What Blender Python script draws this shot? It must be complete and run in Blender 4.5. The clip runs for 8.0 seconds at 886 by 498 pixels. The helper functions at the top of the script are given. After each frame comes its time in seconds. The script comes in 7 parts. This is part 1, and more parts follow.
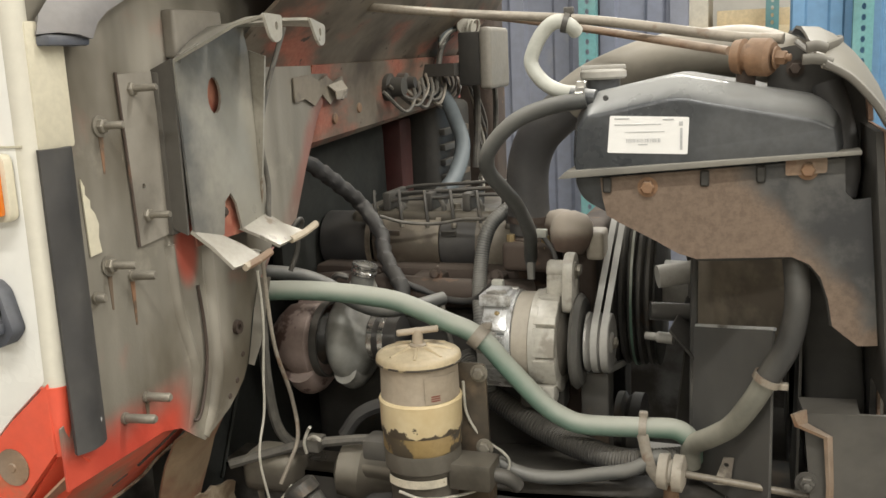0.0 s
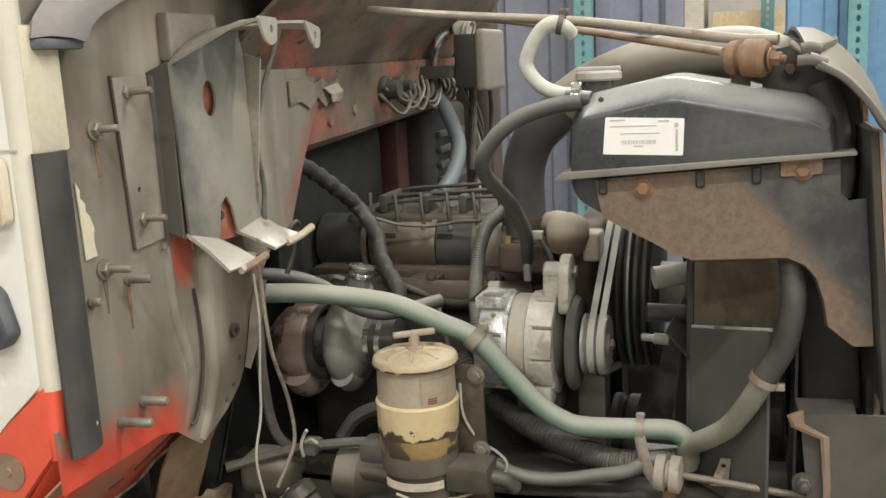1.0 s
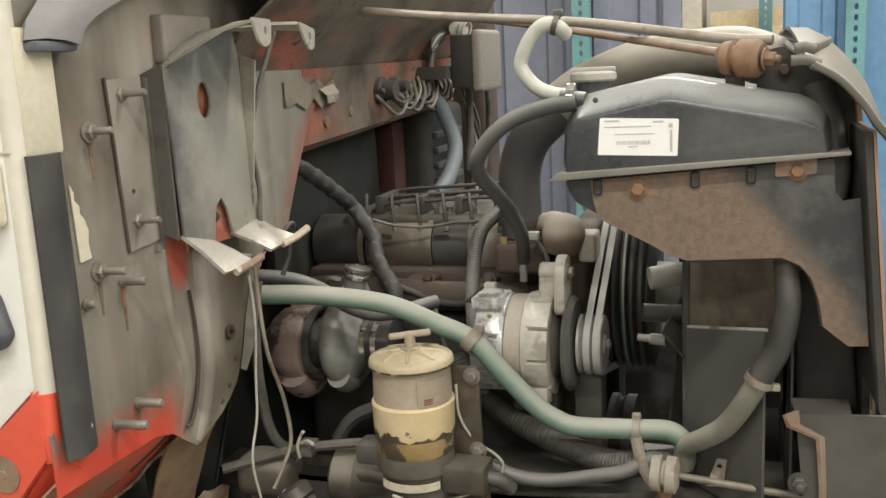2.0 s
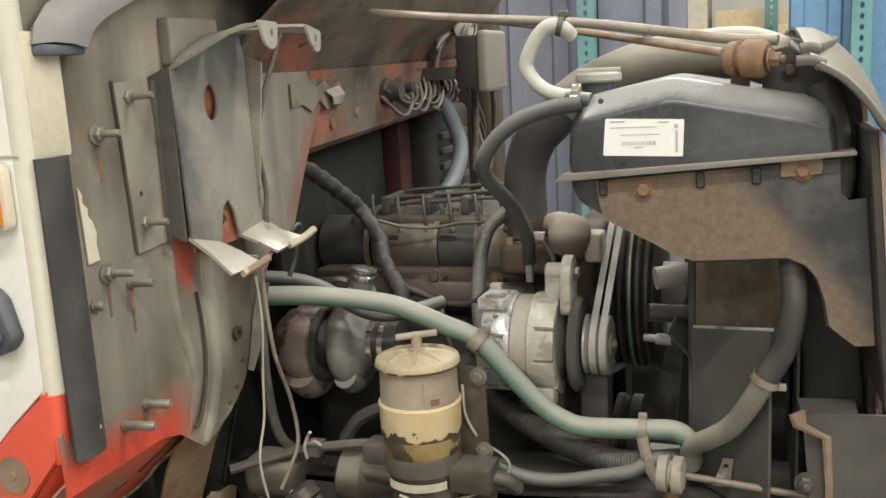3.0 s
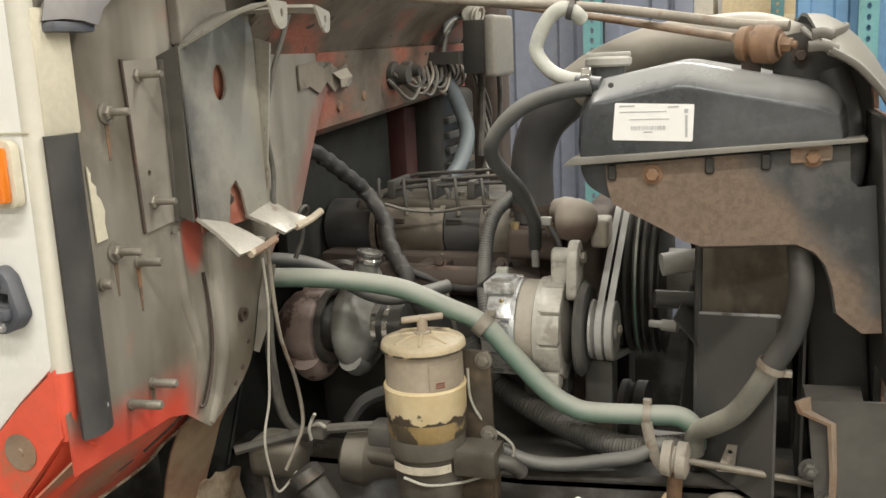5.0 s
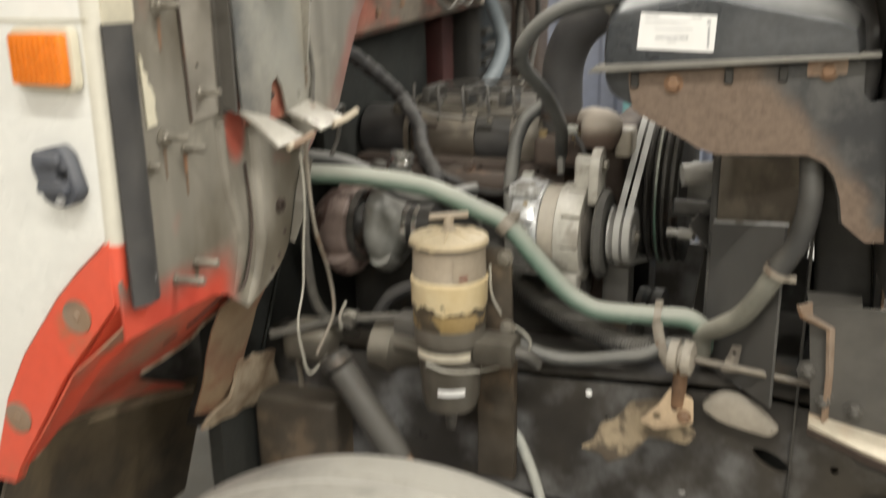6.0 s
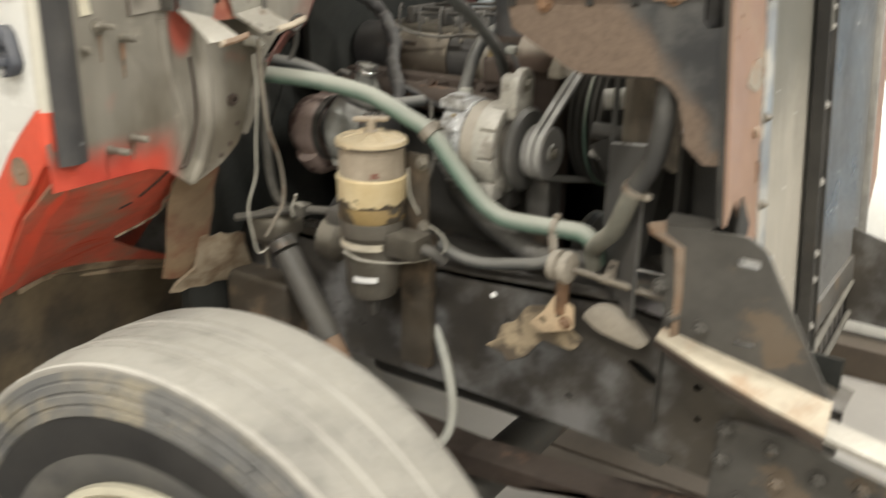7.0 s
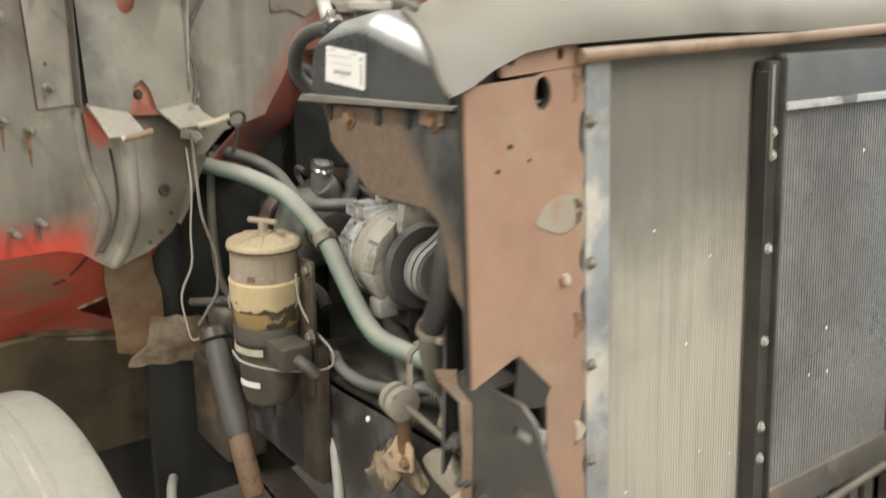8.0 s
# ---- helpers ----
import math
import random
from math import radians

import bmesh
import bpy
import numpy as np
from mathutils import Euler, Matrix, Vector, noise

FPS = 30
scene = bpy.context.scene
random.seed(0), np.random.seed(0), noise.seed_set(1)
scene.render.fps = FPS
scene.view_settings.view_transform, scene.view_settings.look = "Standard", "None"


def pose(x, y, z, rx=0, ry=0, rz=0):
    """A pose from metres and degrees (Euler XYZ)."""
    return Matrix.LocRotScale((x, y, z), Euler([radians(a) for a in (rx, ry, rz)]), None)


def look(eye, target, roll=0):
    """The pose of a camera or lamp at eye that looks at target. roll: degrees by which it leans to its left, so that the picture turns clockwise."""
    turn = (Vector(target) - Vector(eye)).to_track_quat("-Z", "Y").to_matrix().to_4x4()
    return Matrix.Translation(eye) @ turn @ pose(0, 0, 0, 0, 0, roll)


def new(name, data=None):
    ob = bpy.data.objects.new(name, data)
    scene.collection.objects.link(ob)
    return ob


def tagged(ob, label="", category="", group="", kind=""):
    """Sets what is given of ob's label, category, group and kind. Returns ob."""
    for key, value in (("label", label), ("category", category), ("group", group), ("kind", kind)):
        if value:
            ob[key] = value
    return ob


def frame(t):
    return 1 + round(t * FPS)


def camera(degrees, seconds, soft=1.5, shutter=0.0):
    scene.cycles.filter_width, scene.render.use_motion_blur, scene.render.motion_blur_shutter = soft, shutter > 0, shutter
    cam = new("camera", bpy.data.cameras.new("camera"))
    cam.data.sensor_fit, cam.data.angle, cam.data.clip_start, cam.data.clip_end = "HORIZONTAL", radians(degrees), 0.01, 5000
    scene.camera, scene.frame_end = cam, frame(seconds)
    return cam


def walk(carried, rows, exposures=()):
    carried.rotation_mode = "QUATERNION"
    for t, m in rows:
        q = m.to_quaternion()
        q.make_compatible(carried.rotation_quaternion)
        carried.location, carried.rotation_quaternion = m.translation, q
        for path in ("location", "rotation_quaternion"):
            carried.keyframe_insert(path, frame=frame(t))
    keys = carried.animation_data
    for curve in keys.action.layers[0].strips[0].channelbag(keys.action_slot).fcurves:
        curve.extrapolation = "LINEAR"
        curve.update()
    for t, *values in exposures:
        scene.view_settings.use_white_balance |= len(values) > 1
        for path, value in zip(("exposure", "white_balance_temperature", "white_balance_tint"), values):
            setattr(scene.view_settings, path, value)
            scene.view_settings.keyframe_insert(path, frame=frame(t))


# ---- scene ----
cam = camera(50.6, 8.0, shutter=0.6)
PATH = [
    (0, (0.013, 0.016, 1.635), (-0.638, 1.866, 1.243), -2.6),
    (0.5, (0.012, 0.016, 1.634), (-0.635, 1.868, 1.247), -2.7),
    (1, (0.014, 0.017, 1.635), (-0.631, 1.87, 1.247), -2.8),
    (1.5, (0.018, 0.02, 1.635), (-0.624, 1.874, 1.247), -2.9),
    (3, (0.021, 0.016, 1.638), (-0.635, 1.865, 1.251), -3.2),
    (3.5, (0.018, 0.014, 1.636), (-0.644, 1.861, 1.244), -3.2),
    (4, (0.012, 0.016, 1.633), (-0.651, 1.86, 1.229), -3.0),
    (5.5, (0.013, 0.004, 1.632), (-0.652, 1.843, 1.208), -2.3),
    (5.7, (0.034, -0.013, 1.643), (-0.683, 1.789, 1.154), -2.8),
    (6, (0.057, -0.063, 1.616), (-0.664, 1.712, 1.043), -0.9),
    (6.2, (0.143, -0.083, 1.617), (-0.642, 1.627, 0.934), 0.5),
    (6.5, (0.271, -0.107, 1.576), (-0.577, 1.572, 0.894), 1.5),
    (6.8, (0.433, -0.067, 1.605), (-0.558, 1.475, 0.828), -0.5),
    (7, (0.54, -0.005, 1.592), (-0.489, 1.566, 0.904), 1.0),
    (7.2, (0.627, 0.121, 1.642), (-0.491, 1.644, 0.986), 0.0),
    (7.5, (0.781, 0.324, 1.612), (-0.529, 1.749, 1.111), 0.2),
    (7.8, (0.895, 0.502, 1.656), (-0.53, 1.776, 1.067), 1.7),
    (8, (0.998, 0.624, 1.651), (-0.542, 1.77, 1.09), 0.8),
]
walk(cam, [(t, look(eye, target, roll)) for t, eye, target, roll in PATH], exposures=((0, -0.13), (5.3, -0.11), (6.2, 0.0), (6.8, 0.0), (7.5, 0.06), (8.0, -0.04)))

# ---- light: the workshop's ceiling strip lamps, assumed and out of view ----
world = bpy.data.worlds.new("hall_air")
world.use_nodes = True
world.node_tree.nodes["Background"].inputs[0].default_value = (0.9, 0.95, 1.0, 1)
world.node_tree.nodes["Background"].inputs[1].default_value = 0.09
scene.world = world
scene.view_settings.exposure = 0.0
# the three strips from x = 5 on are added to brighten the radiator
STRIPS = [(0.4, -1.1, 4.6), (-2.6, 1.2, 4.6), (2.6, 1.9, 4.6), (0.2, 4.2, 4.6), (-0.4, 7.4, 4.6), (-1.8, -4.2, 4.6), (2.2, -4.2, 4.6), (5.0, -1.6, 4.6), (5.0, 2.4, 4.6), (6.8, 0.4, 4.6)]
STRIP_WATTS = 139.0
for n, (sx, sy, sz) in enumerate(STRIPS):
    lamp = bpy.data.lights.new("strip_light", "AREA")
    lamp.shape, lamp.size, lamp.size_y = "RECTANGLE", 2.4, 0.22
    lamp.energy, lamp.color = STRIP_WATTS, (1.0, 0.972, 0.915)
    new("strip_light", lamp).matrix_world = pose(sx, sy, sz - 0.06)


# ---- materials ----
def shader(name):
    m = bpy.data.materials.new(name)
    m.use_nodes = True
    nt = m.node_tree
    return m, nt, nt.nodes["Principled BSDF"]


def noise_node(nt, scale, detail=5.0, rough=0.6, stretch=None, offset=0.0):
    co = nt.nodes.new("ShaderNodeTexCoord")
    src = co.outputs["Object"]
    if stretch or offset:
        mp = nt.nodes.new("ShaderNodeMapping")
        mp.inputs["Scale"].default_value = stretch or (1, 1, 1)
        mp.inputs["Location"].default_value = (offset, offset * 1.7, -offset)
        nt.links.new(src, mp.inputs["Vector"])
        src = mp.outputs["Vector"]
    nz = nt.nodes.new("ShaderNodeTexNoise")
    nz.inputs["Scale"].default_value = scale
    nz.inputs["Detail"].default_value = detail
    nz.inputs["Roughness"].default_value = rough
    nt.links.new(src, nz.inputs["Vector"])
    return nz.outputs["Fac"]


def ramp(nt, fac, lo, hi, a=0.0, b=1.0):
    r = nt.nodes.new("ShaderNodeMapRange")
    r.interpolation_type = "SMOOTHSTEP"
    for key, v in (("From Min", lo), ("From Max", hi), ("To Min", a), ("To Max", b)):
        r.inputs[key].default_value = v
    nt.links.new(fac, r.inputs["Value"])
    return r.outputs["Result"]


def mix(nt, fac, a, b):
    m = nt.nodes.new("ShaderNodeMix")
    m.data_type = "RGBA"
    if isinstance(fac, float):
        m.inputs[0].default_value = fac
    else:
        nt.links.new(fac, m.inputs[0])
    for sock, v in ((m.inputs[6], a), (m.inputs[7], b)):
        if isinstance(v, tuple):
            sock.default_value = (*v, 1)
        else:
            nt.links.new(v, sock)
    return m.outputs[2]


def math_node(nt, op, a, b):
    m = nt.nodes.new("ShaderNodeMath")
    m.operation = op
    for sock, v in zip(m.inputs, (a, b)):
        if isinstance(v, (int, float)):
            sock.default_value = v
        else:
            nt.links.new(v, sock)
    return m.outputs[0]


DUST = (0.285, 0.262, 0.218)


def dusty(name, base, rough=0.6, metal=0.0, dust=0.4, wear=None, wear_at=0.6, scale=18.0, bump=0.12, dust_col=DUST, streak=None, coat=0.0, wear_scale=None, wear_soft=0.03, grain=0.08, lay=0.25, stain=0.5, spec=0.5):
    """A worn surface: base colour with faint grain, oily stains, patches of wear, and dust settled on what faces up."""
    m, nt, p = shader(name)
    fine = noise_node(nt, scale * 7, 3.0, 0.6)
    big = noise_node(nt, scale * 0.55, 5.0, 0.6, streak)
    col = mix(nt, ramp(nt, fine, 0.3, 0.7), tuple(c * (1 - grain) for c in base), tuple(min(1.0, c * (1 + grain)) for c in base))
    if wear:
        patch = noise_node(nt, wear_scale or scale * 0.9, 6.0, 0.58, None, 3.1)
        col = mix(nt, ramp(nt, patch, wear_at - wear_soft, wear_at + wear_soft), col, wear)
    if dust > 0:
        geo = nt.nodes.new("ShaderNodeNewGeometry")
        sep = nt.nodes.new("ShaderNodeSeparateXYZ")
        nt.links.new(geo.outputs["Normal"], sep.inputs[0])
        lying = math_node(nt, "MULTIPLY_ADD", sep.outputs["Z"], lay)
        lying.node.inputs[2].default_value = 0.0
        total = math_node(nt, "ADD", big, lying)
        col = mix(nt, ramp(nt, total, 0.28, 0.85, dust * 0.2, min(1.0, dust * 1.3)), col, dust_col)
    if stain > 0:
        oil = noise_node(nt, scale * 0.28, 4.0, 0.6, streak, 9.4)
        col = mix(nt, ramp(nt, oil, 0.48, 0.70, 0.0, stain), col, tuple(c * 0.32 for c in base))
    nt.links.new(col, p.inputs["Base Color"])
    nt.links.new(ramp(nt, big, 0.3, 0.7, max(0.05, rough - 0.12), min(1.0, rough + 0.15)), p.inputs["Roughness"])
    p.inputs["Metallic"].default_value = metal
    p.inputs["Coat Weight"].default_value = coat
    p.inputs["Specular IOR Level"].default_value = spec
    if bump:
        b = nt.nodes.new("ShaderNodeBump")
        b.inputs["Strength"].default_value = bump
        b.inputs["Distance"].default_value = 0.003
        nt.links.new(math_node(nt, "ADD", math_node(nt, "MULTIPLY", fine, 0.3), big), b.inputs["Height"])
        nt.links.new(b.outputs["Normal"], p.inputs["Normal"])
    return m


def firewall_paint():
    """Dusty grey primer over red, the red bared in the lower corner and in rubbed patches."""
    m, nt, p = shader("firewall_paint")
    co = nt.nodes.new("ShaderNodeTexCoord")
    sep = nt.nodes.new("ShaderNodeSeparateXYZ")
    nt.links.new(co.outputs["Object"], sep.inputs[0])
    streaks = noise_node(nt, 6.0, 3.0, 0.5, (1.0, 1.5, 0.22))
    blot = noise_node(nt, 5.0, 6.0, 0.62)
    soft = noise_node(nt, 3.2, 4.0, 0.55, (1.0, 1.4, 0.8), 1.9)
    fine = noise_node(nt, 110.0, 3.0, 0.6)
    grey = mix(nt, ramp(nt, streaks, 0.32, 0.68), (0.165, 0.152, 0.124), (0.315, 0.292, 0.245))
    grey = mix(nt, ramp(nt, soft, 0.44, 0.66, 0.0, 0.85), grey, (0.080, 0.066, 0.044))
    grey = mix(nt, ramp(nt, blot, 0.30, 0.42, 0.45, 0.0), grey, (0.40, 0.37, 0.30))
    # faint pink rubs, and a red run under the bracket's foot
    rub = ramp(nt, noise_node(nt, 7.0, 4.0, 0.5, None, 6.6), 0.62, 0.72, 0.0, 0.14)
    dy = math_node(nt, "DIVIDE", math_node(nt, "ADD", sep.outputs["Y"], 0.045), 0.030)
    dz = math_node(nt, "DIVIDE", math_node(nt, "ADD", sep.outputs["Z"], 0.215), 0.055)
    spot = ramp(nt, math_node(nt, "ADD", math_node(nt, "MULTIPLY", dy, dy), math_node(nt, "MULTIPLY", dz, dz)), 1.3, 0.2, 0.0, 0.75)
    low = math_node(nt, "ADD", sep.outputs["Z"], math_node(nt, "MULTIPLY", blot, 0.12))
    red_low = math_node(nt, "MULTIPLY", ramp(nt, low, -0.315, -0.385), ramp(nt, sep.outputs["Y"], -0.055, -0.125))
    patch = ramp(nt, noise_node(nt, 3.4, 7.0, 0.65, None, 5.3), 0.57, 0.66)
    inner = math_node(nt, "MULTIPLY", patch, ramp(nt, sep.outputs["Y"], 0.40, 0.60))
    lean = math_node(nt, "SUBTRACT", sep.outputs["Y"], math_node(nt, "MULTIPLY", sep.outputs["Z"], 0.826))
    lean = math_node(nt, "ADD", lean, math_node(nt, "MULTIPLY", blot, 0.10))
    rim_red = math_node(nt, "MULTIPLY", ramp(nt, lean, 0.455, 0.50, 0.0, 0.7), ramp(nt, sep.outputs["Z"], -0.30, -0.12))
    inner = math_node(nt, "MULTIPLY", math_node(nt, "MAXIMUM", inner, rim_red), 0.85)
    grey = mix(nt, inner, grey, (0.27, 0.075, 0.055))
    red = mix(nt, ramp(nt, streaks, 0.3, 0.7), (0.42, 0.046, 0.026), (0.58, 0.085, 0.045))
    col = mix(nt, math_node(nt, "MAXIMUM", red_low, math_node(nt, "MAXIMUM", rub, spot)), grey, red)
    # brown rust and mud towards the torn lower edge
    mud = math_node(nt, "ADD", math_node(nt, "MULTIPLY", blot, 0.42), math_node(nt, "MULTIPLY", sep.outputs["Y"], 0.7))
    mud = math_node(nt, "SUBTRACT", mud, math_node(nt, "MULTIPLY", sep.outputs["Z"], 0.9))
    below = ramp(nt, sep.outputs["Z"], -0.42, -0.49)
    col = mix(nt, math_node(nt, "MULTIPLY", ramp(nt, mud, 0.60, 0.86, 0.0, 0.8), below), col, (0.17, 0.105, 0.062))
    nt.links.new(col, p.inputs["Base Color"])
    p.inputs["Roughness"].default_value = 0.55
    b = nt.nodes.new("ShaderNodeBump")
    b.inputs["Strength"].default_value = 0.3
    b.inputs["Distance"].default_value = 0.004
    nt.links.new(math_node(nt, "ADD", blot, math_node(nt, "MULTIPLY", fine, 0.3)), b.inputs["Height"])
    nt.links.new(b.outputs["Normal"], p.inputs["Normal"])
    return m


def plate_paint():
    """Black paint worn to brown primer over the middle and the lower tip."""
    m, nt, p = shader("worn_brown_plate")
    co = nt.nodes.new("ShaderNodeTexCoord")
    sep = nt.nodes.new("ShaderNodeSeparateXYZ")
    nt.links.new(co.outputs["Object"], sep.inputs[0])
    blot = noise_node(nt, 11.0, 6.0, 0.65)
    fine = noise_node(nt, 120.0, 3.0, 0.7)
    slope = math_node(nt, "MULTIPLY_ADD", sep.outputs["Z"], 0.84)
    slope.node.inputs[2].default_value = -0.172
    edge = math_node(nt, "ADD", math_node(nt, "ADD", sep.outputs["X"], slope), math_node(nt, "MULTIPLY", blot, 0.10))
    brown = ramp(nt, edge, 0.075, 0.025)
    tip = ramp(nt, math_node(nt, "ADD", sep.outputs["Z"], math_node(nt, "MULTIPLY", blot, 0.12)), 0.12, 0.08)
    dark = mix(nt, ramp(nt, blot, 0.42, 0.62), (0.034, 0.035, 0.036), (0.088, 0.086, 0.08))
    worn = mix(nt, ramp(nt, fine, 0.3, 0.7), (0.135, 0.096, 0.068), (0.185, 0.134, 0.098))
    nt.links.new(mix(nt, math_node(nt, "MAXIMUM", brown, tip), dark, worn), p.inputs["Base Color"])
    nt.links.new(ramp(nt, blot, 0.3, 0.7, 0.45, 0.75), p.inputs["Roughness"])
    return m


def tank_plastic():
    """Black moulded plastic, paler on whatever faces up: settled dust plus a painted lamp sheen."""
    m, nt, p = shader("tank_plastic")
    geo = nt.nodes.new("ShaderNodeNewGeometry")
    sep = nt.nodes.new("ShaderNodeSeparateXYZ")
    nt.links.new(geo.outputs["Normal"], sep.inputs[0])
    blot = noise_node(nt, 7.0, 5.0, 0.6)
    fine = noise_node(nt, 90.0, 3.0, 0.6)
    shade = mix(nt, ramp(nt, fine, 0.3, 0.7), (0.030, 0.033, 0.036), (0.043, 0.047, 0.051))
    film = mix(nt, ramp(nt, blot, 0.35, 0.7, 0.0, 0.12), shade, (0.30, 0.29, 0.27))
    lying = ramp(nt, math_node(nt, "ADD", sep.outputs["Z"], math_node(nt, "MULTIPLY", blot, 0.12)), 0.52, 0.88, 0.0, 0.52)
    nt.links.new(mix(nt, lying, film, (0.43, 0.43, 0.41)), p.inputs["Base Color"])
    nt.links.new(ramp(nt, blot, 0.3, 0.7, 0.24, 0.42), p.inputs["Roughness"])
    return m


def cowl_paint(redness=0.60, name="cowl_paint"):
    """Brown grime over primer, rubbed through to faded red in blurred patches."""
    m, nt, p = shader(name)
    blot = noise_node(nt, 4.5, 5.0, 0.55, (1.0, 0.8, 1.6))
    grime = noise_node(nt, 7.0, 6.0, 0.6, None, 2.2)
    fine = noise_node(nt, 130.0, 3.0, 0.7)
    base = mix(nt, ramp(nt, grime, 0.3, 0.7), (0.075, 0.058, 0.042), (0.20, 0.17, 0.13))
    red = mix(nt, ramp(nt, fine, 0.3, 0.7), (0.30, 0.085, 0.055), (0.40, 0.14, 0.09))
    col = mix(nt, ramp(nt, blot, redness - 0.09, redness + 0.07, 0.0, 0.85), base, red)
    chips = ramp(nt, noise_node(nt, 24.0, 7.0, 0.6, None, 7.7), 0.64, 0.66)
    col = mix(nt, chips, col, (0.05, 0.035, 0.025))
    nt.links.new(col, p.inputs["Base Color"])
    p.inputs["Roughness"].default_value = 0.65
    return m


def fin_tones():
    """Fin metal, darker olive above and paler beige below."""
    m, nt, p = shader("radiator_fins")
    co = nt.nodes.new("ShaderNodeTexCoord")
    sep = nt.nodes.new("ShaderNodeSeparateXYZ")
    nt.links.new(co.outputs["Object"], sep.inputs[0])
    blot = noise_node(nt, 5.0, 5.0, 0.6)
    rows = noise_node(nt, 9.0, 3.0, 0.5, (1.0, 6.0, 0.35), 2.0)
    level = math_node(nt, "ADD", sep.outputs["Z"], math_node(nt, "MULTIPLY", blot, 0.45))
    col = mix(nt, ramp(nt, level, 0.96, 0.60), (0.195, 0.188, 0.160), (0.44, 0.41, 0.35))
    col = mix(nt, ramp(nt, rows, 0.45, 0.70, 0.0, 0.22), col, (0.13, 0.125, 0.105))
    nt.links.new(col, p.inputs["Base Color"])
    p.inputs["Roughness"].default_value = 0.6
    p.inputs["Metallic"].default_value = 0.1
    return m


def filter_paint():
    """Cream paint on the filter's middle, broken off in a jagged line over dark primer."""
    m, nt, p = shader("filter_band")
    co = nt.nodes.new("ShaderNodeTexCoord")
    sep = nt.nodes.new("ShaderNodeSeparateXYZ")
    nt.links.new(co.outputs["Object"], sep.inputs[0])
    jag = noise_node(nt, 24.0, 6.0, 0.6)
    line = math_node(nt, "ADD", sep.outputs["Z"], math_node(nt, "MULTIPLY", jag, 0.11))
    tone = noise_node(nt, 9.0, 4.0, 0.6, None, 4.0)
    cream = mix(nt, ramp(nt, tone, 0.35, 0.7), (0.76, 0.65, 0.42), (0.60, 0.47, 0.26))
    nt.links.new(mix(nt, ramp(nt, line, 0.2690, 0.2720), (0.085, 0.066, 0.045), cream), p.inputs["Base Color"])
    p.inputs["Roughness"].default_value = 0.45
    return m


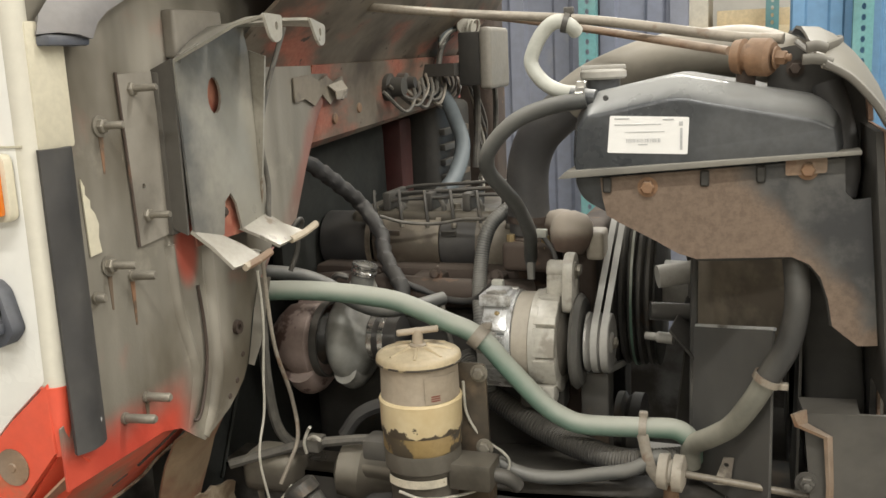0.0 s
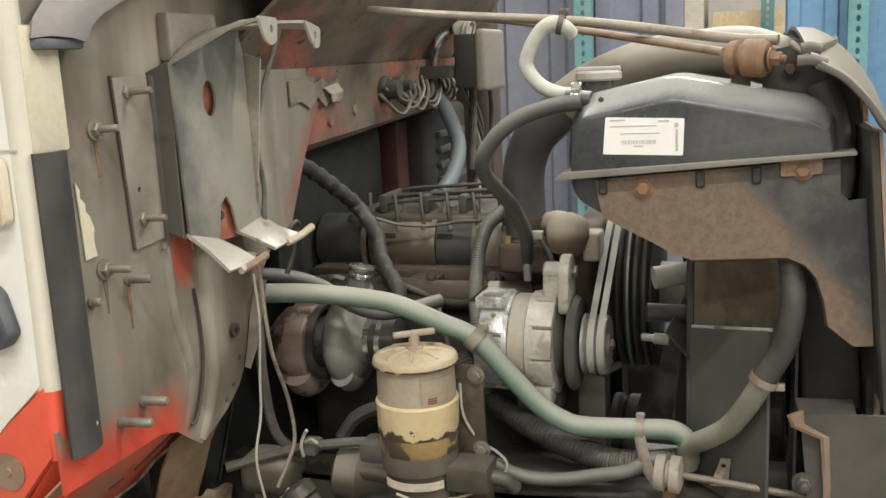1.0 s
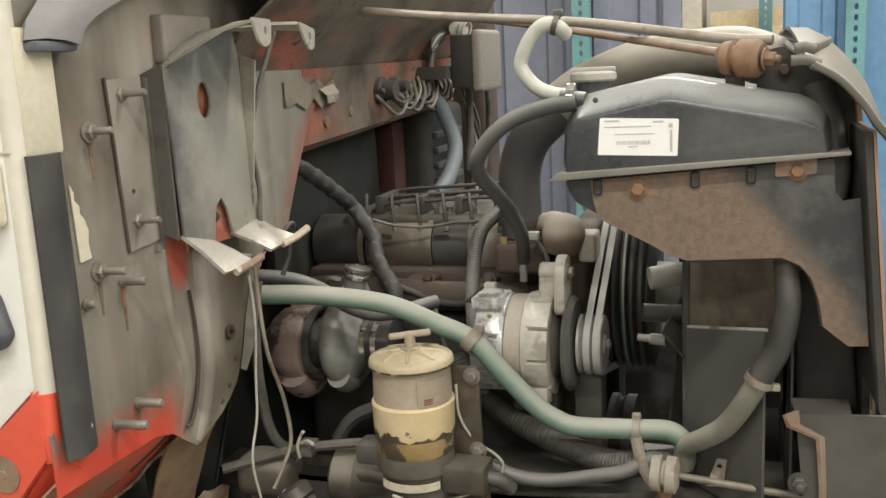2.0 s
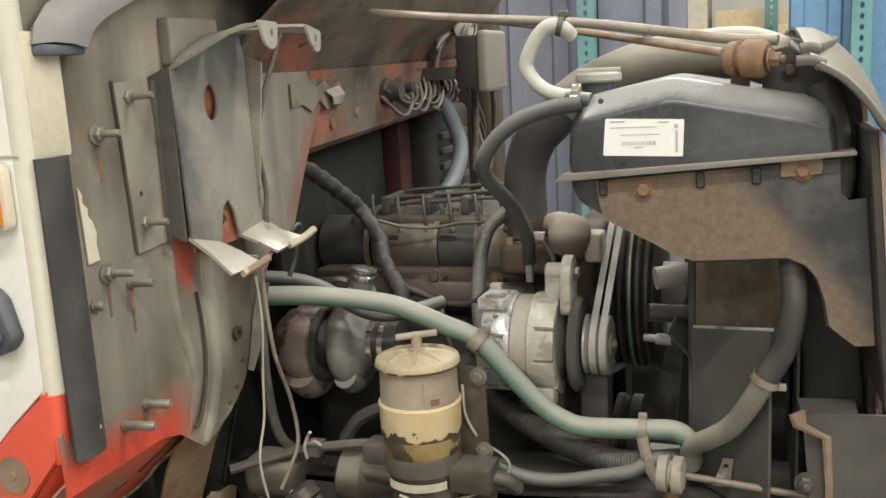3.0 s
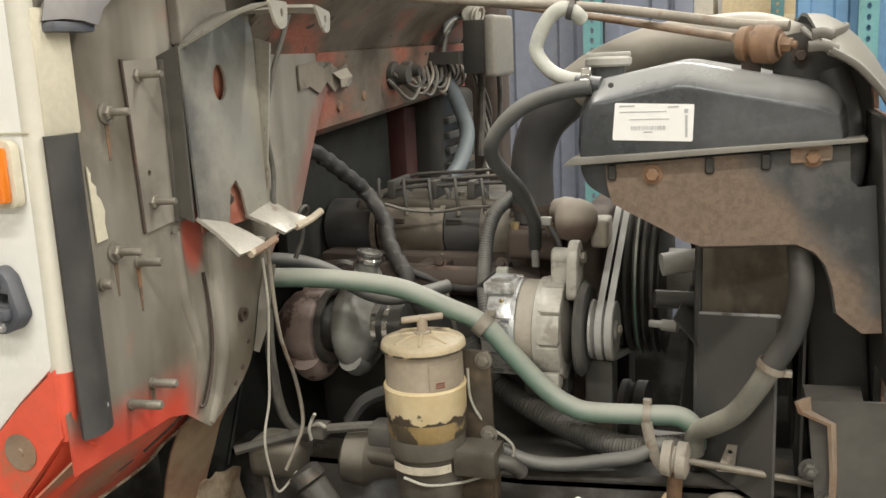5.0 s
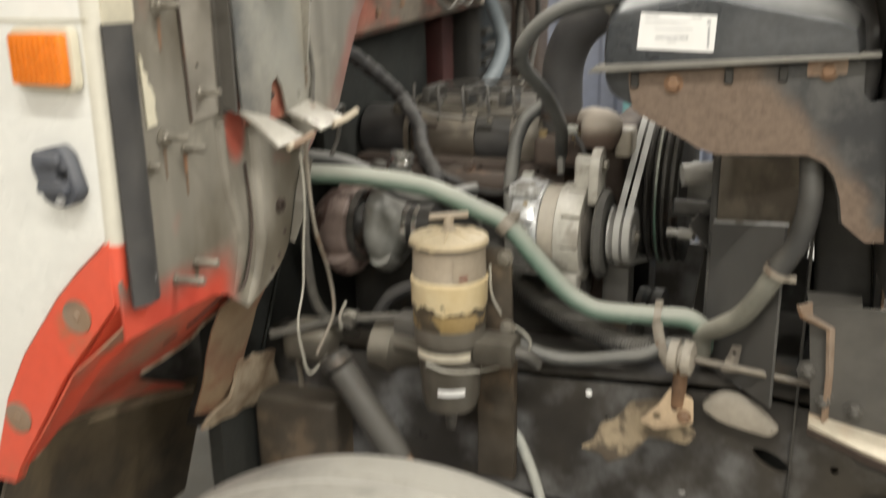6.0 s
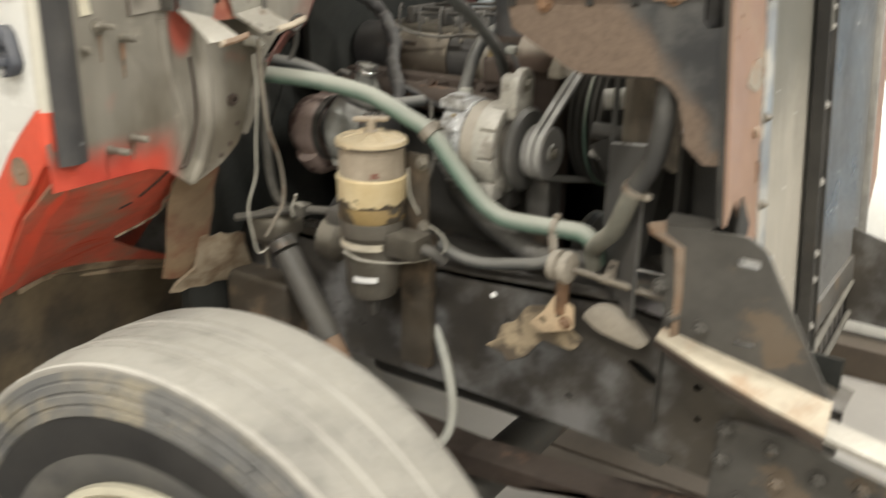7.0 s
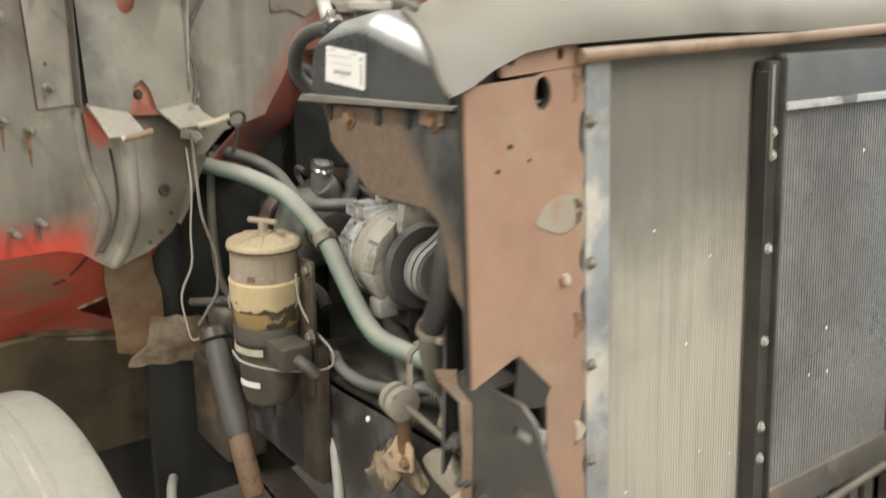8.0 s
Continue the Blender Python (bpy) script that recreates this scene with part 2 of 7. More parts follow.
M = {
    "white": dusty("cab_white", (0.74, 0.735, 0.69), 0.35, dust=0.08, scale=6, bump=0.04, coat=0.3, grain=0.02, stain=0.0),
    "edge_white": dusty("grimy_white_edge", (0.60, 0.575, 0.49), 0.4, dust=0.2, scale=8, bump=0.04, grain=0.03, stain=0.15),
    "cream": dusty("cream_edge", (0.62, 0.575, 0.44), 0.5, dust=0.25, wear=(0.30, 0.26, 0.18), wear_at=0.68, scale=14, grain=0.05, stain=0.2),
    "red": dusty("orange_red_paint", (0.66, 0.080, 0.038), 0.38, dust=0.09, wear=(0.40, 0.12, 0.06), wear_at=0.66, scale=9, bump=0.06, grain=0.04, wear_soft=0.06, stain=0.15),
    "red_worn": dusty("worn_red_foot", (0.66, 0.11, 0.062), 0.45, dust=0.22, wear=(0.36, 0.21, 0.14), wear_at=0.56, scale=6, bump=0.2, wear_soft=0.10, dust_col=(0.36, 0.24, 0.15), stain=0.35),
    "red_flange": dusty("faded_red_flange", (0.30, 0.055, 0.04), 0.55, dust=0.35, wear=(0.13, 0.095, 0.075), wear_at=0.54, scale=7, wear_soft=0.08, streak=(1, 1, 0.4)),
    "foot_tan": dusty("dusty_tan_foot", (0.46, 0.37, 0.26), 0.75, dust=0.25, wear=(0.24, 0.16, 0.095), wear_at=0.57, scale=14, bump=0.35, wear_soft=0.08),
    "mud_tan": dusty("dry_tan_mud", (0.36, 0.28, 0.18), 0.85, dust=0.25, wear=(0.17, 0.115, 0.07), wear_at=0.54, scale=12, bump=0.4, wear_soft=0.09),
    "stator": dusty("laminated_ring", (0.15, 0.135, 0.115), 0.55, 0.2, dust=0.3, scale=16, stain=0.6),
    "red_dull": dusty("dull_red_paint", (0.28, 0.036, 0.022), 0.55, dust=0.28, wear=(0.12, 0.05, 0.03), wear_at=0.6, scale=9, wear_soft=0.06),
    "rust_sheet": dusty("rusty_sheet", (0.095, 0.058, 0.032), 0.8, dust=0.35, wear=(0.20, 0.095, 0.045), wear_at=0.57, scale=16, bump=0.5),
    "firewall": firewall_paint(),
    "primer": dusty("grey_primer", (0.25, 0.23, 0.195), 0.5, 0.1, dust=0.4, wear=(0.12, 0.108, 0.09), wear_at=0.56, scale=7, streak=(1, 1, 0.25), wear_soft=0.12),
    "primer_dark": dusty("dark_primer", (0.045, 0.041, 0.036), 0.5, dust=0.2, scale=9, streak=(1, 1, 0.3)),
    "bare": dusty("bare_bright_steel", (0.38, 0.36, 0.31), 0.38, 0.25, dust=0.3, wear=(0.20, 0.15, 0.105), wear_at=0.60, scale=16, stain=0.4),
    "red_pink": dusty("faded_pink_primer", (0.42, 0.17, 0.11), 0.6, dust=0.25, wear=(0.30, 0.075, 0.045), wear_at=0.55, scale=14, wear_soft=0.06),
    "bracket": dusty("bracket_steel", (0.35, 0.335, 0.285), 0.36, 0.2, dust=0.25, wear=(0.105, 0.108, 0.108), wear_at=0.55, scale=5, bump=0.08, wear_soft=0.13, grain=0.03),
    "foot_rust": dusty("pale_rust", (0.34, 0.235, 0.14), 0.75, dust=0.2, wear=(0.24, 0.095, 0.05), wear_at=0.52, scale=9, bump=0.3, wear_soft=0.10, stain=0.45),
    "alu_cream": dusty("cream_casting", (0.46, 0.44, 0.385), 0.45, 0.05, dust=0.25, wear=(0.24, 0.22, 0.185), wear_at=0.57, scale=16, wear_soft=0.06, stain=0.5),
    "mount_cream": dusty("primed_mount", (0.56, 0.42, 0.27), 0.6, dust=0.2, wear=(0.28, 0.13, 0.055), wear_at=0.58, scale=22, bump=0.3, wear_soft=0.05),
    "tyre_grey": dusty("tyre_bead_wall", (0.055, 0.056, 0.058), 0.75, dust=0.35, scale=14, bump=0.15),
    # near black that puts the deep shade of openings into the colour
    "void_black": dusty("deep_void_black", (0.030, 0.032, 0.030), 0.75, dust=0.06, scale=10, bump=0.2, spec=0.08),
    "clamp": dusty("dusty_clamp_steel", (0.29, 0.255, 0.205), 0.5, 0.2, dust=0.3, wear=(0.20, 0.13, 0.085), wear_at=0.62, scale=24, wear_soft=0.05),
    "red_dark": dusty("dark_red_paint", (0.055, 0.010, 0.009), 0.6, dust=0.06, scale=9),
    "mud_brown": dusty("dry_olive_mud", (0.14, 0.105, 0.06), 0.9, dust=0.12, wear=(0.05, 0.04, 0.028), wear_at=0.52, scale=6, bump=0.4, wear_soft=0.12),
    "scale_rust": dusty("rust_scale", (0.42, 0.33, 0.21), 0.8, dust=0.15, wear=(0.10, 0.075, 0.05), wear_at=0.50, scale=18, bump=0.5, wear_soft=0.07),
    "header_grey": dusty("header_metal", (0.10, 0.115, 0.127), 0.42, 0.2, dust=0.25, scale=9, grain=0.04),
    "rubbed": dusty("rubbed_primer", (0.30, 0.265, 0.21), 0.6, dust=0.2, wear=(0.33, 0.20, 0.13), wear_at=0.56, scale=22, wear_soft=0.08),
    # pale tops put light from above into the colour, besides settled dust
    "dusty_dark": dusty("dusty_toplit_casting", (0.060, 0.050, 0.038), 0.6, dust=0.7, scale=9, lay=0.7, dust_col=(0.33, 0.30, 0.24)),
    "dust_pipe": dusty("dusty_pale_pipe", (0.17, 0.155, 0.125), 0.55, dust=0.6, scale=7, dust_col=(0.32, 0.29, 0.235), lay=0.5),
    "stud": dusty("stud_steel", (0.24, 0.22, 0.18), 0.5, 0.5, dust=0.5, scale=40),
    "rubber": dusty("black_rubber", (0.030, 0.030, 0.032), 0.6, dust=0.16, scale=14, bump=0.15),
    "shroud": dusty("shroud_plastic", (0.078, 0.077, 0.074), 0.45, dust=0.16, scale=5, bump=0.06, grain=0.04),
    "rubber_dusty": dusty("dusty_rubber", (0.028, 0.029, 0.030), 0.55, dust=0.3, scale=10, lay=0.45),
    "hose_green": dusty("green_hose", (0.085, 0.165, 0.125), 0.6, wear=(0.055, 0.15, 0.105), wear_at=0.60, wear_soft=0.08, dust=0.74, scale=6, dust_col=(0.37, 0.375, 0.32), bump=0.08, stain=0.35, lay=0.45),
    "hose_grey": dusty("grey_hose", (0.06, 0.064, 0.064), 0.5, dust=0.5, scale=10, dust_col=(0.26, 0.25, 0.22), lay=0.45),
    "hose_blue": dusty("bluish_hose", (0.065, 0.085, 0.095), 0.5, dust=0.28, scale=10, lay=0.45, dust_col=(0.24, 0.26, 0.265)),
    "dust_sleeve": dusty("dusty_grey_tube", (0.060, 0.058, 0.053), 0.5, dust=0.22, scale=9, dust_col=(0.26, 0.24, 0.20)),
    "oily_brown": dusty("oily_brown_casting", (0.055, 0.042, 0.028), 0.55, dust=0.2, wear=(0.15, 0.105, 0.065), wear_at=0.58, scale=13, wear_soft=0.09, bump=0.4),
    "engine_dark": dusty("oily_engine_cover", (0.058, 0.050, 0.038), 0.38, dust=0.4, scale=11, dust_col=(0.24, 0.215, 0.17), lay=0.35, stain=0.6, bump=0.25),
    "engine_brown": dusty("oily_brown_manifold", (0.20, 0.168, 0.125), 0.45, dust=0.3, wear=(0.075, 0.058, 0.042), wear_at=0.55, scale=12, wear_soft=0.08, lay=0.4),
    "turbo_grey": dusty("grey_compressor_casting", (0.23, 0.235, 0.22), 0.5, 0.15, dust=0.35, wear=(0.11, 0.11, 0.10), wear_at=0.56, scale=12, wear_soft=0.10, stain=0.6),
    "ledge_flake": dusty("flaking_cream_ledge", (0.50, 0.44, 0.335), 0.65, dust=0.25, wear=(0.36, 0.23, 0.13), wear_at=0.58, scale=9, bump=0.4, wear_soft=0.08, stain=0.4),
    "hose_dust": dusty("dusty_hose", (0.17, 0.168, 0.14), 0.6, dust=0.75, scale=9, dust_col=(0.40, 0.38, 0.31), stain=0.4, lay=0.4),
    "hose_pale": dusty("pale_hose", (0.40, 0.41, 0.37), 0.5, dust=0.5, scale=10, dust_col=(0.46, 0.445, 0.38), stain=0.3),
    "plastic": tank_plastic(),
    "plate": plate_paint(),
    "dust_flange": dusty("dusty_flange", (0.15, 0.143, 0.125), 0.5, dust=0.45, wear=(0.10, 0.075, 0.05), wear_at=0.6, scale=12, dust_col=(0.27, 0.255, 0.215), wear_soft=0.06),
    "cowl": cowl_paint(),
    "ledge": cowl_paint(0.50, "ledge_paint"),
    "copper_plate": dusty("rust_primer_flange", (0.325, 0.20, 0.137), 0.5, dust=0.14, wear=(0.36, 0.27, 0.18), wear_at=0.62, scale=7, bump=0.05, grain=0.03, wear_soft=0.08, stain=0.3),
    "rust": dusty("rust_orange", (0.22, 0.115, 0.055), 0.8, dust=0.3, wear=(0.12, 0.055, 0.03), wear_at=0.6, scale=30, bump=0.5),
    "rust_tube": dusty("rusty_tube", (0.24, 0.15, 0.09), 0.6, dust=0.45, wear=(0.2, 0.1, 0.05), wear_at=0.6, scale=30),
    "rust_dark": dusty("dark_rust", (0.045, 0.027, 0.019), 0.75, dust=0.13, wear=(0.11, 0.058, 0.034), wear_at=0.64, scale=16, bump=0.4),
    "black_iron": dusty("black_iron", (0.030, 0.029, 0.027), 0.6, dust=0.15, wear=(0.05, 0.036, 0.026), wear_at=0.64, scale=12, bump=0.3, spec=0.35),
    "grime": dusty("grimy_steel", (0.050, 0.048, 0.045), 0.48, 0.1, dust=0.26, wear=(0.12, 0.085, 0.055), wear_at=0.6, scale=8, bump=0.2),
    "rail": dusty("frame_steel", (0.030, 0.030, 0.031), 0.36, 0.2, dust=0.28, wear=(0.22, 0.225, 0.23), wear_at=0.55, scale=5, bump=0.25, wear_soft=0.09, dust_col=(0.19, 0.155, 0.105), stain=0.6),
    "flaking": dusty("flaking_edge", (0.47, 0.40, 0.30), 0.7, dust=0.25, wear=(0.22, 0.125, 0.07), wear_at=0.52, scale=22, bump=0.5),
    "turbine": dusty("flaking_turbine", (0.27, 0.20, 0.175), 0.7, dust=0.2, wear=(0.085, 0.042, 0.033), wear_at=0.52, scale=11, bump=0.4, wear_soft=0.015),
    "cast_alu": dusty("cast_aluminium", (0.38, 0.37, 0.34), 0.55, 0.12, dust=0.4, scale=14, stain=0.6),
    "cast_tan": dusty("dusty_casting", (0.36, 0.32, 0.26), 0.55, dust=0.4, wear=(0.12, 0.10, 0.08), wear_at=0.62, scale=12, lay=0.4),
    "alu": dusty("bright_aluminium", (0.66, 0.67, 0.67), 0.32, 0.45, dust=0.18, wear=(0.26, 0.25, 0.23), wear_at=0.58, scale=20, wear_soft=0.05, stain=0.45),
    "chrome": dusty("shiny_steel", (0.62, 0.61, 0.58), 0.22, 0.9, dust=0.12, scale=30, bump=0.05),
    "belt": dusty("belt_rubber", (0.26, 0.255, 0.24), 0.5, dust=0.5, scale=20, dust_col=(0.42, 0.41, 0.37), stain=0.3),
    "pulley_grey": dusty("pulley_face_grey", (0.34, 0.335, 0.32), 0.4, 0.3, dust=0.3, scale=12),
    # pale upward faces hold a painted highlight as well as settled dust
    "dusty_rust": dusty("pale_topped_rust", (0.075, 0.042, 0.030), 0.65, dust=0.55, scale=12, lay=1.0, dust_col=(0.46, 0.41, 0.34)),
    "steel_pulley": dusty("dusty_pulley", (0.085, 0.085, 0.082), 0.42, 0.3, dust=0.25, scale=16),
    "filter_tan": dusty("filter_tan", (0.36, 0.295, 0.215), 0.5, dust=0.35, wear=(0.24, 0.18, 0.12), wear_at=0.64, scale=14, wear_soft=0.06),
    "filter_cream": filter_paint(),
    "filter_rim": dusty("filter_rim", (0.34, 0.27, 0.16), 0.5, dust=0.15, wear=(0.05, 0.04, 0.03), wear_at=0.43, scale=50, wear_soft=0.02),
    "filter_lid": dusty("filter_lid", (0.60, 0.49, 0.31), 0.45, dust=0.25, wear=(0.24, 0.18, 0.11), wear_at=0.64, scale=18, wear_soft=0.05, stain=0.3),
    "filter_amber": dusty("filter_amber", (0.36, 0.25, 0.10), 0.45, dust=0.2, wear=(0.05, 0.04, 0.03), wear_at=0.54, scale=18, wear_soft=0.02),
    "bowl": dusty("dark_bowl", (0.06, 0.052, 0.04), 0.4, dust=0.3, scale=20),
    "paper": dusty("white_label", (0.82, 0.815, 0.79), 0.45, dust=0.03, scale=10, bump=0.0, grain=0.01, stain=0.0),
    "paper_old": dusty("old_label", (0.66, 0.60, 0.47), 0.6, dust=0.2, wear=(0.3, 0.24, 0.15), wear_at=0.66, scale=60, bump=0.0),
    "ink": dusty("label_ink", (0.42, 0.42, 0.42), 0.6, dust=0.0, bump=0.0, stain=0.0),
    "shell": dusty("dust_covered_sheet", (0.085, 0.078, 0.066), 0.55, dust=0.62, scale=4, dust_col=(0.20, 0.187, 0.155), bump=0.10, grain=0.05, stain=0.85, lay=0.5),
    "fin": fin_tones(),
    "fin_dark": dusty("condenser_fins", (0.255, 0.255, 0.25), 0.38, 0.35, dust=0.35, scale=8, dust_col=(0.31, 0.30, 0.275), bump=0.05, grain=0.12),
    "strip_blue": dusty("grey_blue_strip", (0.32, 0.345, 0.365), 0.42, 0.2, dust=0.25, wear=(0.60, 0.575, 0.51), wear_at=0.53, scale=11, grain=0.05, wear_soft=0.08, stain=0.55),
    "tyre": dusty("tyre_tread", (0.165, 0.158, 0.142), 0.85, dust=0.6, wear=(0.085, 0.08, 0.072), wear_at=0.60, scale=15, dust_col=(0.30, 0.285, 0.245), bump=0.5, grain=0.14, wear_soft=0.05, stain=0.5),
    "tyre_side": dusty("tyre_sidewall", (0.105, 0.110, 0.115), 0.6, dust=0.35, wear=(0.30, 0.265, 0.19), wear_at=0.56, scale=18, bump=0.35, wear_soft=0.12),
    "tyre_dark": dusty("tyre_inner_wall", (0.016, 0.016, 0.017), 0.7, dust=0.08, scale=12, bump=0.3, spec=0.3),
    "tyre_ridge": dusty("tyre_ridge", (0.30, 0.285, 0.255), 0.85, dust=0.6, scale=14, dust_col=(0.42, 0.40, 0.35), bump=0.3),
    "rim": dusty("rim_paint", (0.62, 0.58, 0.44), 0.45, dust=0.3, wear=(0.15, 0.1, 0.06), wear_at=0.64, scale=16),
    "orange_lens": dusty("amber_lens", (0.85, 0.22, 0.01), 0.18, dust=0.04, scale=8, bump=0.0, coat=0.6),
    "bumper": dusty("bumper_plastic", (0.17, 0.165, 0.17), 0.5, dust=0.25, scale=12, bump=0.08, grain=0.06),
    "navy": dusty("navy_plastic", (0.06, 0.07, 0.095), 0.5, dust=0.2, scale=20, bump=0.1),
    "wire_cream": dusty("cream_wire", (0.50, 0.48, 0.41), 0.5, dust=0.3, scale=40, stain=0.3),
    "wire_dark": dusty("dark_wire", (0.07, 0.067, 0.06), 0.6, dust=0.4, scale=60),
    "brass": dusty("brass", (0.42, 0.31, 0.14), 0.4, 0.6, dust=0.3, scale=30),
    "concrete": dusty("workshop_concrete", (0.20, 0.185, 0.165), 0.6, dust=0.3, wear=(0.17, 0.155, 0.14), wear_at=0.62, scale=2.2, bump=0.1, dust_col=(0.42, 0.40, 0.36), grain=0.05),
    "timber": dusty("dark_timber", (0.05, 0.035, 0.022), 0.8, dust=0.1, scale=6, streak=(0.2, 2, 2), bump=0.4),
    "pale_timber": dusty("pale_timber", (0.70, 0.57, 0.36), 0.7, dust=0.1, scale=6, streak=(0.2, 2, 2), stain=0.2),
    "carton": dusty("pale_carton", (0.66, 0.62, 0.53), 0.8, dust=0.1, scale=4, bump=0.1, stain=0.15),
    "hall_wall": dusty("hall_wall", (0.62, 0.60, 0.55), 0.8, dust=0.2, scale=1.5, bump=0.05, grain=0.04, stain=0.2),
    "blue_sheet": dusty("blue_steel_sheet", (0.135, 0.155, 0.215), 0.5, dust=0.2, wear=(0.17, 0.185, 0.225), wear_at=0.62, scale=3, bump=0.1, streak=(1, 1, 0.2)),
    "blue_bright": dusty("bright_blue_sheet", (0.11, 0.24, 0.40), 0.45, dust=0.15, wear=(0.25, 0.32, 0.4), wear_at=0.64, scale=3, bump=0.1, streak=(1, 1, 0.2)),
    "teal": dusty("teal_rack", (0.10, 0.27, 0.28), 0.5, dust=0.2, scale=8, bump=0.1),
    "box_grey": dusty("grey_box", (0.21, 0.195, 0.165), 0.55, dust=0.4, scale=10),
}
tube_lamp, nt_, p_ = shader("lamp_tube")
p_.inputs["Emission Color"].default_value = (1.0, 0.96, 0.88, 1)
p_.inputs["Emission Strength"].default_value = 6.0
M["lamp"] = tube_lamp

# ---- mesh helpers ----
PLACE = {}


def finish(bm, name, smooth=True):
    bmesh.ops.recalc_face_normals(bm, faces=bm.faces)
    me = bpy.data.meshes.new(name)
    bm.to_mesh(me)
    bm.free()
    if smooth:
        me.polygons.foreach_set("use_smooth", [True] * len(me.polygons))
        me.set_sharp_from_angle(angle=radians(38))
    return me


def thing(name, at, label, category, group="", kind=""):
    """An empty at the base of a thing, to which its parts belong."""
    ob = new(name)
    ob.location = at
    ob.empty_display_size = 0.02
    PLACE[ob] = Vector(at)
    return tagged(ob, label, category, group, kind)


def part(name, bm, material, parent, label=""):
    """One mesh, built in world metres, under a thing or a part."""
    bmesh.ops.translate(bm, verts=bm.verts, vec=-PLACE[parent])
    ob = new(name, finish(bm, name))
    ob.data.materials.append(M[material] if isinstance(material, str) else material)
    ob.parent = parent
    PLACE[ob] = PLACE[parent]
    return tagged(ob, label)


def single(name, bm, material, at, label, category, group="", kind=""):
    """A thing that is one mesh."""
    bmesh.ops.translate(bm, verts=bm.verts, vec=-Vector(at))
    ob = new(name, finish(bm, name))
    ob.location = at
    ob.data.materials.append(M[material] if isinstance(material, str) else material)
    PLACE[ob] = Vector(at)
    return tagged(ob, label, category, group, kind)


def box(x0, x1, y0, y1, z0, z1, bev=0.0, seg=2, bm=None):
    own = bmesh.new()
    bmesh.ops.create_cube(own, size=1.0, matrix=Matrix.LocRotScale(((x0 + x1) / 2, (y0 + y1) / 2, (z0 + z1) / 2), None, (x1 - x0, y1 - y0, z1 - z0)))
    if bev:
        bmesh.ops.bevel(own, geom=own.edges[:], offset=bev, segments=seg, profile=0.6, affect="EDGES")
    return join(bm, own)


def join(bm, own):
    if bm is None:
        return own
    me = bpy.data.meshes.new("tmp")
    own.to_mesh(me)
    own.free()
    bm.from_mesh(me)
    bpy.data.meshes.remove(me)
    return bm


def frame_of(axis):
    a = Vector(axis).normalized()
    u = a.cross(Vector((0, 0, 1)) if abs(a.z) < 0.9 else Vector((1, 0, 0))).normalized()
    return a, u, a.cross(u)


def lathe(base, axis, profile, seg=32, bm=None, cap=True):
    """Turned form: profile rows of (distance along the axis, radius)."""
    own = bmesh.new()
    a, u, v = frame_of(axis)
    base = Vector(base)
    rings = []
    for d, r in profile:
        rings.append([own.verts.new(base + a * d + (u * math.cos(k * math.tau / seg) + v * math.sin(k * math.tau / seg)) * max(r, 1e-4)) for k in range(seg)])
    for p, q in zip(rings, rings[1:]):
        for k in range(seg):
            own.faces.new((p[k], p[(k + 1) % seg], q[(k + 1) % seg], q[k]))
    if cap:
        own.faces.new(rings[0][::-1])
        own.faces.new(rings[-1])
    return join(bm, own)


def cyl(p0, p1, r, seg=20, bm=None, bev=0.0):
    p0, p1 = Vector(p0), Vector(p1)
    n = (p1 - p0).length
    prof = [(0, r), (n, r)] if not bev else [(0, r - bev), (bev, r), (n - bev, r), (n, r - bev)]
    return lathe(p0, p1 - p0, prof, seg, bm)


def curve_points(points, steps=8):
    """Points of a smooth line through the given ones."""
    pts = [Vector(p) for p in points]
    if len(pts) == 2:
        return [pts[0].lerp(pts[1], k / steps) for k in range(steps + 1)]
    ext = [2 * pts[0] - pts[1], *pts, 2 * pts[-1] - pts[-2]]
    out = []
    for i in range(1, len(ext) - 2):
        a, b, c, d = ext[i - 1 : i + 3]
        for k in range(steps):
            t = k / steps
            out.append(0.5 * (2 * b + (c - a) * t + (2 * a - 5 * b + 4 * c - d) * t * t + (3 * b - a - 3 * c + d) * t**3))
    return [*out, pts[-1]]


def tube(points, r, seg=14, steps=8, ribs=0.0, pitch=0.008, bm=None, flat=1.0, taper=None, spiral=0.0):
    """A hose, pipe or wire along a smooth line; ribs: depth of corrugation; spiral: height of a wrapped tape's edge."""
    line = curve_points(points, steps)
    if ribs or spiral:
        fine, length = [line[0]], 0.0
        gap = pitch / 4
        for p, q in zip(line, line[1:]):
            n = max(1, round((q - p).length / gap))
            fine += [p.lerp(q, (k + 1) / n) for k in range(n)]
        line = fine
    own = bmesh.new()
    tang = [(line[min(i + 1, len(line) - 1)] - line[max(i - 1, 0)]).normalized() for i in range(len(line))]
    _, u, _ = frame_of(tang[0])
    rings, run = [], 0.0
    for i, (p, t) in enumerate(zip(line, tang)):
        u = (u - t * u.dot(t)).normalized()
        v = t.cross(u)
        run += (p - line[i - 1]).length if i else 0.0
        share = i / (len(line) - 1)
        rad = r if taper is None else r + (taper - r) * share
        if ribs:
            rad += ribs * math.sin(run / pitch * math.tau)
        ring = []
        for k in range(seg):
            ang = k * math.tau / seg
            rr = rad
            if spiral:
                rr += spiral * (1 - ((run / pitch + k / seg) % 1.0))
            ring.append(own.verts.new(p + (u * math.cos(ang) * flat + v * math.sin(ang)) * rr))
        rings.append(ring)
    for p, q in zip(rings, rings[1:]):
        for k in range(seg):
            own.faces.new((p[k], p[(k + 1) % seg], q[(k + 1) % seg], q[k]))
    own.faces.new(rings[0][::-1])
    own.faces.new(rings[-1])
    return join(bm, own)


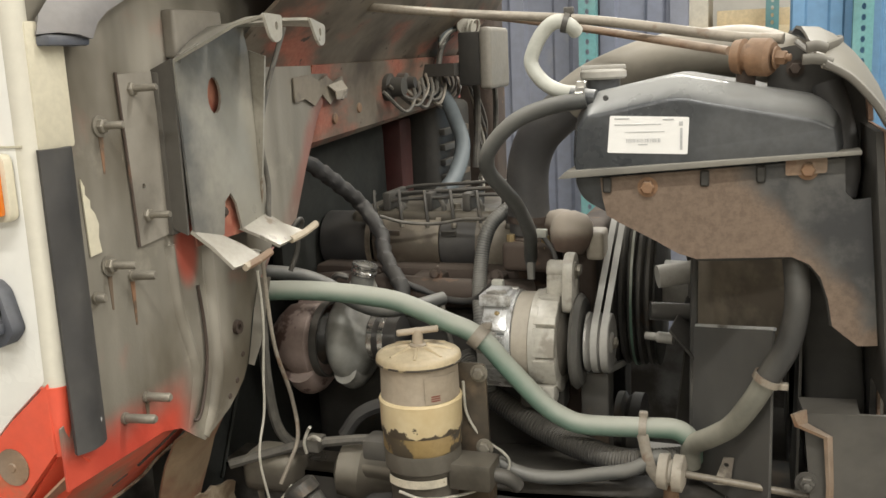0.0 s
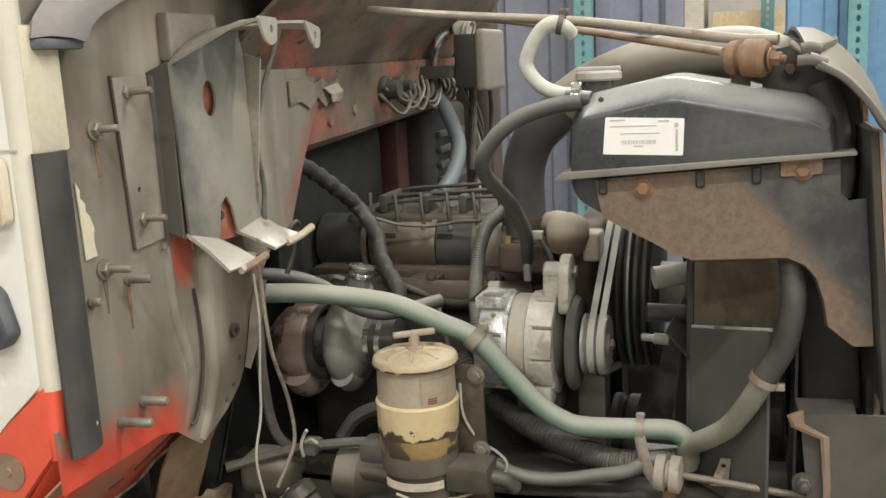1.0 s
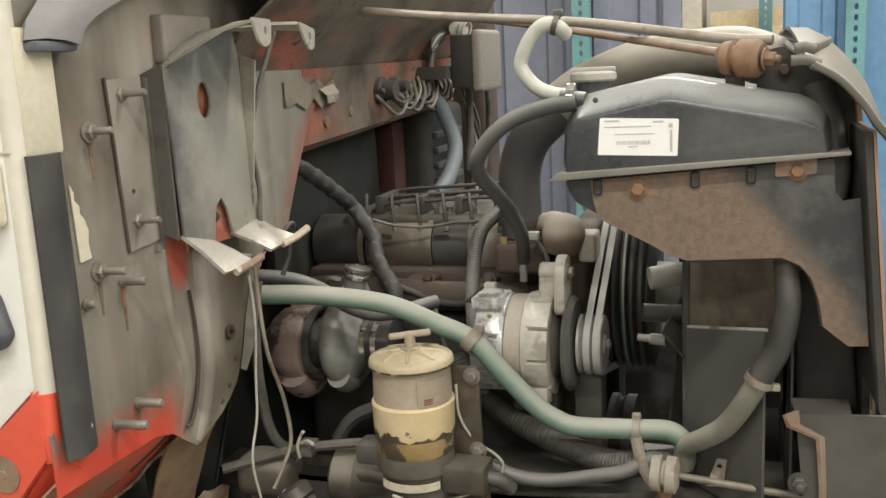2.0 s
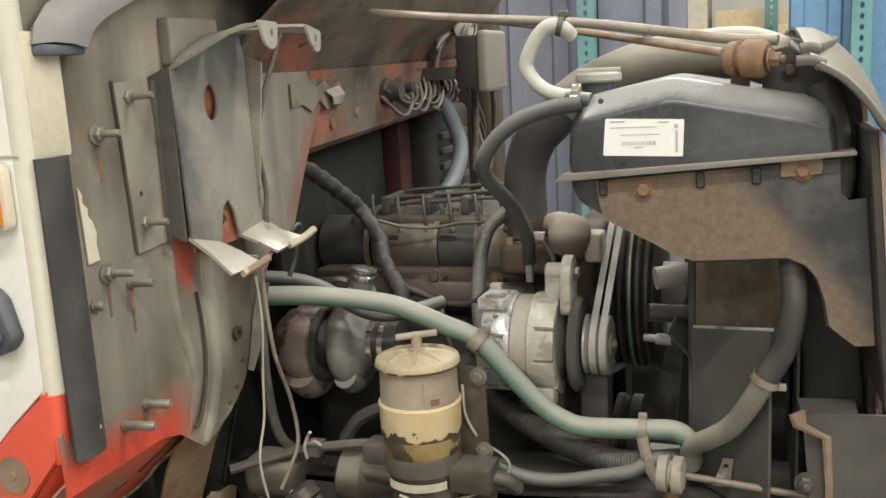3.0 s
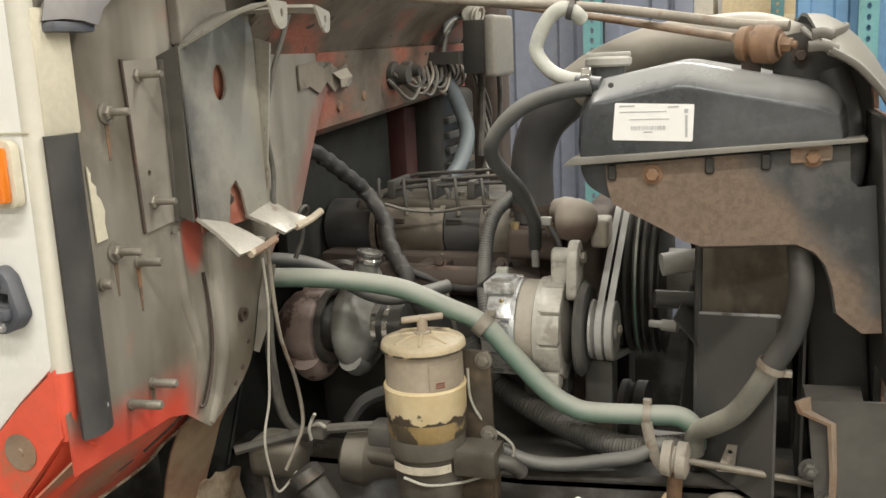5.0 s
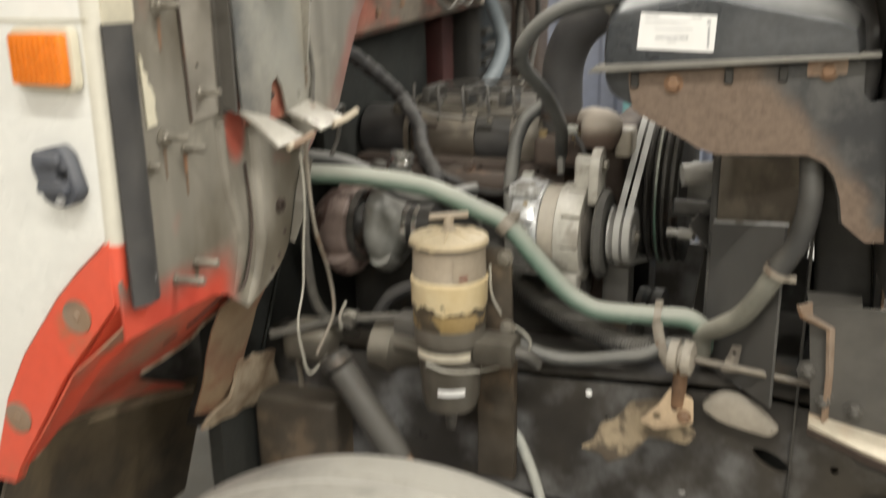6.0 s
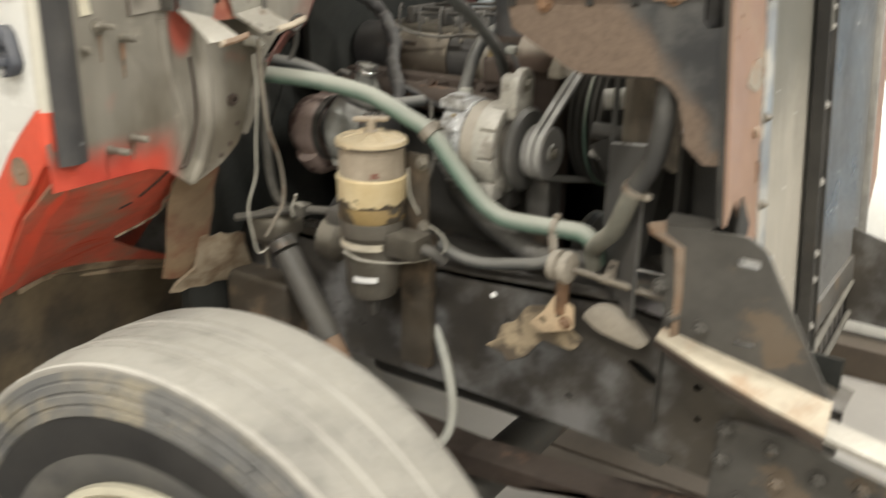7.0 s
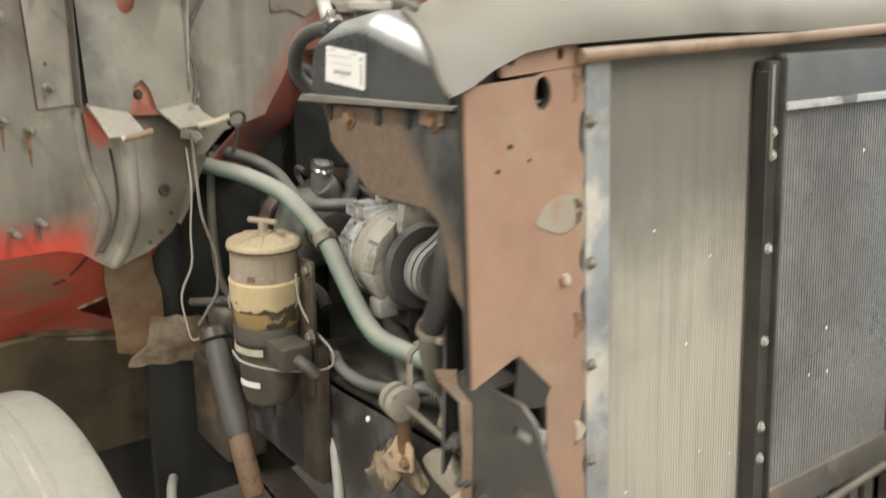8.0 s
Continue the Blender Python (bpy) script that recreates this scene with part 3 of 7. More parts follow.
def circle(a, b, ra, rb=None, n=16, turn=0.0):
    rb = rb or ra
    out = []
    for k in range(n):
        x, y = ra * math.cos(k * math.tau / n), rb * math.sin(k * math.tau / n)
        out.append((a + x * math.cos(turn) - y * math.sin(turn), b + x * math.sin(turn) + y * math.cos(turn)))
    return out


def plate(outline, axis, c, thick, holes=(), bev=0.0, bm=None):
    """A sheet cut to an outline, with holes through it, lying across an axis at c and thick along it.
    Outline pairs are (y, z) for x, (x, z) for y and (x, y) for z."""
    def place(a, b, d):
        return {"x": (d, a, b), "y": (a, d, b), "z": (a, b, d)}[axis]
    own = bmesh.new()
    edges = []
    for loop in (outline, *holes):
        vs = [own.verts.new(place(a, b, c)) for a, b in loop]
        edges += [own.edges.new((vs[k], vs[(k + 1) % len(vs)])) for k in range(len(vs))]
    bmesh.ops.triangle_fill(own, use_beauty=True, use_dissolve=False, edges=edges)
    if holes:
        dead = []
        for f in own.faces:
            m = f.calc_center_median()
            p = {"x": (m.y, m.z), "y": (m.x, m.z), "z": (m.x, m.y)}[axis]
            if any(inside(p, h) for h in holes):
                dead.append(f)
        bmesh.ops.delete(own, geom=dead, context="FACES_ONLY")
    got = bmesh.ops.extrude_face_region(own, geom=own.faces[:])
    vec = place(0, 0, thick)
    bmesh.ops.translate(own, verts=[v for v in got["geom"] if isinstance(v, bmesh.types.BMVert)], vec=vec)
    bmesh.ops.recalc_face_normals(own, faces=own.faces)
    if bev:
        sharp = [e for e in own.edges if len(e.link_faces) == 2 and e.calc_face_angle(0) > 1.0]
        bmesh.ops.bevel(own, geom=sharp, offset=bev, segments=2, profile=0.6, affect="EDGES")
    return join(bm, own)


def inside(p, loop):
    hit = False
    for (ax, ay), (bx, by) in zip(loop, loop[1:] + loop[:1]):
        if (ay > p[1]) != (by > p[1]) and p[0] < (bx - ax) * (p[1] - ay) / (by - ay) + ax:
            hit = not hit
    return hit


def rounded(points, r=0.01, n=4):
    """The outline with its corners rounded."""
    out = []
    for k, p in enumerate(points):
        p, a, b = Vector(p), Vector(points[k - 1]), Vector(points[(k + 1) % len(points)])
        da, db = a - p, b - p
        q = min(r, da.length * 0.45, db.length * 0.45)
        s, e = p + da.normalized() * q, p + db.normalized() * q
        for i in range(n + 1):
            t = i / n
            out.append(tuple((1 - t) ** 2 * s + 2 * t * (1 - t) * p + t * t * e))
    return out


def sheet(rows, thick, bm=None):
    """A curved sheet through rows of points, with thickness."""
    own = bmesh.new()
    grid = [[own.verts.new(p) for p in row] for row in rows]
    for a, b in zip(grid, grid[1:]):
        for k in range(len(a) - 1):
            own.faces.new((a[k], a[k + 1], b[k + 1], b[k]))
    bmesh.ops.recalc_face_normals(own, faces=own.faces)
    bmesh.ops.solidify(own, geom=own.faces[:], thickness=thick)
    return join(bm, own)


def hexbolt(at, axis, r=0.009, head=0.007, washer=True, shank=0.0, bm=None):
    """A hexagon head or nut on its washer, with the thread standing out by shank."""
    at, a = Vector(at), Vector(axis).normalized()
    own = bmesh.new()
    if washer:
        own = lathe(at, a, [(0, r * 1.45), (0.002, r * 1.45)], 18, own)
    own = lathe(at + a * 0.0018, a, [(0, r), (head * 0.8, r), (head, r * 0.82)], 6, own)
    if shank:
        own = lathe(at + a * head, a, [(0, r * 0.52), (shank * 0.92, r * 0.52), (shank, r * 0.4)], 10, own)
    return join(bm, own)


def ring_clamp(at, axis, r, width=0.012, bm=None):
    own = lathe(Vector(at) - Vector(axis).normalized() * width / 2, axis, [(0, r), (0, r + 0.0022), (width, r + 0.0022), (width, r)], 24, bm, cap=False)
    a, u, v = frame_of(axis)
    p = Vector(at) - v * (r + 0.005)
    return box(p.x - 0.007, p.x + 0.007, p.y - 0.005, p.y + 0.005, p.z - 0.005, p.z + 0.005, 0.0015, 1, own)


rng = random.Random(7)

# ---- the hall ----
def hall():
    single("floor", box(-8, 8, -6, 10, -0.2, 0.015), "concrete", (0, 2, 0), "grey dusty concrete workshop floor", "floor", kind="structure")
    single("ceiling", box(-8, 8, -6, 10, 5.0, 5.2), "hall_wall", (0, 2, 5.0), "pale plain workshop ceiling", "ceiling", kind="structure")
    for name, b in (("wall_south", (-8, 8, -6.2, -6)), ("wall_north", (-8, 8, 10, 10.2)), ("wall_west", (-8.2, -8, -6, 10)), ("wall_east", (8, 8.2, -6, 10))):
        single(name, box(*b, 0, 5.2), "hall_wall", ((b[0] + b[1]) / 2, (b[2] + b[3]) / 2, 0), "plain pale beige workshop wall", "wall", kind="structure")
    for sx, sy, sz in STRIPS:
        lamp = thing("strip_lamp", (sx, sy, 5.0), "long white fluorescent strip lamp, assumed under the ceiling out of view", "lamp", "ceiling strip lamps")
        part("housing", box(sx - 1.22, sx + 1.22, sy - 0.13, sy + 0.13, sz + 0.06, 5.0, 0.01), "carton", lamp)
        for k in (-0.05, 0.05):
            part("lamp_tube", cyl((sx - 1.18, sy + k, sz + 0.03), (sx + 1.18, sy + k, sz + 0.03), 0.013, 12), "lamp", lamp)


hall()


def corrugated(name, x0, x1, y, z1, pitch, depth, material, label):
    """A ribbed steel sheet wall of a storage unit, standing on the floor."""
    unit = thing(name, ((x0 + x1) / 2, y, 0), label, "container")
    part("back_sheet", box(x0, x1, y + depth, y + depth + 0.006, 0, z1), material, unit)
    x = x0
    while x + pitch * 0.45 < x1:
        part("rib", plate([(x, y + depth), (x + pitch * 0.07, y), (x + pitch * 0.38, y), (x + pitch * 0.45, y + depth)], "z", 0.0, z1), material, unit)
        x += pitch
    part("corner_post", box(x1 - 0.04, x1 + 0.05, y - 0.02, y + 0.06, 0, z1 + 0.02, 0.006), material, unit)
    part("top_rail", box(x0, x1, y - 0.01, y + 0.07, z1 - 0.04, z1 + 0.05, 0.006), material, unit)
    return unit


corrugated("storage_container", -4.2, -0.43, 5.0, 2.7, 0.24, 0.022, "blue_sheet", "dull grey-blue ribbed steel storage container")
corrugated("storage_container", 0.10, 1.9, 5.0, 2.7, 0.17, 0.018, "blue_bright", "bright blue ribbed steel storage container")


def rack_post(x, y):
    """A perforated rack upright."""
    post = thing("rack_upright", (x, y, 0), "teal perforated steel pallet rack upright", "rack", "pallet rack uprights")
    holes = [circle(x + 0.0, 0.3 + 0.05 * k, 0.011, 0.016, 6) for k in range(48)]
    part("post", plate([(x - 0.04, 0), (x + 0.04, 0), (x + 0.04, 2.9), (x - 0.04, 2.9)], "y", y, 0.004, holes), "teal", post)
    part("side_flange", box(x - 0.044, x - 0.04, y, y + 0.07, 0, 2.9), "teal", post)
    part("side_flange", box(x + 0.04, x + 0.044, y, y + 0.07, 0, 2.9), "teal", post)
    part("foot_plate", box(x - 0.07, x + 0.07, y - 0.03, y + 0.1, 0, 0.01), "teal", post)


rack_post(-0.87, 4.88)
rack_post(0.02, 7.1)
rack_post(0.42, 4.90)


def pallet_rack():
    rack = thing("pallet_rack", (-0.4, 7.4, 0), "tall pallet rack with pale timber shelves", "rack")
    for z in (0.55, 1.78, 2.75):
        part("shelf_beam", box(-2.4, 1.4, 7.15, 7.2, z - 0.1, z, 0.004), "pale_timber", rack)
        part("shelf_board", box(-2.4, 1.4, 7.2, 8.2, z - 0.02, z + 0.004), "pale_timber", rack)
    for x in (-2.4, 1.4):
        for y in (7.15, 8.1):
            part("rack_leg", box(x - 0.05, x + 0.05, y, y + 0.08, 0, 3.0), "teal", rack)
    for x0, x1, z, h, mat in ((-0.95, -0.42, 1.785, 0.3, "carton"), (-0.36, 0.2, 1.785, 0.12, "pale_timber"), (0.3, 0.9, 1.785, 0.25, "carton"), (-0.5, 0.1, 0.555, 0.8, "carton"), (-1.6, -1.05, 1.785, 0.5, "carton")):
        single("carton", box(x0, x1, 7.3, 7.9, z, z + h, 0.008), mat, ((x0 + x1) / 2, 7.6, z), "pale cardboard carton on a rack shelf", "box", "cartons on the rack")


pallet_rack()


# ---- the cab: side skin, front panel and cowl ----
cab = thing("truck_cab", (-1.3, 1.84, 0.86), "white truck cab side with a black seal and red corner", "truck cab")


def cab_body():
    side = [(-0.799, 1.95), (-0.799, 1.60), (-0.800, 1.40), (-0.803, 1.285), (-0.86, 1.235), (-0.90, 1.195), (-0.977, 1.10), (-1.023, 1.023), (-1.062, 0.92), (-1.07, 0.88), (-2.2, 0.88), (-2.2, 1.95)]
    skin = part("side_panel", plate(side, "y", 0.858, 0.02, bev=0.004), "white", cab)
    part("panel_seam", box(-1.45, -0.793, 0.8555, 0.859, 1.5615, 1.5635), "cream", skin)
    part("door_seam", tube([(-1.015, 0.857, 1.95), (-1.013, 0.857, 1.60), (-1.013, 0.857, 1.334), (-1.016, 0.857, 1.19), (-1.023, 0.857, 1.14), (-1.043, 0.857, 1.098), (-1.10, 0.857, 1.031), (-1.202, 0.857, 0.931)], 0.0022, 6, 6), "rubber", skin, "dark door seam")
    lip = [(-0.80, 1.283), (-0.86, 1.232), (-0.90, 1.192), (-0.976, 1.098), (-1.021, 1.022), (-1.06, 0.92), (-1.068, 0.885), (-1.03, 0.885), (-1.015, 0.915), (-0.905, 1.075), (-0.80, 1.195)]
    corner = part("red_corner_panel", plate(lip, "y", 0.854, 0.022, bev=0.003), "red", cab, "bright orange-red painted lower corner panel")
    for x, z in ((-0.866, 1.172), (-1.002, 0.998)):
        part("washer", lathe((x, 0.8535, z), (0, -1, 0), [(0, 0.024), (0.0015, 0.024), (0.0018, 0.006), (0.0035, 0.005)], 20), "rust_tube", corner, "dull worn washer")
    # white return of the door pillar and the black seal below it
    part("pillar_edge", tube([(-0.800, 0.8742, 1.95), (-0.800, 0.8742, 1.60), (-0.801, 0.8742, 1.40), (-0.803, 0.8742, 1.276)], 0.0165, 16, 4), "edge_white", cab, "white rounded front edge of the cab skin")
    part("red_edge", tube([(-0.803, 0.8705, 1.277), (-0.804, 0.8705, 1.23), (-0.806, 0.871, 1.19)], 0.0165, 16, 4, taper=0.013), "red", cab, "red rounded corner edge")
    part("pillar_return", box(-0.80, -0.780, 0.872, 0.932, 1.555, 1.70, 0.006), "cream", cab, "cream painted pillar return with grime")
    seal = sheet([[(-0.785 + 0.008 * math.sin(k), 0.870 + 0.0150 * k, z) for k in (0, 0.6, 1.3, 2.0, 2.6, 3.1)] for z in (1.19, 1.24, 1.30, 1.38, 1.46, 1.53, 1.557)], 0.008)
    part("rubber_seal", seal, "rubber", cab, "black rubber seal strip with worn edges")
    part("seal_screw", hexbolt((-0.776, 0.905, 1.222), (1, 0, 0), 0.004, 0.003, True), "alu", cab)
    # grey corner bumper at the top of the pillar
    strip = [[(-0.785, 0.888, 1.683), (-0.768, 0.953, 1.680)], [(-0.785, 0.895, 1.703), (-0.766, 0.962, 1.698)], [(-0.785, 0.918, 1.722), (-0.766, 0.982, 1.711)], [(-0.785, 0.952, 1.737), (-0.766, 1.018, 1.726)], [(-0.785, 1.0, 1.757), (-0.77, 1.07, 1.743)], [(-0.785, 1.07, 1.777), (-0.775, 1.14, 1.760)]]
    part("corner_bumper", sheet([[Vector(p).lerp(Vector(q), k / 3) + Vector((0.006 * math.sin(k / 3 * 3.1), 0, 0.004 * math.sin(k / 3 * 3.1))) for k in range(4)] for p, q in strip], 0.012), "bumper", cab, "grey plastic corner bumper")
    part("bumper_foot", box(-0.79, -0.762, 0.886, 0.955, 1.672, 1.684, 0.004), "navy", cab)
    part("bumper_hole", lathe((-0.768, 0.930, 1.706), (1, -0.3, 0.4), [(0, 0.012), (0.004, 0.012), (0.004, 0.007), (-0.004, 0.006)], 16), "rubber", cab)
    part("cowl_trim", tube([(-0.78, 0.99, 1.755), (-0.78, 1.05, 1.785), (-0.77, 1.2, 1.80), (-0.75, 1.6, 1.805)], 0.009, 10, 6), "rubber", cab)


cab_body()
cab.location.x += 0.015


def side_marker():
    lamp = thing("marker_lamp", (-0.845, 0.858, 1.515), "amber side marker lamp in a grey bezel on the cab", "lamp")
    lamp.location.x += 0.015
    part("bezel", plate(rounded([(-0.902, 1.478), (-0.806, 1.478), (-0.806, 1.556), (-0.902, 1.556)], 0.012), "y", 0.842, 0.014, bev=0.003), "cream", lamp, "grimy grey bezel")
    lens = box(-0.896, -0.812, 0.828, 0.844, 1.485, 1.549, 0.006)
    lens_ob = part("lens", lens, "orange_lens", lamp, "ribbed amber lens")
    for k in range(9):
        x = -0.888 + k * 0.0085
        part("lens_rib", box(x - 0.0012, x + 0.0012, 0.8265, 0.829, 1.492, 1.542), "orange_lens", lens_ob)


def hood_latch():
    x, z = -0.838, 1.370
    latch = thing("hood_latch", (x, 0.858, z), "navy plastic hood latch base bolted to the cab side", "latch")
    o = [(x - 0.036, z + 0.030), (x + 0.006, z + 0.040), (x + 0.020, z + 0.028), (x + 0.033, z - 0.020), (x + 0.020, z - 0.036), (x + 0.002, z - 0.042), (x - 0.024, z - 0.034), (x - 0.040, z + 0.012)]
    hole = [(x + 0.0, z + 0.010), (x + 0.018, z + 0.008), (x + 0.018, z - 0.006), (x + 0.0, z - 0.004)]
    part("base", plate(rounded(o, 0.006), "y", 0.836, 0.022, [hole], bev=0.003), "navy", latch)
    part("upper_bar", box(x - 0.026, x + 0.012, 0.826, 0.84, z + 0.016, z + 0.030, 0.004), "navy", latch)
    part("lower_bar", box(x - 0.024, x + 0.022, 0.824, 0.84, z - 0.022, z - 0.008, 0.005), "navy", latch)
    part("bolt", hexbolt((x + 0.004, 0.836, z - 0.031), (0, -1, 0), 0.005, 0.005), "alu", latch)


side_marker()
hood_latch()

FW = -0.79  # plane of the cab's front panel


def front_panel():
    o = [(0.885, 1.79), (1.66, 1.79), (1.66, 1.60), (1.60, 1.54), (1.545, 1.46), (1.49, 1.37), (1.40, 1.345), (1.355, 1.30), (1.318, 1.245), (1.303, 1.20), (1.293, 1.172), (1.276, 1.150), (1.252, 1.132), (1.228, 1.118), (1.185, 1.103), (1.155, 1.094), (1.135, 1.108), (1.10, 1.135), (1.06, 1.146), (0.868, 1.146), (0.868, 1.225), (0.885, 1.235)]
    hole = circle(1.175, 1.62, 0.015, 0.022, 12)
    fire = thing("cab_bulkhead", (FW, 1.2, 1.60), "grey dusty pressed steel cab bulkhead with red paint below", "panel")
    part("sheet", plate(o, "x", FW - 0.003, 0.003), "firewall", fire)
    # pressed ribs that run down and turn into the lower corner
    part("pressed_rib", tube([(FW - 0.006, 1.115, 1.40), (FW - 0.006, 1.125, 1.30), (FW - 0.006, 1.150, 1.215), (FW - 0.007, 1.143, 1.17), (FW - 0.012, 1.122, 1.128)], 0.013, 10, 8), "firewall", fire)
    part("pressed_rib", tube([(FW - 0.006, 1.205, 1.40), (FW - 0.006, 1.207, 1.30), (FW - 0.006, 1.206, 1.21), (FW - 0.006, 1.198, 1.170), (FW - 0.007, 1.182, 1.130), (FW - 0.012, 1.160, 1.100)], 0.015, 10, 8), "firewall", fire)
    part("pressed_rib", tube([(FW - 0.006, 0.985, 1.77), (FW - 0.006, 0.975, 1.60), (FW - 0.006, 0.97, 1.40), (FW - 0.006, 0.972, 1.24)], 0.006, 8, 8), "firewall", fire)
    # overlaid patch plate with its open joint
    part("patch_plate", plate([(1.038, 1.637), (1.108, 1.640), (1.125, 1.418), (1.049, 1.412)], "x", FW + 0.001, 0.004, [circle(1.068, 1.49, 0.004, n=8)]), "primer", fire)
    part("patch_plate", plate([(0.950, 1.515), (0.956, 1.505), (0.955, 1.495), (0.963, 1.487), (0.962, 1.478), (0.969, 1.470), (0.974, 1.455), (0.971, 1.44), (0.974, 1.42), (0.953, 1.418)], "x", FW + 0.001, 0.002), "cream", fire, "torn cream patch")
    part("open_joint", tube([(FW + 0.003, 1.037, 1.640), (FW + 0.003, 1.043, 1.53), (FW + 0.003, 1.048, 1.412)], 0.0022, 8, 6), "rust_dark", fire, "dark open joint")
    for y, z, n in ((0.985, 1.392, 0.05), (1.028, 1.37, 0.06), (0.998, 1.565, 0.05), (1.030, 1.20, 0.03)):
        part("rust_run", plate([(y - 0.004, z), (y + 0.005, z), (y + 0.002, z - n), (y - 0.001, z - n)], "x", FW + 0.0002, 0.0006), "rust_sheet", fire)
    part("raised_pad", box(FW - 0.002, FW + 0.020, 1.150, 1.272, 1.655, 1.722, 0.006, 3), "primer", fire, "raised square pressing above the bracket")
    part("channel", box(FW, FW + 0.012, 1.112, 1.135, 1.415, 1.638, 0.003), "primer_dark", fire, "dark upright channel")
    part("torn_flange", sheet([[(FW + 0.002, 1.345, 1.30), (FW + 0.020, 1.352, 1.30)], [(FW + 0.002, 1.320, 1.248), (FW + 0.020, 1.327, 1.245)], [(FW + 0.002, 1.303, 1.20), (FW + 0.016, 1.309, 1.196)], [(FW + 0.002, 1.290, 1.170), (FW + 0.010, 1.294, 1.166)]], 0.003), "firewall", fire)
    part("grommet", lathe((FW, 1.268, 1.238), (1, 0, 0), [(0, 0.012), (0.006, 0.011), (0.006, 0.005), (-0.002, 0.005)], 16), "rust_dark", fire)
    return fire


fire = front_panel()
STUDS = [(1.063, 1.618, 0.035, 1), (0.998, 1.575, 0.028, 1), (1.069, 1.451, 0.032, 1), (0.985, 1.400, 0.034, 1), (1.028, 1.377, 0.034, 0), (1.030, 1.208, 0.036, 0), (0.982, 1.196, 0.045, 0), (0.955, 1.365, 0.012, 0)]
for y, z, length, nut in STUDS:
    s = part("stud", hexbolt((FW + 0.001, y, z), (1, 0.0, 0.04), 0.0095, 0.008, True, length) if nut else lathe((FW, y, z), (1, 0.05, 0.04), [(0, 0.008), (0.004, 0.008), (0.004, 0.0062), (length, 0.0062), (length + 0.003, 0.0045)], 12), "stud", fire, "rusty threaded stud")
for y, z in ((1.232, 1.136), (1.256, 1.154), (1.279, 1.19)):
    part("rivet_hole", lathe((FW, y, z), (1, 0, 0), [(0, 0.005), (0.0015, 0.004)], 10), "rust_dark", fire)


fire.location += Vector((0.014, -0.010, 0.0))


def slope_point(y, t):
    """A point of the sloping foot of the cab front: y across, t from the fold down to the lower lip."""
    steps = ((0.0, -0.7765, 1.165), (0.42, -0.885, 1.085), (0.85, -0.992, 0.930), (1.2, -1.07, 0.80))
    (ta, xa, za), (tb, xb, zb) = next((p, q) for p, q in zip(steps, steps[1:]) if t <= q[0])
    k = (t - ta) / (tb - ta)
    outer = Vector((xa + (xb - xa) * k, y, za + (zb - za) * k))
    far = max(0.0, y - 1.06) / 0.3
    inner = Vector((-0.7785, y, 1.150)) * (1 - t) ** 2 + Vector((-0.815, y, 1.085)) * 2 * t * (1 - t) + Vector((-1.15 + 0.03 * far, y, 0.85 - 0.06 * far)) * t * t
    bow = 0.006 * math.sin(math.pi * t) * math.sin(9 * y)
    return outer.lerp(inner, min(1.0, max(0.0, (y - 0.866) / 0.16))) + Vector((bow, 0, -bow))


def on_slope(outline, thick, off=(0, 0, 0)):
    """A sheet cut to an outline of (y, t) on the sloping foot."""
    own = plate(outline, "z", 0.0, 1.0)
    bmesh.ops.subdivide_edges(own, edges=own.edges[:], cuts=2, use_grid_fill=False)
    for v in own.verts:
        v.co = slope_point(v.co.x, v.co.y) + Vector(off) + Vector((-0.7, 0, 0.7)) * thick * v.co.z
    return own


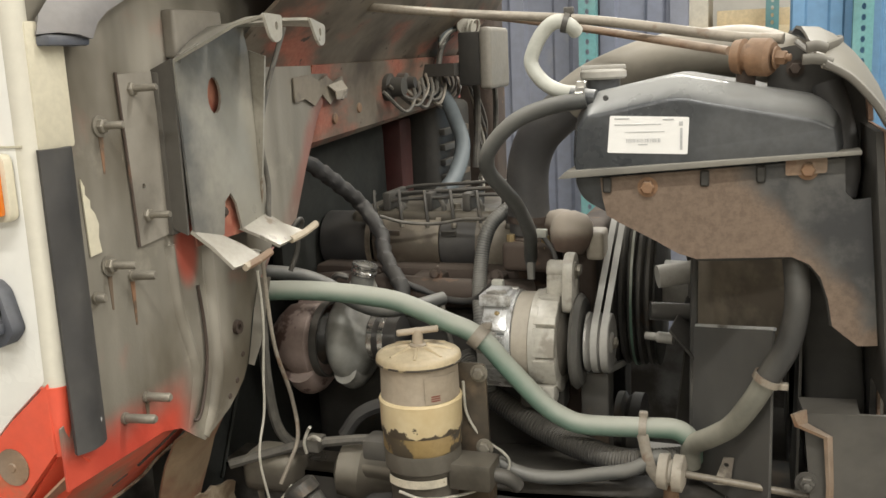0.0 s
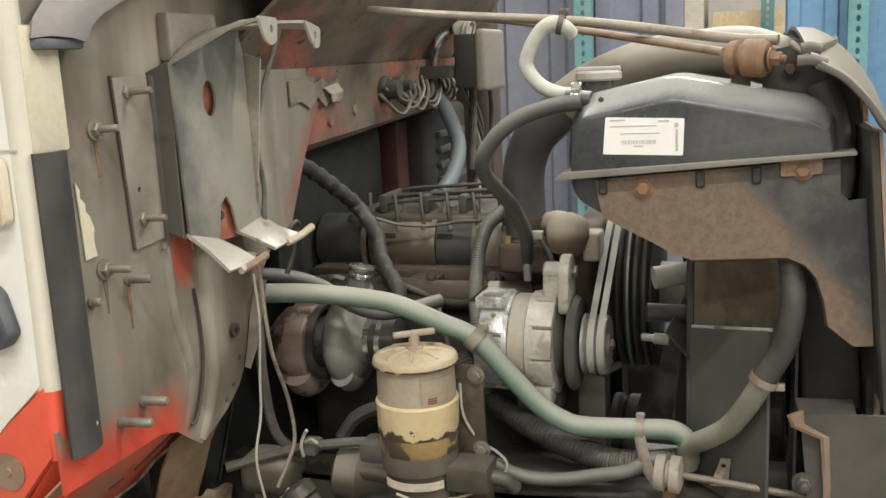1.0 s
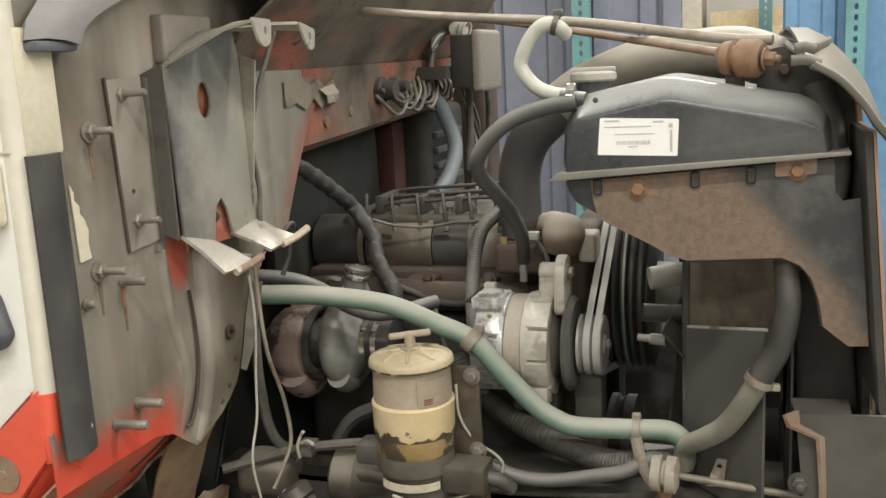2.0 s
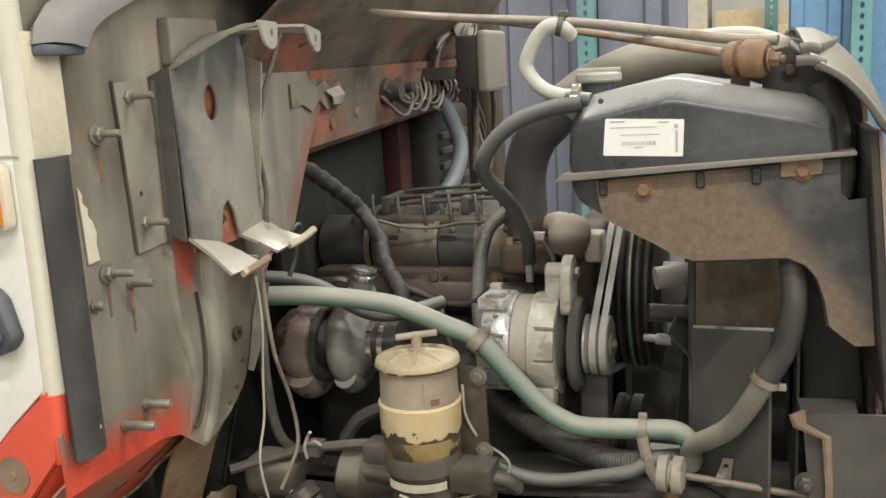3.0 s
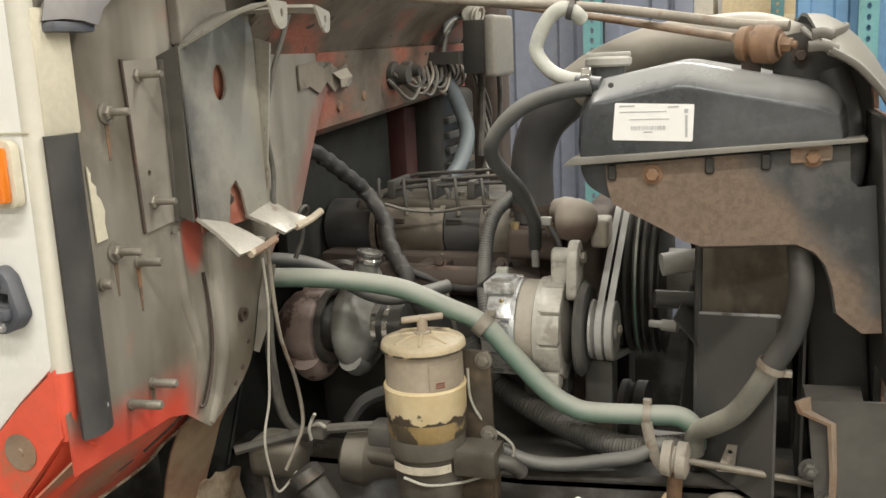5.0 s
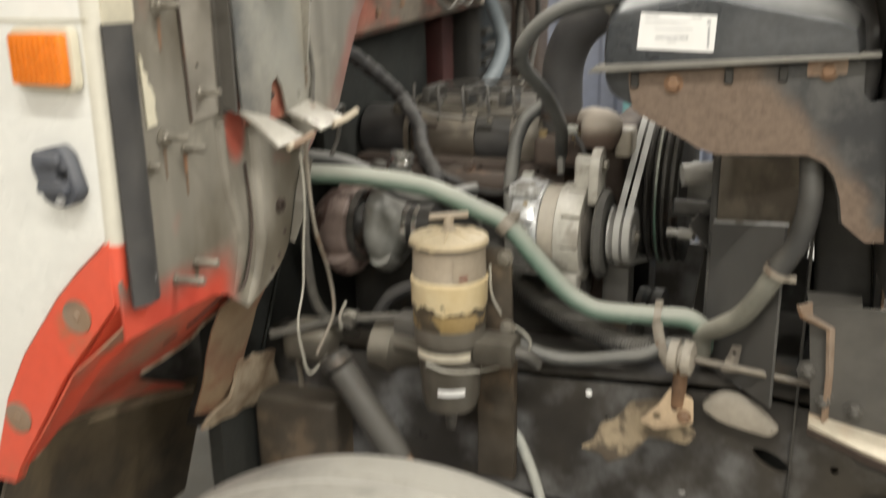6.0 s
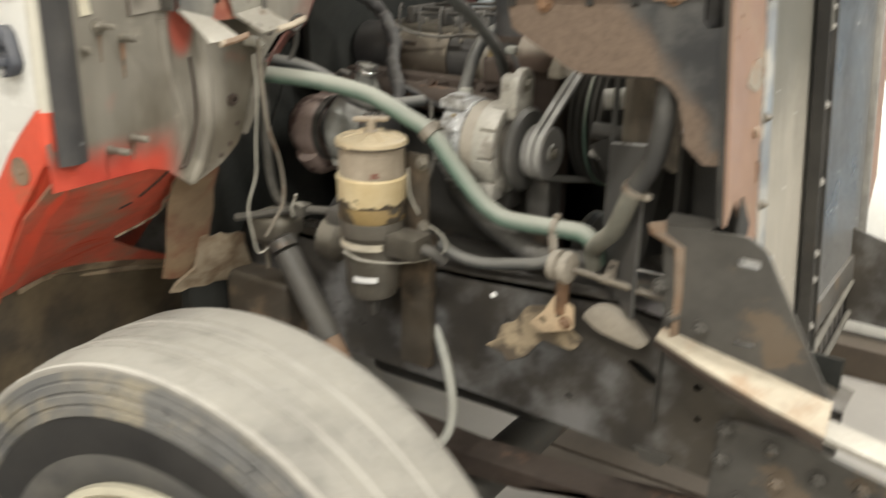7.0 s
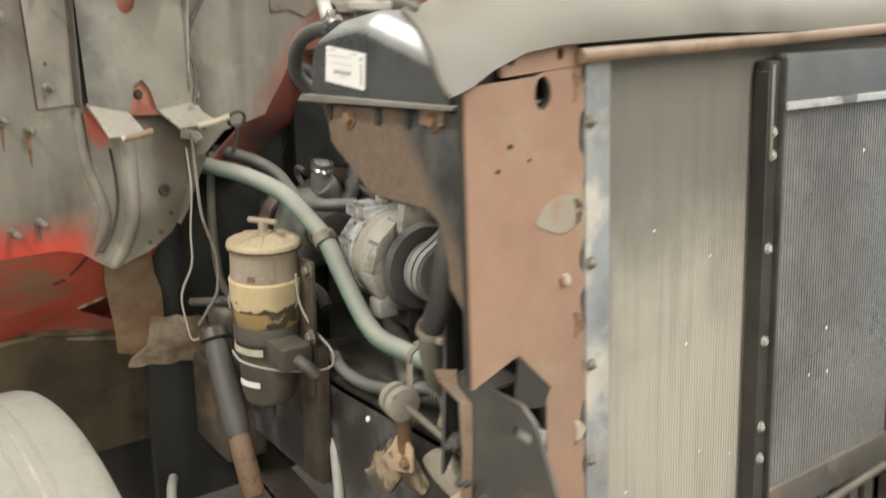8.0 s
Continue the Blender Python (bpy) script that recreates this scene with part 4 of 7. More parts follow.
def lower_corner():
    """The front panel's red foot, which slopes back under the cab, torn open beside the gusset."""
    foot = thing("wheel_arch_panel", (-0.9, 1.05, 0.9), "worn red sloping wheel arch panel with a rusty gusset", "panel")
    o = [(0.862, 0.0), (1.0, 0.0), (1.09, 0.0), (1.15, 0.1), (1.18, 0.25), (1.192, 0.42), (1.176, 0.50), (1.186, 0.55), (1.194, 0.61), (1.18, 0.67), (1.155, 0.72), (1.13, 0.755), (1.145, 0.80), (1.2, 0.855), (1.26, 0.90), (1.35, 0.955), (1.40, 1.0), (1.32, 0.99), (1.25, 1.0), (1.13, 1.0), (1.0, 0.985), (0.93, 0.96), (0.862, 0.93), (0.862, 0.75), (0.862, 0.5), (0.862, 0.25)]
    part("sloped_sheet", on_slope(o, 0.003), "red_worn", foot, "dull red sloping sheet with a torn rusty edge")
    part("corner_fillet", sheet([[(-0.783, 0.866, 1.20), (-0.7745, 0.90, 1.172)]] + [[(x, 0.866, z), slope_point(0.905, t) + Vector((0.003, 0, 0))] for x, z, t in ((-0.838, 1.132, 0.2), (-0.889, 1.075, 0.42), (-0.943, 0.996, 0.65), (-0.999, 0.915, 0.85))], 0.003), "red", foot, "red fillet joining the corner panel to the foot")
    groove = [(-0.7715, 1.158, 1.33), (-0.7715, 1.165, 1.27), (-0.7715, 1.164, 1.22), (-0.7715, 1.152, 1.175), (-0.7715, 1.128, 1.135)] + [tuple(slope_point(y, t) + Vector((0.002, 0, 0.0))) for y, t in ((1.115, 0.06), (1.11, 0.16), (1.10, 0.28), (1.085, 0.40))]
    part("open_joint", tube(groove, 0.0026, 8, 6), "rust_dark", foot, "dark torn joint")
    part("torn_lip", tube([slope_point(y, t) + Vector((0.003, 0, -0.001)) for y, t in ((1.19, 0.44), (1.177, 0.51), (1.193, 0.61), (1.178, 0.67), (1.13, 0.755))], 0.0028, 6, 5), "flaking", foot, "pale curled torn lip")
    part("lower_lip", tube([slope_point(y, t) + Vector((0.004, 0, -0.004)) for y, t in ((0.95, 0.965), (1.06, 0.985), (1.15, 0.99), (1.27, 0.985), (1.40, 0.99))], 0.006, 8, 6, flat=0.6), "mud_tan", foot, "muddy folded lower lip")
    part("mud_band", on_slope([(0.99, 0.93), (1.06, 0.945), (1.15, 0.935), (1.24, 0.945), (1.33, 0.965), (1.37, 0.985), (1.25, 0.99), (1.1, 0.985), (1.0, 0.975)], -0.0012), "mud_tan", foot, "dry mud along the lower edge")
    part("recessed_panel", sheet([[slope_point(1.0 + 0.054 * j, 0.40 + 0.11 * k) + Vector((-0.03 - 0.010 * math.sin(2.2 * j + k), 0, 0.03)) for j in range(6)] for k in range(6)], 0.004), "red_worn", foot, "dull red recessed panel behind the torn opening")
    part("slit", on_slope([(1.055, 0.47), (1.078, 0.44), (1.08, 0.455), (1.06, 0.485)], -0.0015), "black_iron", foot, "small dark slit")
    # gusset column and the tan mounting foot at its base
    r5 = random.Random(23)
    rows = []
    for x, ya, za, yb, zb in ((-0.784, 1.128, 1.128, 1.222, 1.128), (-0.80, 1.128, 1.108, 1.228, 1.098), (-0.83, 1.143, 1.085, 1.240, 1.058), (-0.86, 1.153, 1.041, 1.263, 1.009), (-0.885, 1.161, 0.987, 1.273, 0.953), (-0.91, 1.176, 0.921, 1.28, 0.888), (-0.94, 1.185, 0.853, 1.30, 0.837)):
        rows.append([(x + min(0.012, 0.25 * (-0.784 - x)) * math.sin(math.pi * j / 6) + 0.002 * math.sin(5 * j + 40 * x), ya + (yb - ya) * j / 6 + 0.003 * r5.random(), za + (zb - za) * j / 6 + 0.004 * r5.random()) for j in range(7)])
    gusset = part("gusset", sheet(rows, 0.005), "foot_rust", foot, "rusty brown gusset column")
    part("bolt_hole", lathe((-0.858, 1.215, 1.015), (1, 0.1, -0.6), [(0, 0.017), (0.004, 0.016), (0.004, 0.008), (-0.002, 0.008)], 14), "rust_dark", gusset)
    part("rust_blister", lathe((-0.838, 1.20, 1.055), (1, 0.1, -0.5), [(0, 0.016), (0.004, 0.013), (0.006, 0.006), (0.0065, 0.0)], 12), "rust", gusset)
    plate_rows = []
    for k, (a, b) in enumerate((((-0.885, 1.245, 0.943), (-0.885, 1.367, 0.918)), ((-0.89, 1.243, 0.905), (-0.895, 1.385, 0.88)), ((-0.90, 1.240, 0.868), (-0.905, 1.405, 0.835)), ((-0.935, 1.215, 0.838), (-0.91, 1.412, 0.81)), ((-0.945, 1.21, 0.815), (-0.92, 1.386, 0.803)))):
        plate_rows.append([Vector(a).lerp(Vector(b), j / 8) + Vector((0.004 * math.sin(3 * k + j), 0, 0.003 * math.sin(2 * j + 4 * k))) for j in range(9)])
    part("mounting_foot", sheet(plate_rows, 0.006), "foot_tan", foot, "dusty tan mounting foot")
    part("strap", tube([(-0.86, 1.385, 0.935), (-0.85, 1.40, 0.90), (-0.845, 1.405, 0.83), (-0.85, 1.40, 0.76)], 0.006, 8, 5, flat=0.4), "clamp", foot, "thin dusty upright strap")
    part("inner_arch", sheet([[(-1.06, 0.88, 0.885), (-1.14, 1.05, 0.855), (-1.12, 1.3, 0.82), (-1.10, 1.45, 0.80)], [(-1.14, 0.88, 0.70), (-1.17, 1.05, 0.70), (-1.16, 1.3, 0.7), (-1.14, 1.45, 0.7)], [(-1.2, 0.88, 0.50), (-1.2, 1.05, 0.5), (-1.2, 1.3, 0.5), (-1.2, 1.45, 0.5)]], 0.006), "mud_brown", foot, "dark muddy inner arch")
    part("step_box", box(-1.75, -1.27, 0.93, 1.36, 0.22, 0.80, 0.02), "black_iron", foot, "dark grimy box below the cab")


lower_corner()


def tunnel():
    """The firewall behind the engine, the cowl over it and the red flange round the opening."""
    wall = thing("firewall", (-0.9, 1.9, 0.6), "dark dusty firewall behind the engine with faded red paint", "firewall")
    part("back_sheet", box(-0.96, -0.93, 1.25, 2.82, 0.45, 1.62), "void_black", wall)
    rim = [(1.655, 1.60), (1.60, 1.535), (1.545, 1.455), (1.49, 1.37), (1.435, 1.345), (1.385, 1.30), (1.36, 1.265)]
    part("red_flange", sheet([[(FW - 0.001 - 0.036 * k - 0.012 * max(0, k - 1), y - 0.010 + 0.052 * k, z - 0.012 * k) for k in range(4)] for y, z in rim], 0.004), "red_flange", wall, "faded red flange round the opening")
    part("tunnel_side", sheet([[(FW - 0.132, 1.74, 1.50), (-0.94, 1.75, 1.50)], [(FW - 0.132, 1.63, 1.325), (-0.94, 1.64, 1.32)], [(FW - 0.132, 1.40, 0.90), (-0.94, 1.41, 0.90)]], 0.005), "void_black", wall)
    # the ledge and cowl
    part("ledge", sheet([[(FW - 0.022, 1.585, 1.487), (FW - 0.020, 2.05, 1.512), (FW - 0.018, 2.45, 1.532)], [(FW - 0.006, 1.57, 1.500), (FW - 0.005, 2.05, 1.522), (FW - 0.004, 2.45, 1.538)], [(FW + 0.0, 1.55, 1.545), (FW - 0.0, 2.05, 1.545), (FW - 0.0, 2.45, 1.55)], [(FW + 0.002, 1.58, 1.60), (FW + 0.004, 2.05, 1.605), (FW + 0.004, 2.45, 1.61)], [(FW + 0.012, 1.58, 1.64), (FW + 0.014, 2.05, 1.645), (FW + 0.014, 2.45, 1.65)]], 0.006), "ledge", wall, "faded red ledge with torn paint")
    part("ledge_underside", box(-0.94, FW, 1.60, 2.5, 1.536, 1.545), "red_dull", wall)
    cowl = [(0.010, 1.635), (0.03, 1.665), (0.075, 1.705), (0.125, 1.745), (0.155, 1.785), (0.150, 1.81), (0.05, 1.835), (-0.3, 1.86)]
    part("cowl", sheet([[(FW + dx + 0.004 * math.sin(5 * y), y, z + 0.01 * (y - 1.3)) for y in (1.30, 1.6, 1.9, 2.2, 2.44)] for dx, z in cowl], 0.006), "cowl", wall, "grimy brown cowl with rubbed red patches")
    # cowl lip extended out of view to shade the front panel's top
    lip = [(0.002, 1.745), (0.05, 1.775), (0.12, 1.800), (0.10, 1.825), (-0.2, 1.85)]
    part("cowl_shade_lip", sheet([[(FW + dx * min(1.0, (y - 0.85) / 0.25), y, z + 0.01 * (y - 1.3)) for y in (0.93, 1.0, 1.1, 1.2, 1.305)] for dx, z in lip], 0.006), "cowl", wall)
    part("cowl_top", box(-2.2, FW - 0.05, 0.87, 2.82, 1.80, 1.86, 0.02), "white", wall)
    torn = [(1.50, 1.618), (1.56, 1.622), (1.60, 1.610), (1.63, 1.619), (1.66, 1.606), (1.70, 1.616), (1.716, 1.590), (1.70, 1.570), (1.665, 1.578), (1.64, 1.565), (1.61, 1.585), (1.575, 1.566), (1.54, 1.580), (1.50, 1.575)]
    part("torn_strip", plate(torn, "x", FW + 0.0165, 0.003), "engine_brown", wall, "torn brown strip of old sealer")
    part("curled_flap", sheet([[(FW + 0.021, 1.63, 1.600), (FW + 0.021, 1.69, 1.608)], [(FW + 0.031, 1.64, 1.588), (FW + 0.028, 1.70, 1.592)], [(FW + 0.027, 1.65, 1.574), (FW + 0.023, 1.705, 1.574)]], 0.002), "cast_tan", wall, "curled pale flap")
    for y, z in ((1.564, 1.556), (1.682, 1.536), (1.80, 1.55)):
        part("clip", lathe((FW + 0.006, y, z), (1, 0, 0), [(0, 0.011), (0.003, 0.010), (0.004, 0.004)], 10), "rust", wall, "rusted hole")
    # cover with a rounded top in the opening, its black holding the shade
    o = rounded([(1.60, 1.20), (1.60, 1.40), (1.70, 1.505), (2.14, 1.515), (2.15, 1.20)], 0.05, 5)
    part("access_cover", plate(o, "x", -0.90, 0.025, bev=0.006), "void_black", wall, "black access cover")
    part("cover_lip", tube([(-0.868, 1.62, 1.42), (-0.868, 1.70, 1.497), (-0.868, 1.9, 1.505), (-0.868, 2.13, 1.508)], 0.008, 8, 6), "cast_tan", wall)
    part("red_post", box(-0.92, -0.85, 2.19, 2.27, 1.15, 1.50, 0.01), "red_dark", wall, "dull red upright")
    part("vent_box", box(-0.93, -0.80, 2.30, 2.62, 1.18, 1.53, 0.03, 3), "black_iron", wall)
    for k in range(6):
        part("vent_slat", box(-0.802, -0.785, 2.34, 2.55, 1.245 + 0.04 * k, 1.262 + 0.04 * k, 0.004), "grime", wall)
    part("far_pillar", box(-0.93, -0.74, 2.66, 2.80, 1.0, 1.86, 0.03, 3), "rust_dark", wall)
    part("far_side_skin", box(-2.2, -0.80, 2.80, 2.825, 0.88, 1.86, 0.006), "white", wall)


tunnel()


def mount_bracket():
    """The grey bracket on the front panel, bent from sheet, with two flared feet and a top flange."""
    b = thing("hood_bracket", (-0.73, 1.18, 1.42), "grey bent steel hood bracket with flared rusty feet", "bracket")
    fx = -0.752
    face = [(1.108, 1.652), (1.15, 1.672), (1.20, 1.695), (1.29, 1.702), (1.302, 1.66), (1.318, 1.412), (1.243, 1.40), (1.232, 1.44), (1.218, 1.458), (1.202, 1.448), (1.192, 1.40), (1.155, 1.395), (1.118, 1.418)]
    part("face", plate(face, "x", fx, 0.004, [circle(1.198, 1.602, 0.017, 0.026, 14)]), "bracket", b, "grey dusty bracket face")
    part("side_wing", plate([(FW + 0.002, 1.64), (fx + 0.002, 1.655), (fx + 0.002, 1.415), (FW + 0.002, 1.43)], "y", 1.104, 0.004), "primer_dark", b)
    part("side_wing", plate([(FW + 0.002, 1.66), (fx + 0.002, 1.665), (fx + 0.03, 1.655), (fx + 0.002, 1.41), (FW + 0.002, 1.40)], "y", 1.305, 0.004), "bare", b)
    part("edge_flange", sheet([[(fx - 0.002, 1.270, 1.655), (fx - 0.005, 1.288, 1.668), (fx - 0.010, 1.303, 1.66)], [(fx - 0.002, 1.284, 1.55), (fx - 0.005, 1.302, 1.55), (fx - 0.012, 1.316, 1.545)], [(fx - 0.002, 1.292, 1.41), (fx - 0.005, 1.313, 1.413), (fx - 0.012, 1.332, 1.418)]], 0.004), "bare", b, "pale scraped edge flange")
    part("red_inset", plate([(1.12, 1.645), (1.27, 1.68), (1.27, 1.39), (1.14, 1.392)], "x", fx - 0.011, 0.003), "red_pink", b, "faded red plate behind the openings")
    part("screw", hexbolt((fx - 0.0075, 1.212, 1.43), (1, 0, 0), 0.006, 0.005), "rust_dark", b)
    top = sheet([[(fx, 1.108, 1.652), (fx, 1.15, 1.676), (fx, 1.20, 1.697)], [(-0.70, 1.108, 1.674), (-0.70, 1.14, 1.692), (-0.70, 1.19, 1.702)], [(-0.65, 1.105, 1.695), (-0.65, 1.135, 1.704), (-0.65, 1.165, 1.704)], [(-0.605, 1.10, 1.704), (-0.605, 1.12, 1.705), (-0.605, 1.145, 1.702)]], 0.004)
    part("arm", top, "bracket", b)
    part("arm_lip", plate(rounded([(1.098, 1.706), (1.147, 1.704), (1.143, 1.674), (1.126, 1.668), (1.112, 1.676)], 0.006), "x", -0.606, 0.004, [circle(1.130, 1.690, 0.004, 0.006, 8)]), "bare", b)
    arm = sheet([[(fx, 1.20, 1.698), (fx, 1.25, 1.702), (fx, 1.287, 1.703)], [(-0.69, 1.20, 1.703), (-0.69, 1.25, 1.704), (-0.69, 1.29, 1.702)], [(-0.64, 1.22, 1.705), (-0.64, 1.25, 1.704), (-0.64, 1.287, 1.698)], [(-0.608, 1.232, 1.704), (-0.608, 1.25, 1.702), (-0.608, 1.278, 1.694)]], 0.004)
    part("arm", arm, "bare", b)
    part("arm_lip", plate(rounded([(1.232, 1.704), (1.28, 1.694), (1.276, 1.668), (1.262, 1.664), (1.25, 1.676)], 0.006), "x", -0.609, 0.004, [circle(1.263, 1.684, 0.004, 0.006, 8)]), "bare", b)
    part("foot", sheet([[(fx, 1.116, 1.420), (fx, 1.186, 1.402)], [(-0.725, 1.125, 1.395), (-0.72, 1.195, 1.385)], [(-0.70, 1.135, 1.364), (-0.69, 1.20, 1.366)]], 0.005), "bare", b, "bright scraped foot")
    part("foot_edge", tube([(-0.696, 1.155, 1.360), (-0.69, 1.185, 1.365), (-0.684, 1.210, 1.372)], 0.006, 8, 6), "flaking", b)
    part("foot", sheet([[(fx, 1.243, 1.402), (fx, 1.318, 1.414)], [(-0.725, 1.253, 1.388), (-0.72, 1.322, 1.394)], [(-0.70, 1.268, 1.370), (-0.69, 1.338, 1.379)]], 0.005), "bare", b, "bright scraped foot")
    part("foot_edge", tube([(-0.698, 1.30, 1.372), (-0.69, 1.330, 1.378), (-0.682, 1.358, 1.388)], 0.006, 8, 6), "flaking", b)
    return b


mount_bracket().location.x += 0.008


# ---- engine and what hangs on it ----
def engine():
    e = thing("engine", (-0.5, 1.86, 0.6), "dusty black and tan diesel engine block with rusty manifolds", "engine")
    part("block", box(-0.86, -0.27, 1.66, 2.1, 0.62, 1.16, 0.03, 3), "black_iron", e, "black grimy engine block")
    part("oil_pan", box(-0.80, -0.30, 1.70, 2.05, 0.46, 0.62, 0.04, 3), "black_iron", e)
    part("head", box(-0.86, -0.36, 1.70, 2.04, 1.16, 1.24, 0.012), "rust_dark", e)
    # rounded manifold in three lengths with a dark band between
    for x0, x1, r, mat in ((-0.75, -0.607, 0.064, "engine_brown"), (-0.607, -0.520, 0.061, "rubber"), (-0.520, -0.445, 0.064, "cast_tan"), (-0.87, -0.755, 0.060, "rubber")):
        part("manifold_section", lathe((x0, 1.80, 1.275), (1, 0, 0), [(0, r - 0.008), (0.006, r), (x1 - x0 - 0.006, r), (x1 - x0, r - 0.008)], 28), mat, e)
    for x in (-0.755, -0.607, -0.520, -0.447):
        part("manifold_band", lathe((x - 0.005, 1.80, 1.275), (1, 0, 0), [(0, 0.064), (0, 0.068), (0.010, 0.068), (0.010, 0.064)], 28, cap=False), "engine_brown", e)
    part("valve_cover", box(-0.80, -0.44, 1.76, 2.02, 1.30, 1.342, 0.016, 3), "engine_dark", e, "oily dark valve cover")
    for x in (-0.70, -0.58):
        part("plate_tag", box(x - 0.016, x + 0.016, 1.737, 1.742, 1.296, 1.306, 0.001, 1), "black_iron", e)
        part("cover_nut", hexbolt((x, 1.80, 1.342), (0, 0, 1), 0.008, 0.008), "stud", e)
    for k, (y, z) in enumerate(((1.775, 1.362), (1.80, 1.372), (1.83, 1.366), (1.86, 1.378))):
        part("injector_line", tube([(-0.74, y, z - 0.015), (-0.70, y, z), (-0.60, y, z + 0.006), (-0.50, y, z + 0.012), (-0.44, y, z + 0.006), (-0.42, y + 0.02, z - 0.03)], 0.0038, 8, 6), "grime", e, "thin steel injector line")
    for x in (-0.72, -0.63, -0.55, -0.47):
        part("line_clamp", box(x - 0.008, x + 0.008, 1.765, 1.87, 1.342, 1.378, 0.003), "grime", e)
        part("line_drop", tube([(x + 0.02, 1.78, 1.365), (x + 0.03, 1.775, 1.35), (x + 0.03, 1.772, 1.335)], 0.005, 8, 5), "wire_dark", e)
    for k in range(6):
        x = -0.755 + 0.055 * k
        part("injector_line", tube([(x, 1.79, 1.372), (x + 0.006, 1.772, 1.380), (x + 0.012, 1.757, 1.366), (x + 0.016, 1.752, 1.338), (x + 0.018, 1.752, 1.318)], 0.0034, 6, 5), "grime", e)
        part("line_nut", hexbolt((x + 0.018, 1.752, 1.322), (0, -0.2, -1), 0.006, 0.010, False), "stud", e)
    part("exhaust_manifold", tube([(-0.86, 1.66, 1.20), (-0.74, 1.655, 1.212), (-0.60, 1.65, 1.205), (-0.46, 1.65, 1.205), (-0.40, 1.68, 1.20)], 0.028, 14, 6), "rust_dark", e, "rusty exhaust manifold")
    for x in (-0.72, -0.60, -0.48):
        part("manifold_flange", box(x - 0.03, x + 0.03, 1.655, 1.72, 1.175, 1.235, 0.008), "rust_dark", e)
        part("bolt", hexbolt((x + 0.02, 1.655, 1.238), (0, -1, 0.3), 0.009, 0.008), "rust_dark", e)
    part("support_strap", tube([(-0.60, 1.72, 1.235), (-0.585, 1.695, 1.215), (-0.575, 1.69, 1.19)], 0.008, 8, 5, flat=0.5), "cast_tan", e)
    # thermostat housing and water outlet at the front of the head
    part("thermostat_housing", box(-0.44, -0.34, 1.62, 1.74, 1.255, 1.31, 0.012, 3), "rust_dark", e, "rusty thermostat housing")
    part("outlet_neck", lathe((-0.395, 1.68, 1.30), (0, 0, 1), [(0, 0.05), (0.012, 0.05), (0.014, 0.037), (0.05, 0.036)], 24), "rust_dark", e)
    for x, y in ((-0.425, 1.635), (-0.36, 1.632)):
        part("brass_fitting", lathe((x, y, 1.292), (0, 0, 1), [(0, 0.012), (0.01, 0.012), (0.012, 0.008), (0.03, 0.008)], 6), "brass", e)
    part("sensor", tube([(-0.385, 1.625, 1.300), (-0.385, 1.618, 1.275), (-0.384, 1.615, 1.245)], 0.007, 8, 5), "cast_alu", e)
    part("water_housing", lathe((-0.312, 1.60, 1.300), (0.15, 0.1, 1), [(0, 0.026), (0.015, 0.034), (0.035, 0.038), (0.055, 0.034), (0.068, 0.022), (0.073, 0.0)], 28), "dusty_rust", e, "rusty domed housing whitened on top by dust and a painted highlight")
    part("housing_neck", tube([(-0.315, 1.61, 1.335), (-0.33, 1.65, 1.34), (-0.36, 1.69, 1.33)], 0.027, 16, 6), "dusty_rust", e)
    part("front_cover", box(-0.33, -0.27, 1.62, 2.0, 0.75, 1.33, 0.02, 3), "rust_dark", e)
    part("mount_boss", box(-0.282, -0.252, 1.60, 1.66, 1.285, 1.335, 0.008, 3), "cast_tan", e, "dusty tan mount boss")
    # pulley stack seen edge on
    prof = []
    x = 0.0
    for g in range(5):
        prof += [(x, 0.150), (x + 0.004, 0.150), (x + 0.009, 0.139), (x + 0.014, 0.150)]
        x += 0.0155
    part("fan_pulley", lathe((-0.245, 1.78, 1.20), (1, 0, 0), [(-0.005, 0.05), *prof, (x + 0.002, 0.05)], 48), "black_iron", e, "black grooved fan pulley")
    part("pulley_rim", lathe((-0.212, 1.78, 1.20), (1, 0, 0), [(0, 0.148), (0, 0.1525), (0.004, 0.1525), (0.004, 0.148)], 48, cap=False), "hose_green", e, "greenish belt edge")
    part("fan_hub", lathe((-0.17, 1.78, 1.20), (1, 0, 0), [(0, 0.05), (0.05, 0.048), (0.055, 0.085), (0.075, 0.085), (0.08, 0.05)], 32), "cast_alu", e)
    part("crank_pulley", lathe((-0.26, 1.80, 0.86), (1, 0, 0), [(0, 0.06), (0, 0.11), (0.012, 0.11), (0.02, 0.10), (0.03, 0.11), (0.05, 0.11), (0.05, 0.04)], 40), "black_iron", e)
    for k in range(8):
        a = k * math.tau / 8
        own = sheet([[(-0.12, 1.78 + math.cos(a) * 0.08, 1.2 + math.sin(a) * 0.08), (-0.08, 1.78 + math.cos(a + 0.35) * 0.08, 1.2 + math.sin(a + 0.35) * 0.08)], [(-0.13, 1.78 + math.cos(a) * 0.30, 1.2 + math.sin(a) * 0.30), (-0.07, 1.78 + math.cos(a + 0.25) * 0.30, 1.2 + math.sin(a + 0.25) * 0.30)]], 0.004)
        part("fan_blade", own, "black_iron", e)
    part("water_pipe", tube([(-0.16, 1.60, 1.26), (-0.11, 1.62, 1.265), (-0.05, 1.66, 1.27)], 0.02, 12, 6), "cast_alu", e)
    part("water_pipe", tube([(-0.17, 1.58, 1.205), (-0.10, 1.60, 1.20), (-0.04, 1.64, 1.20)], 0.016, 12, 6), "grime", e)
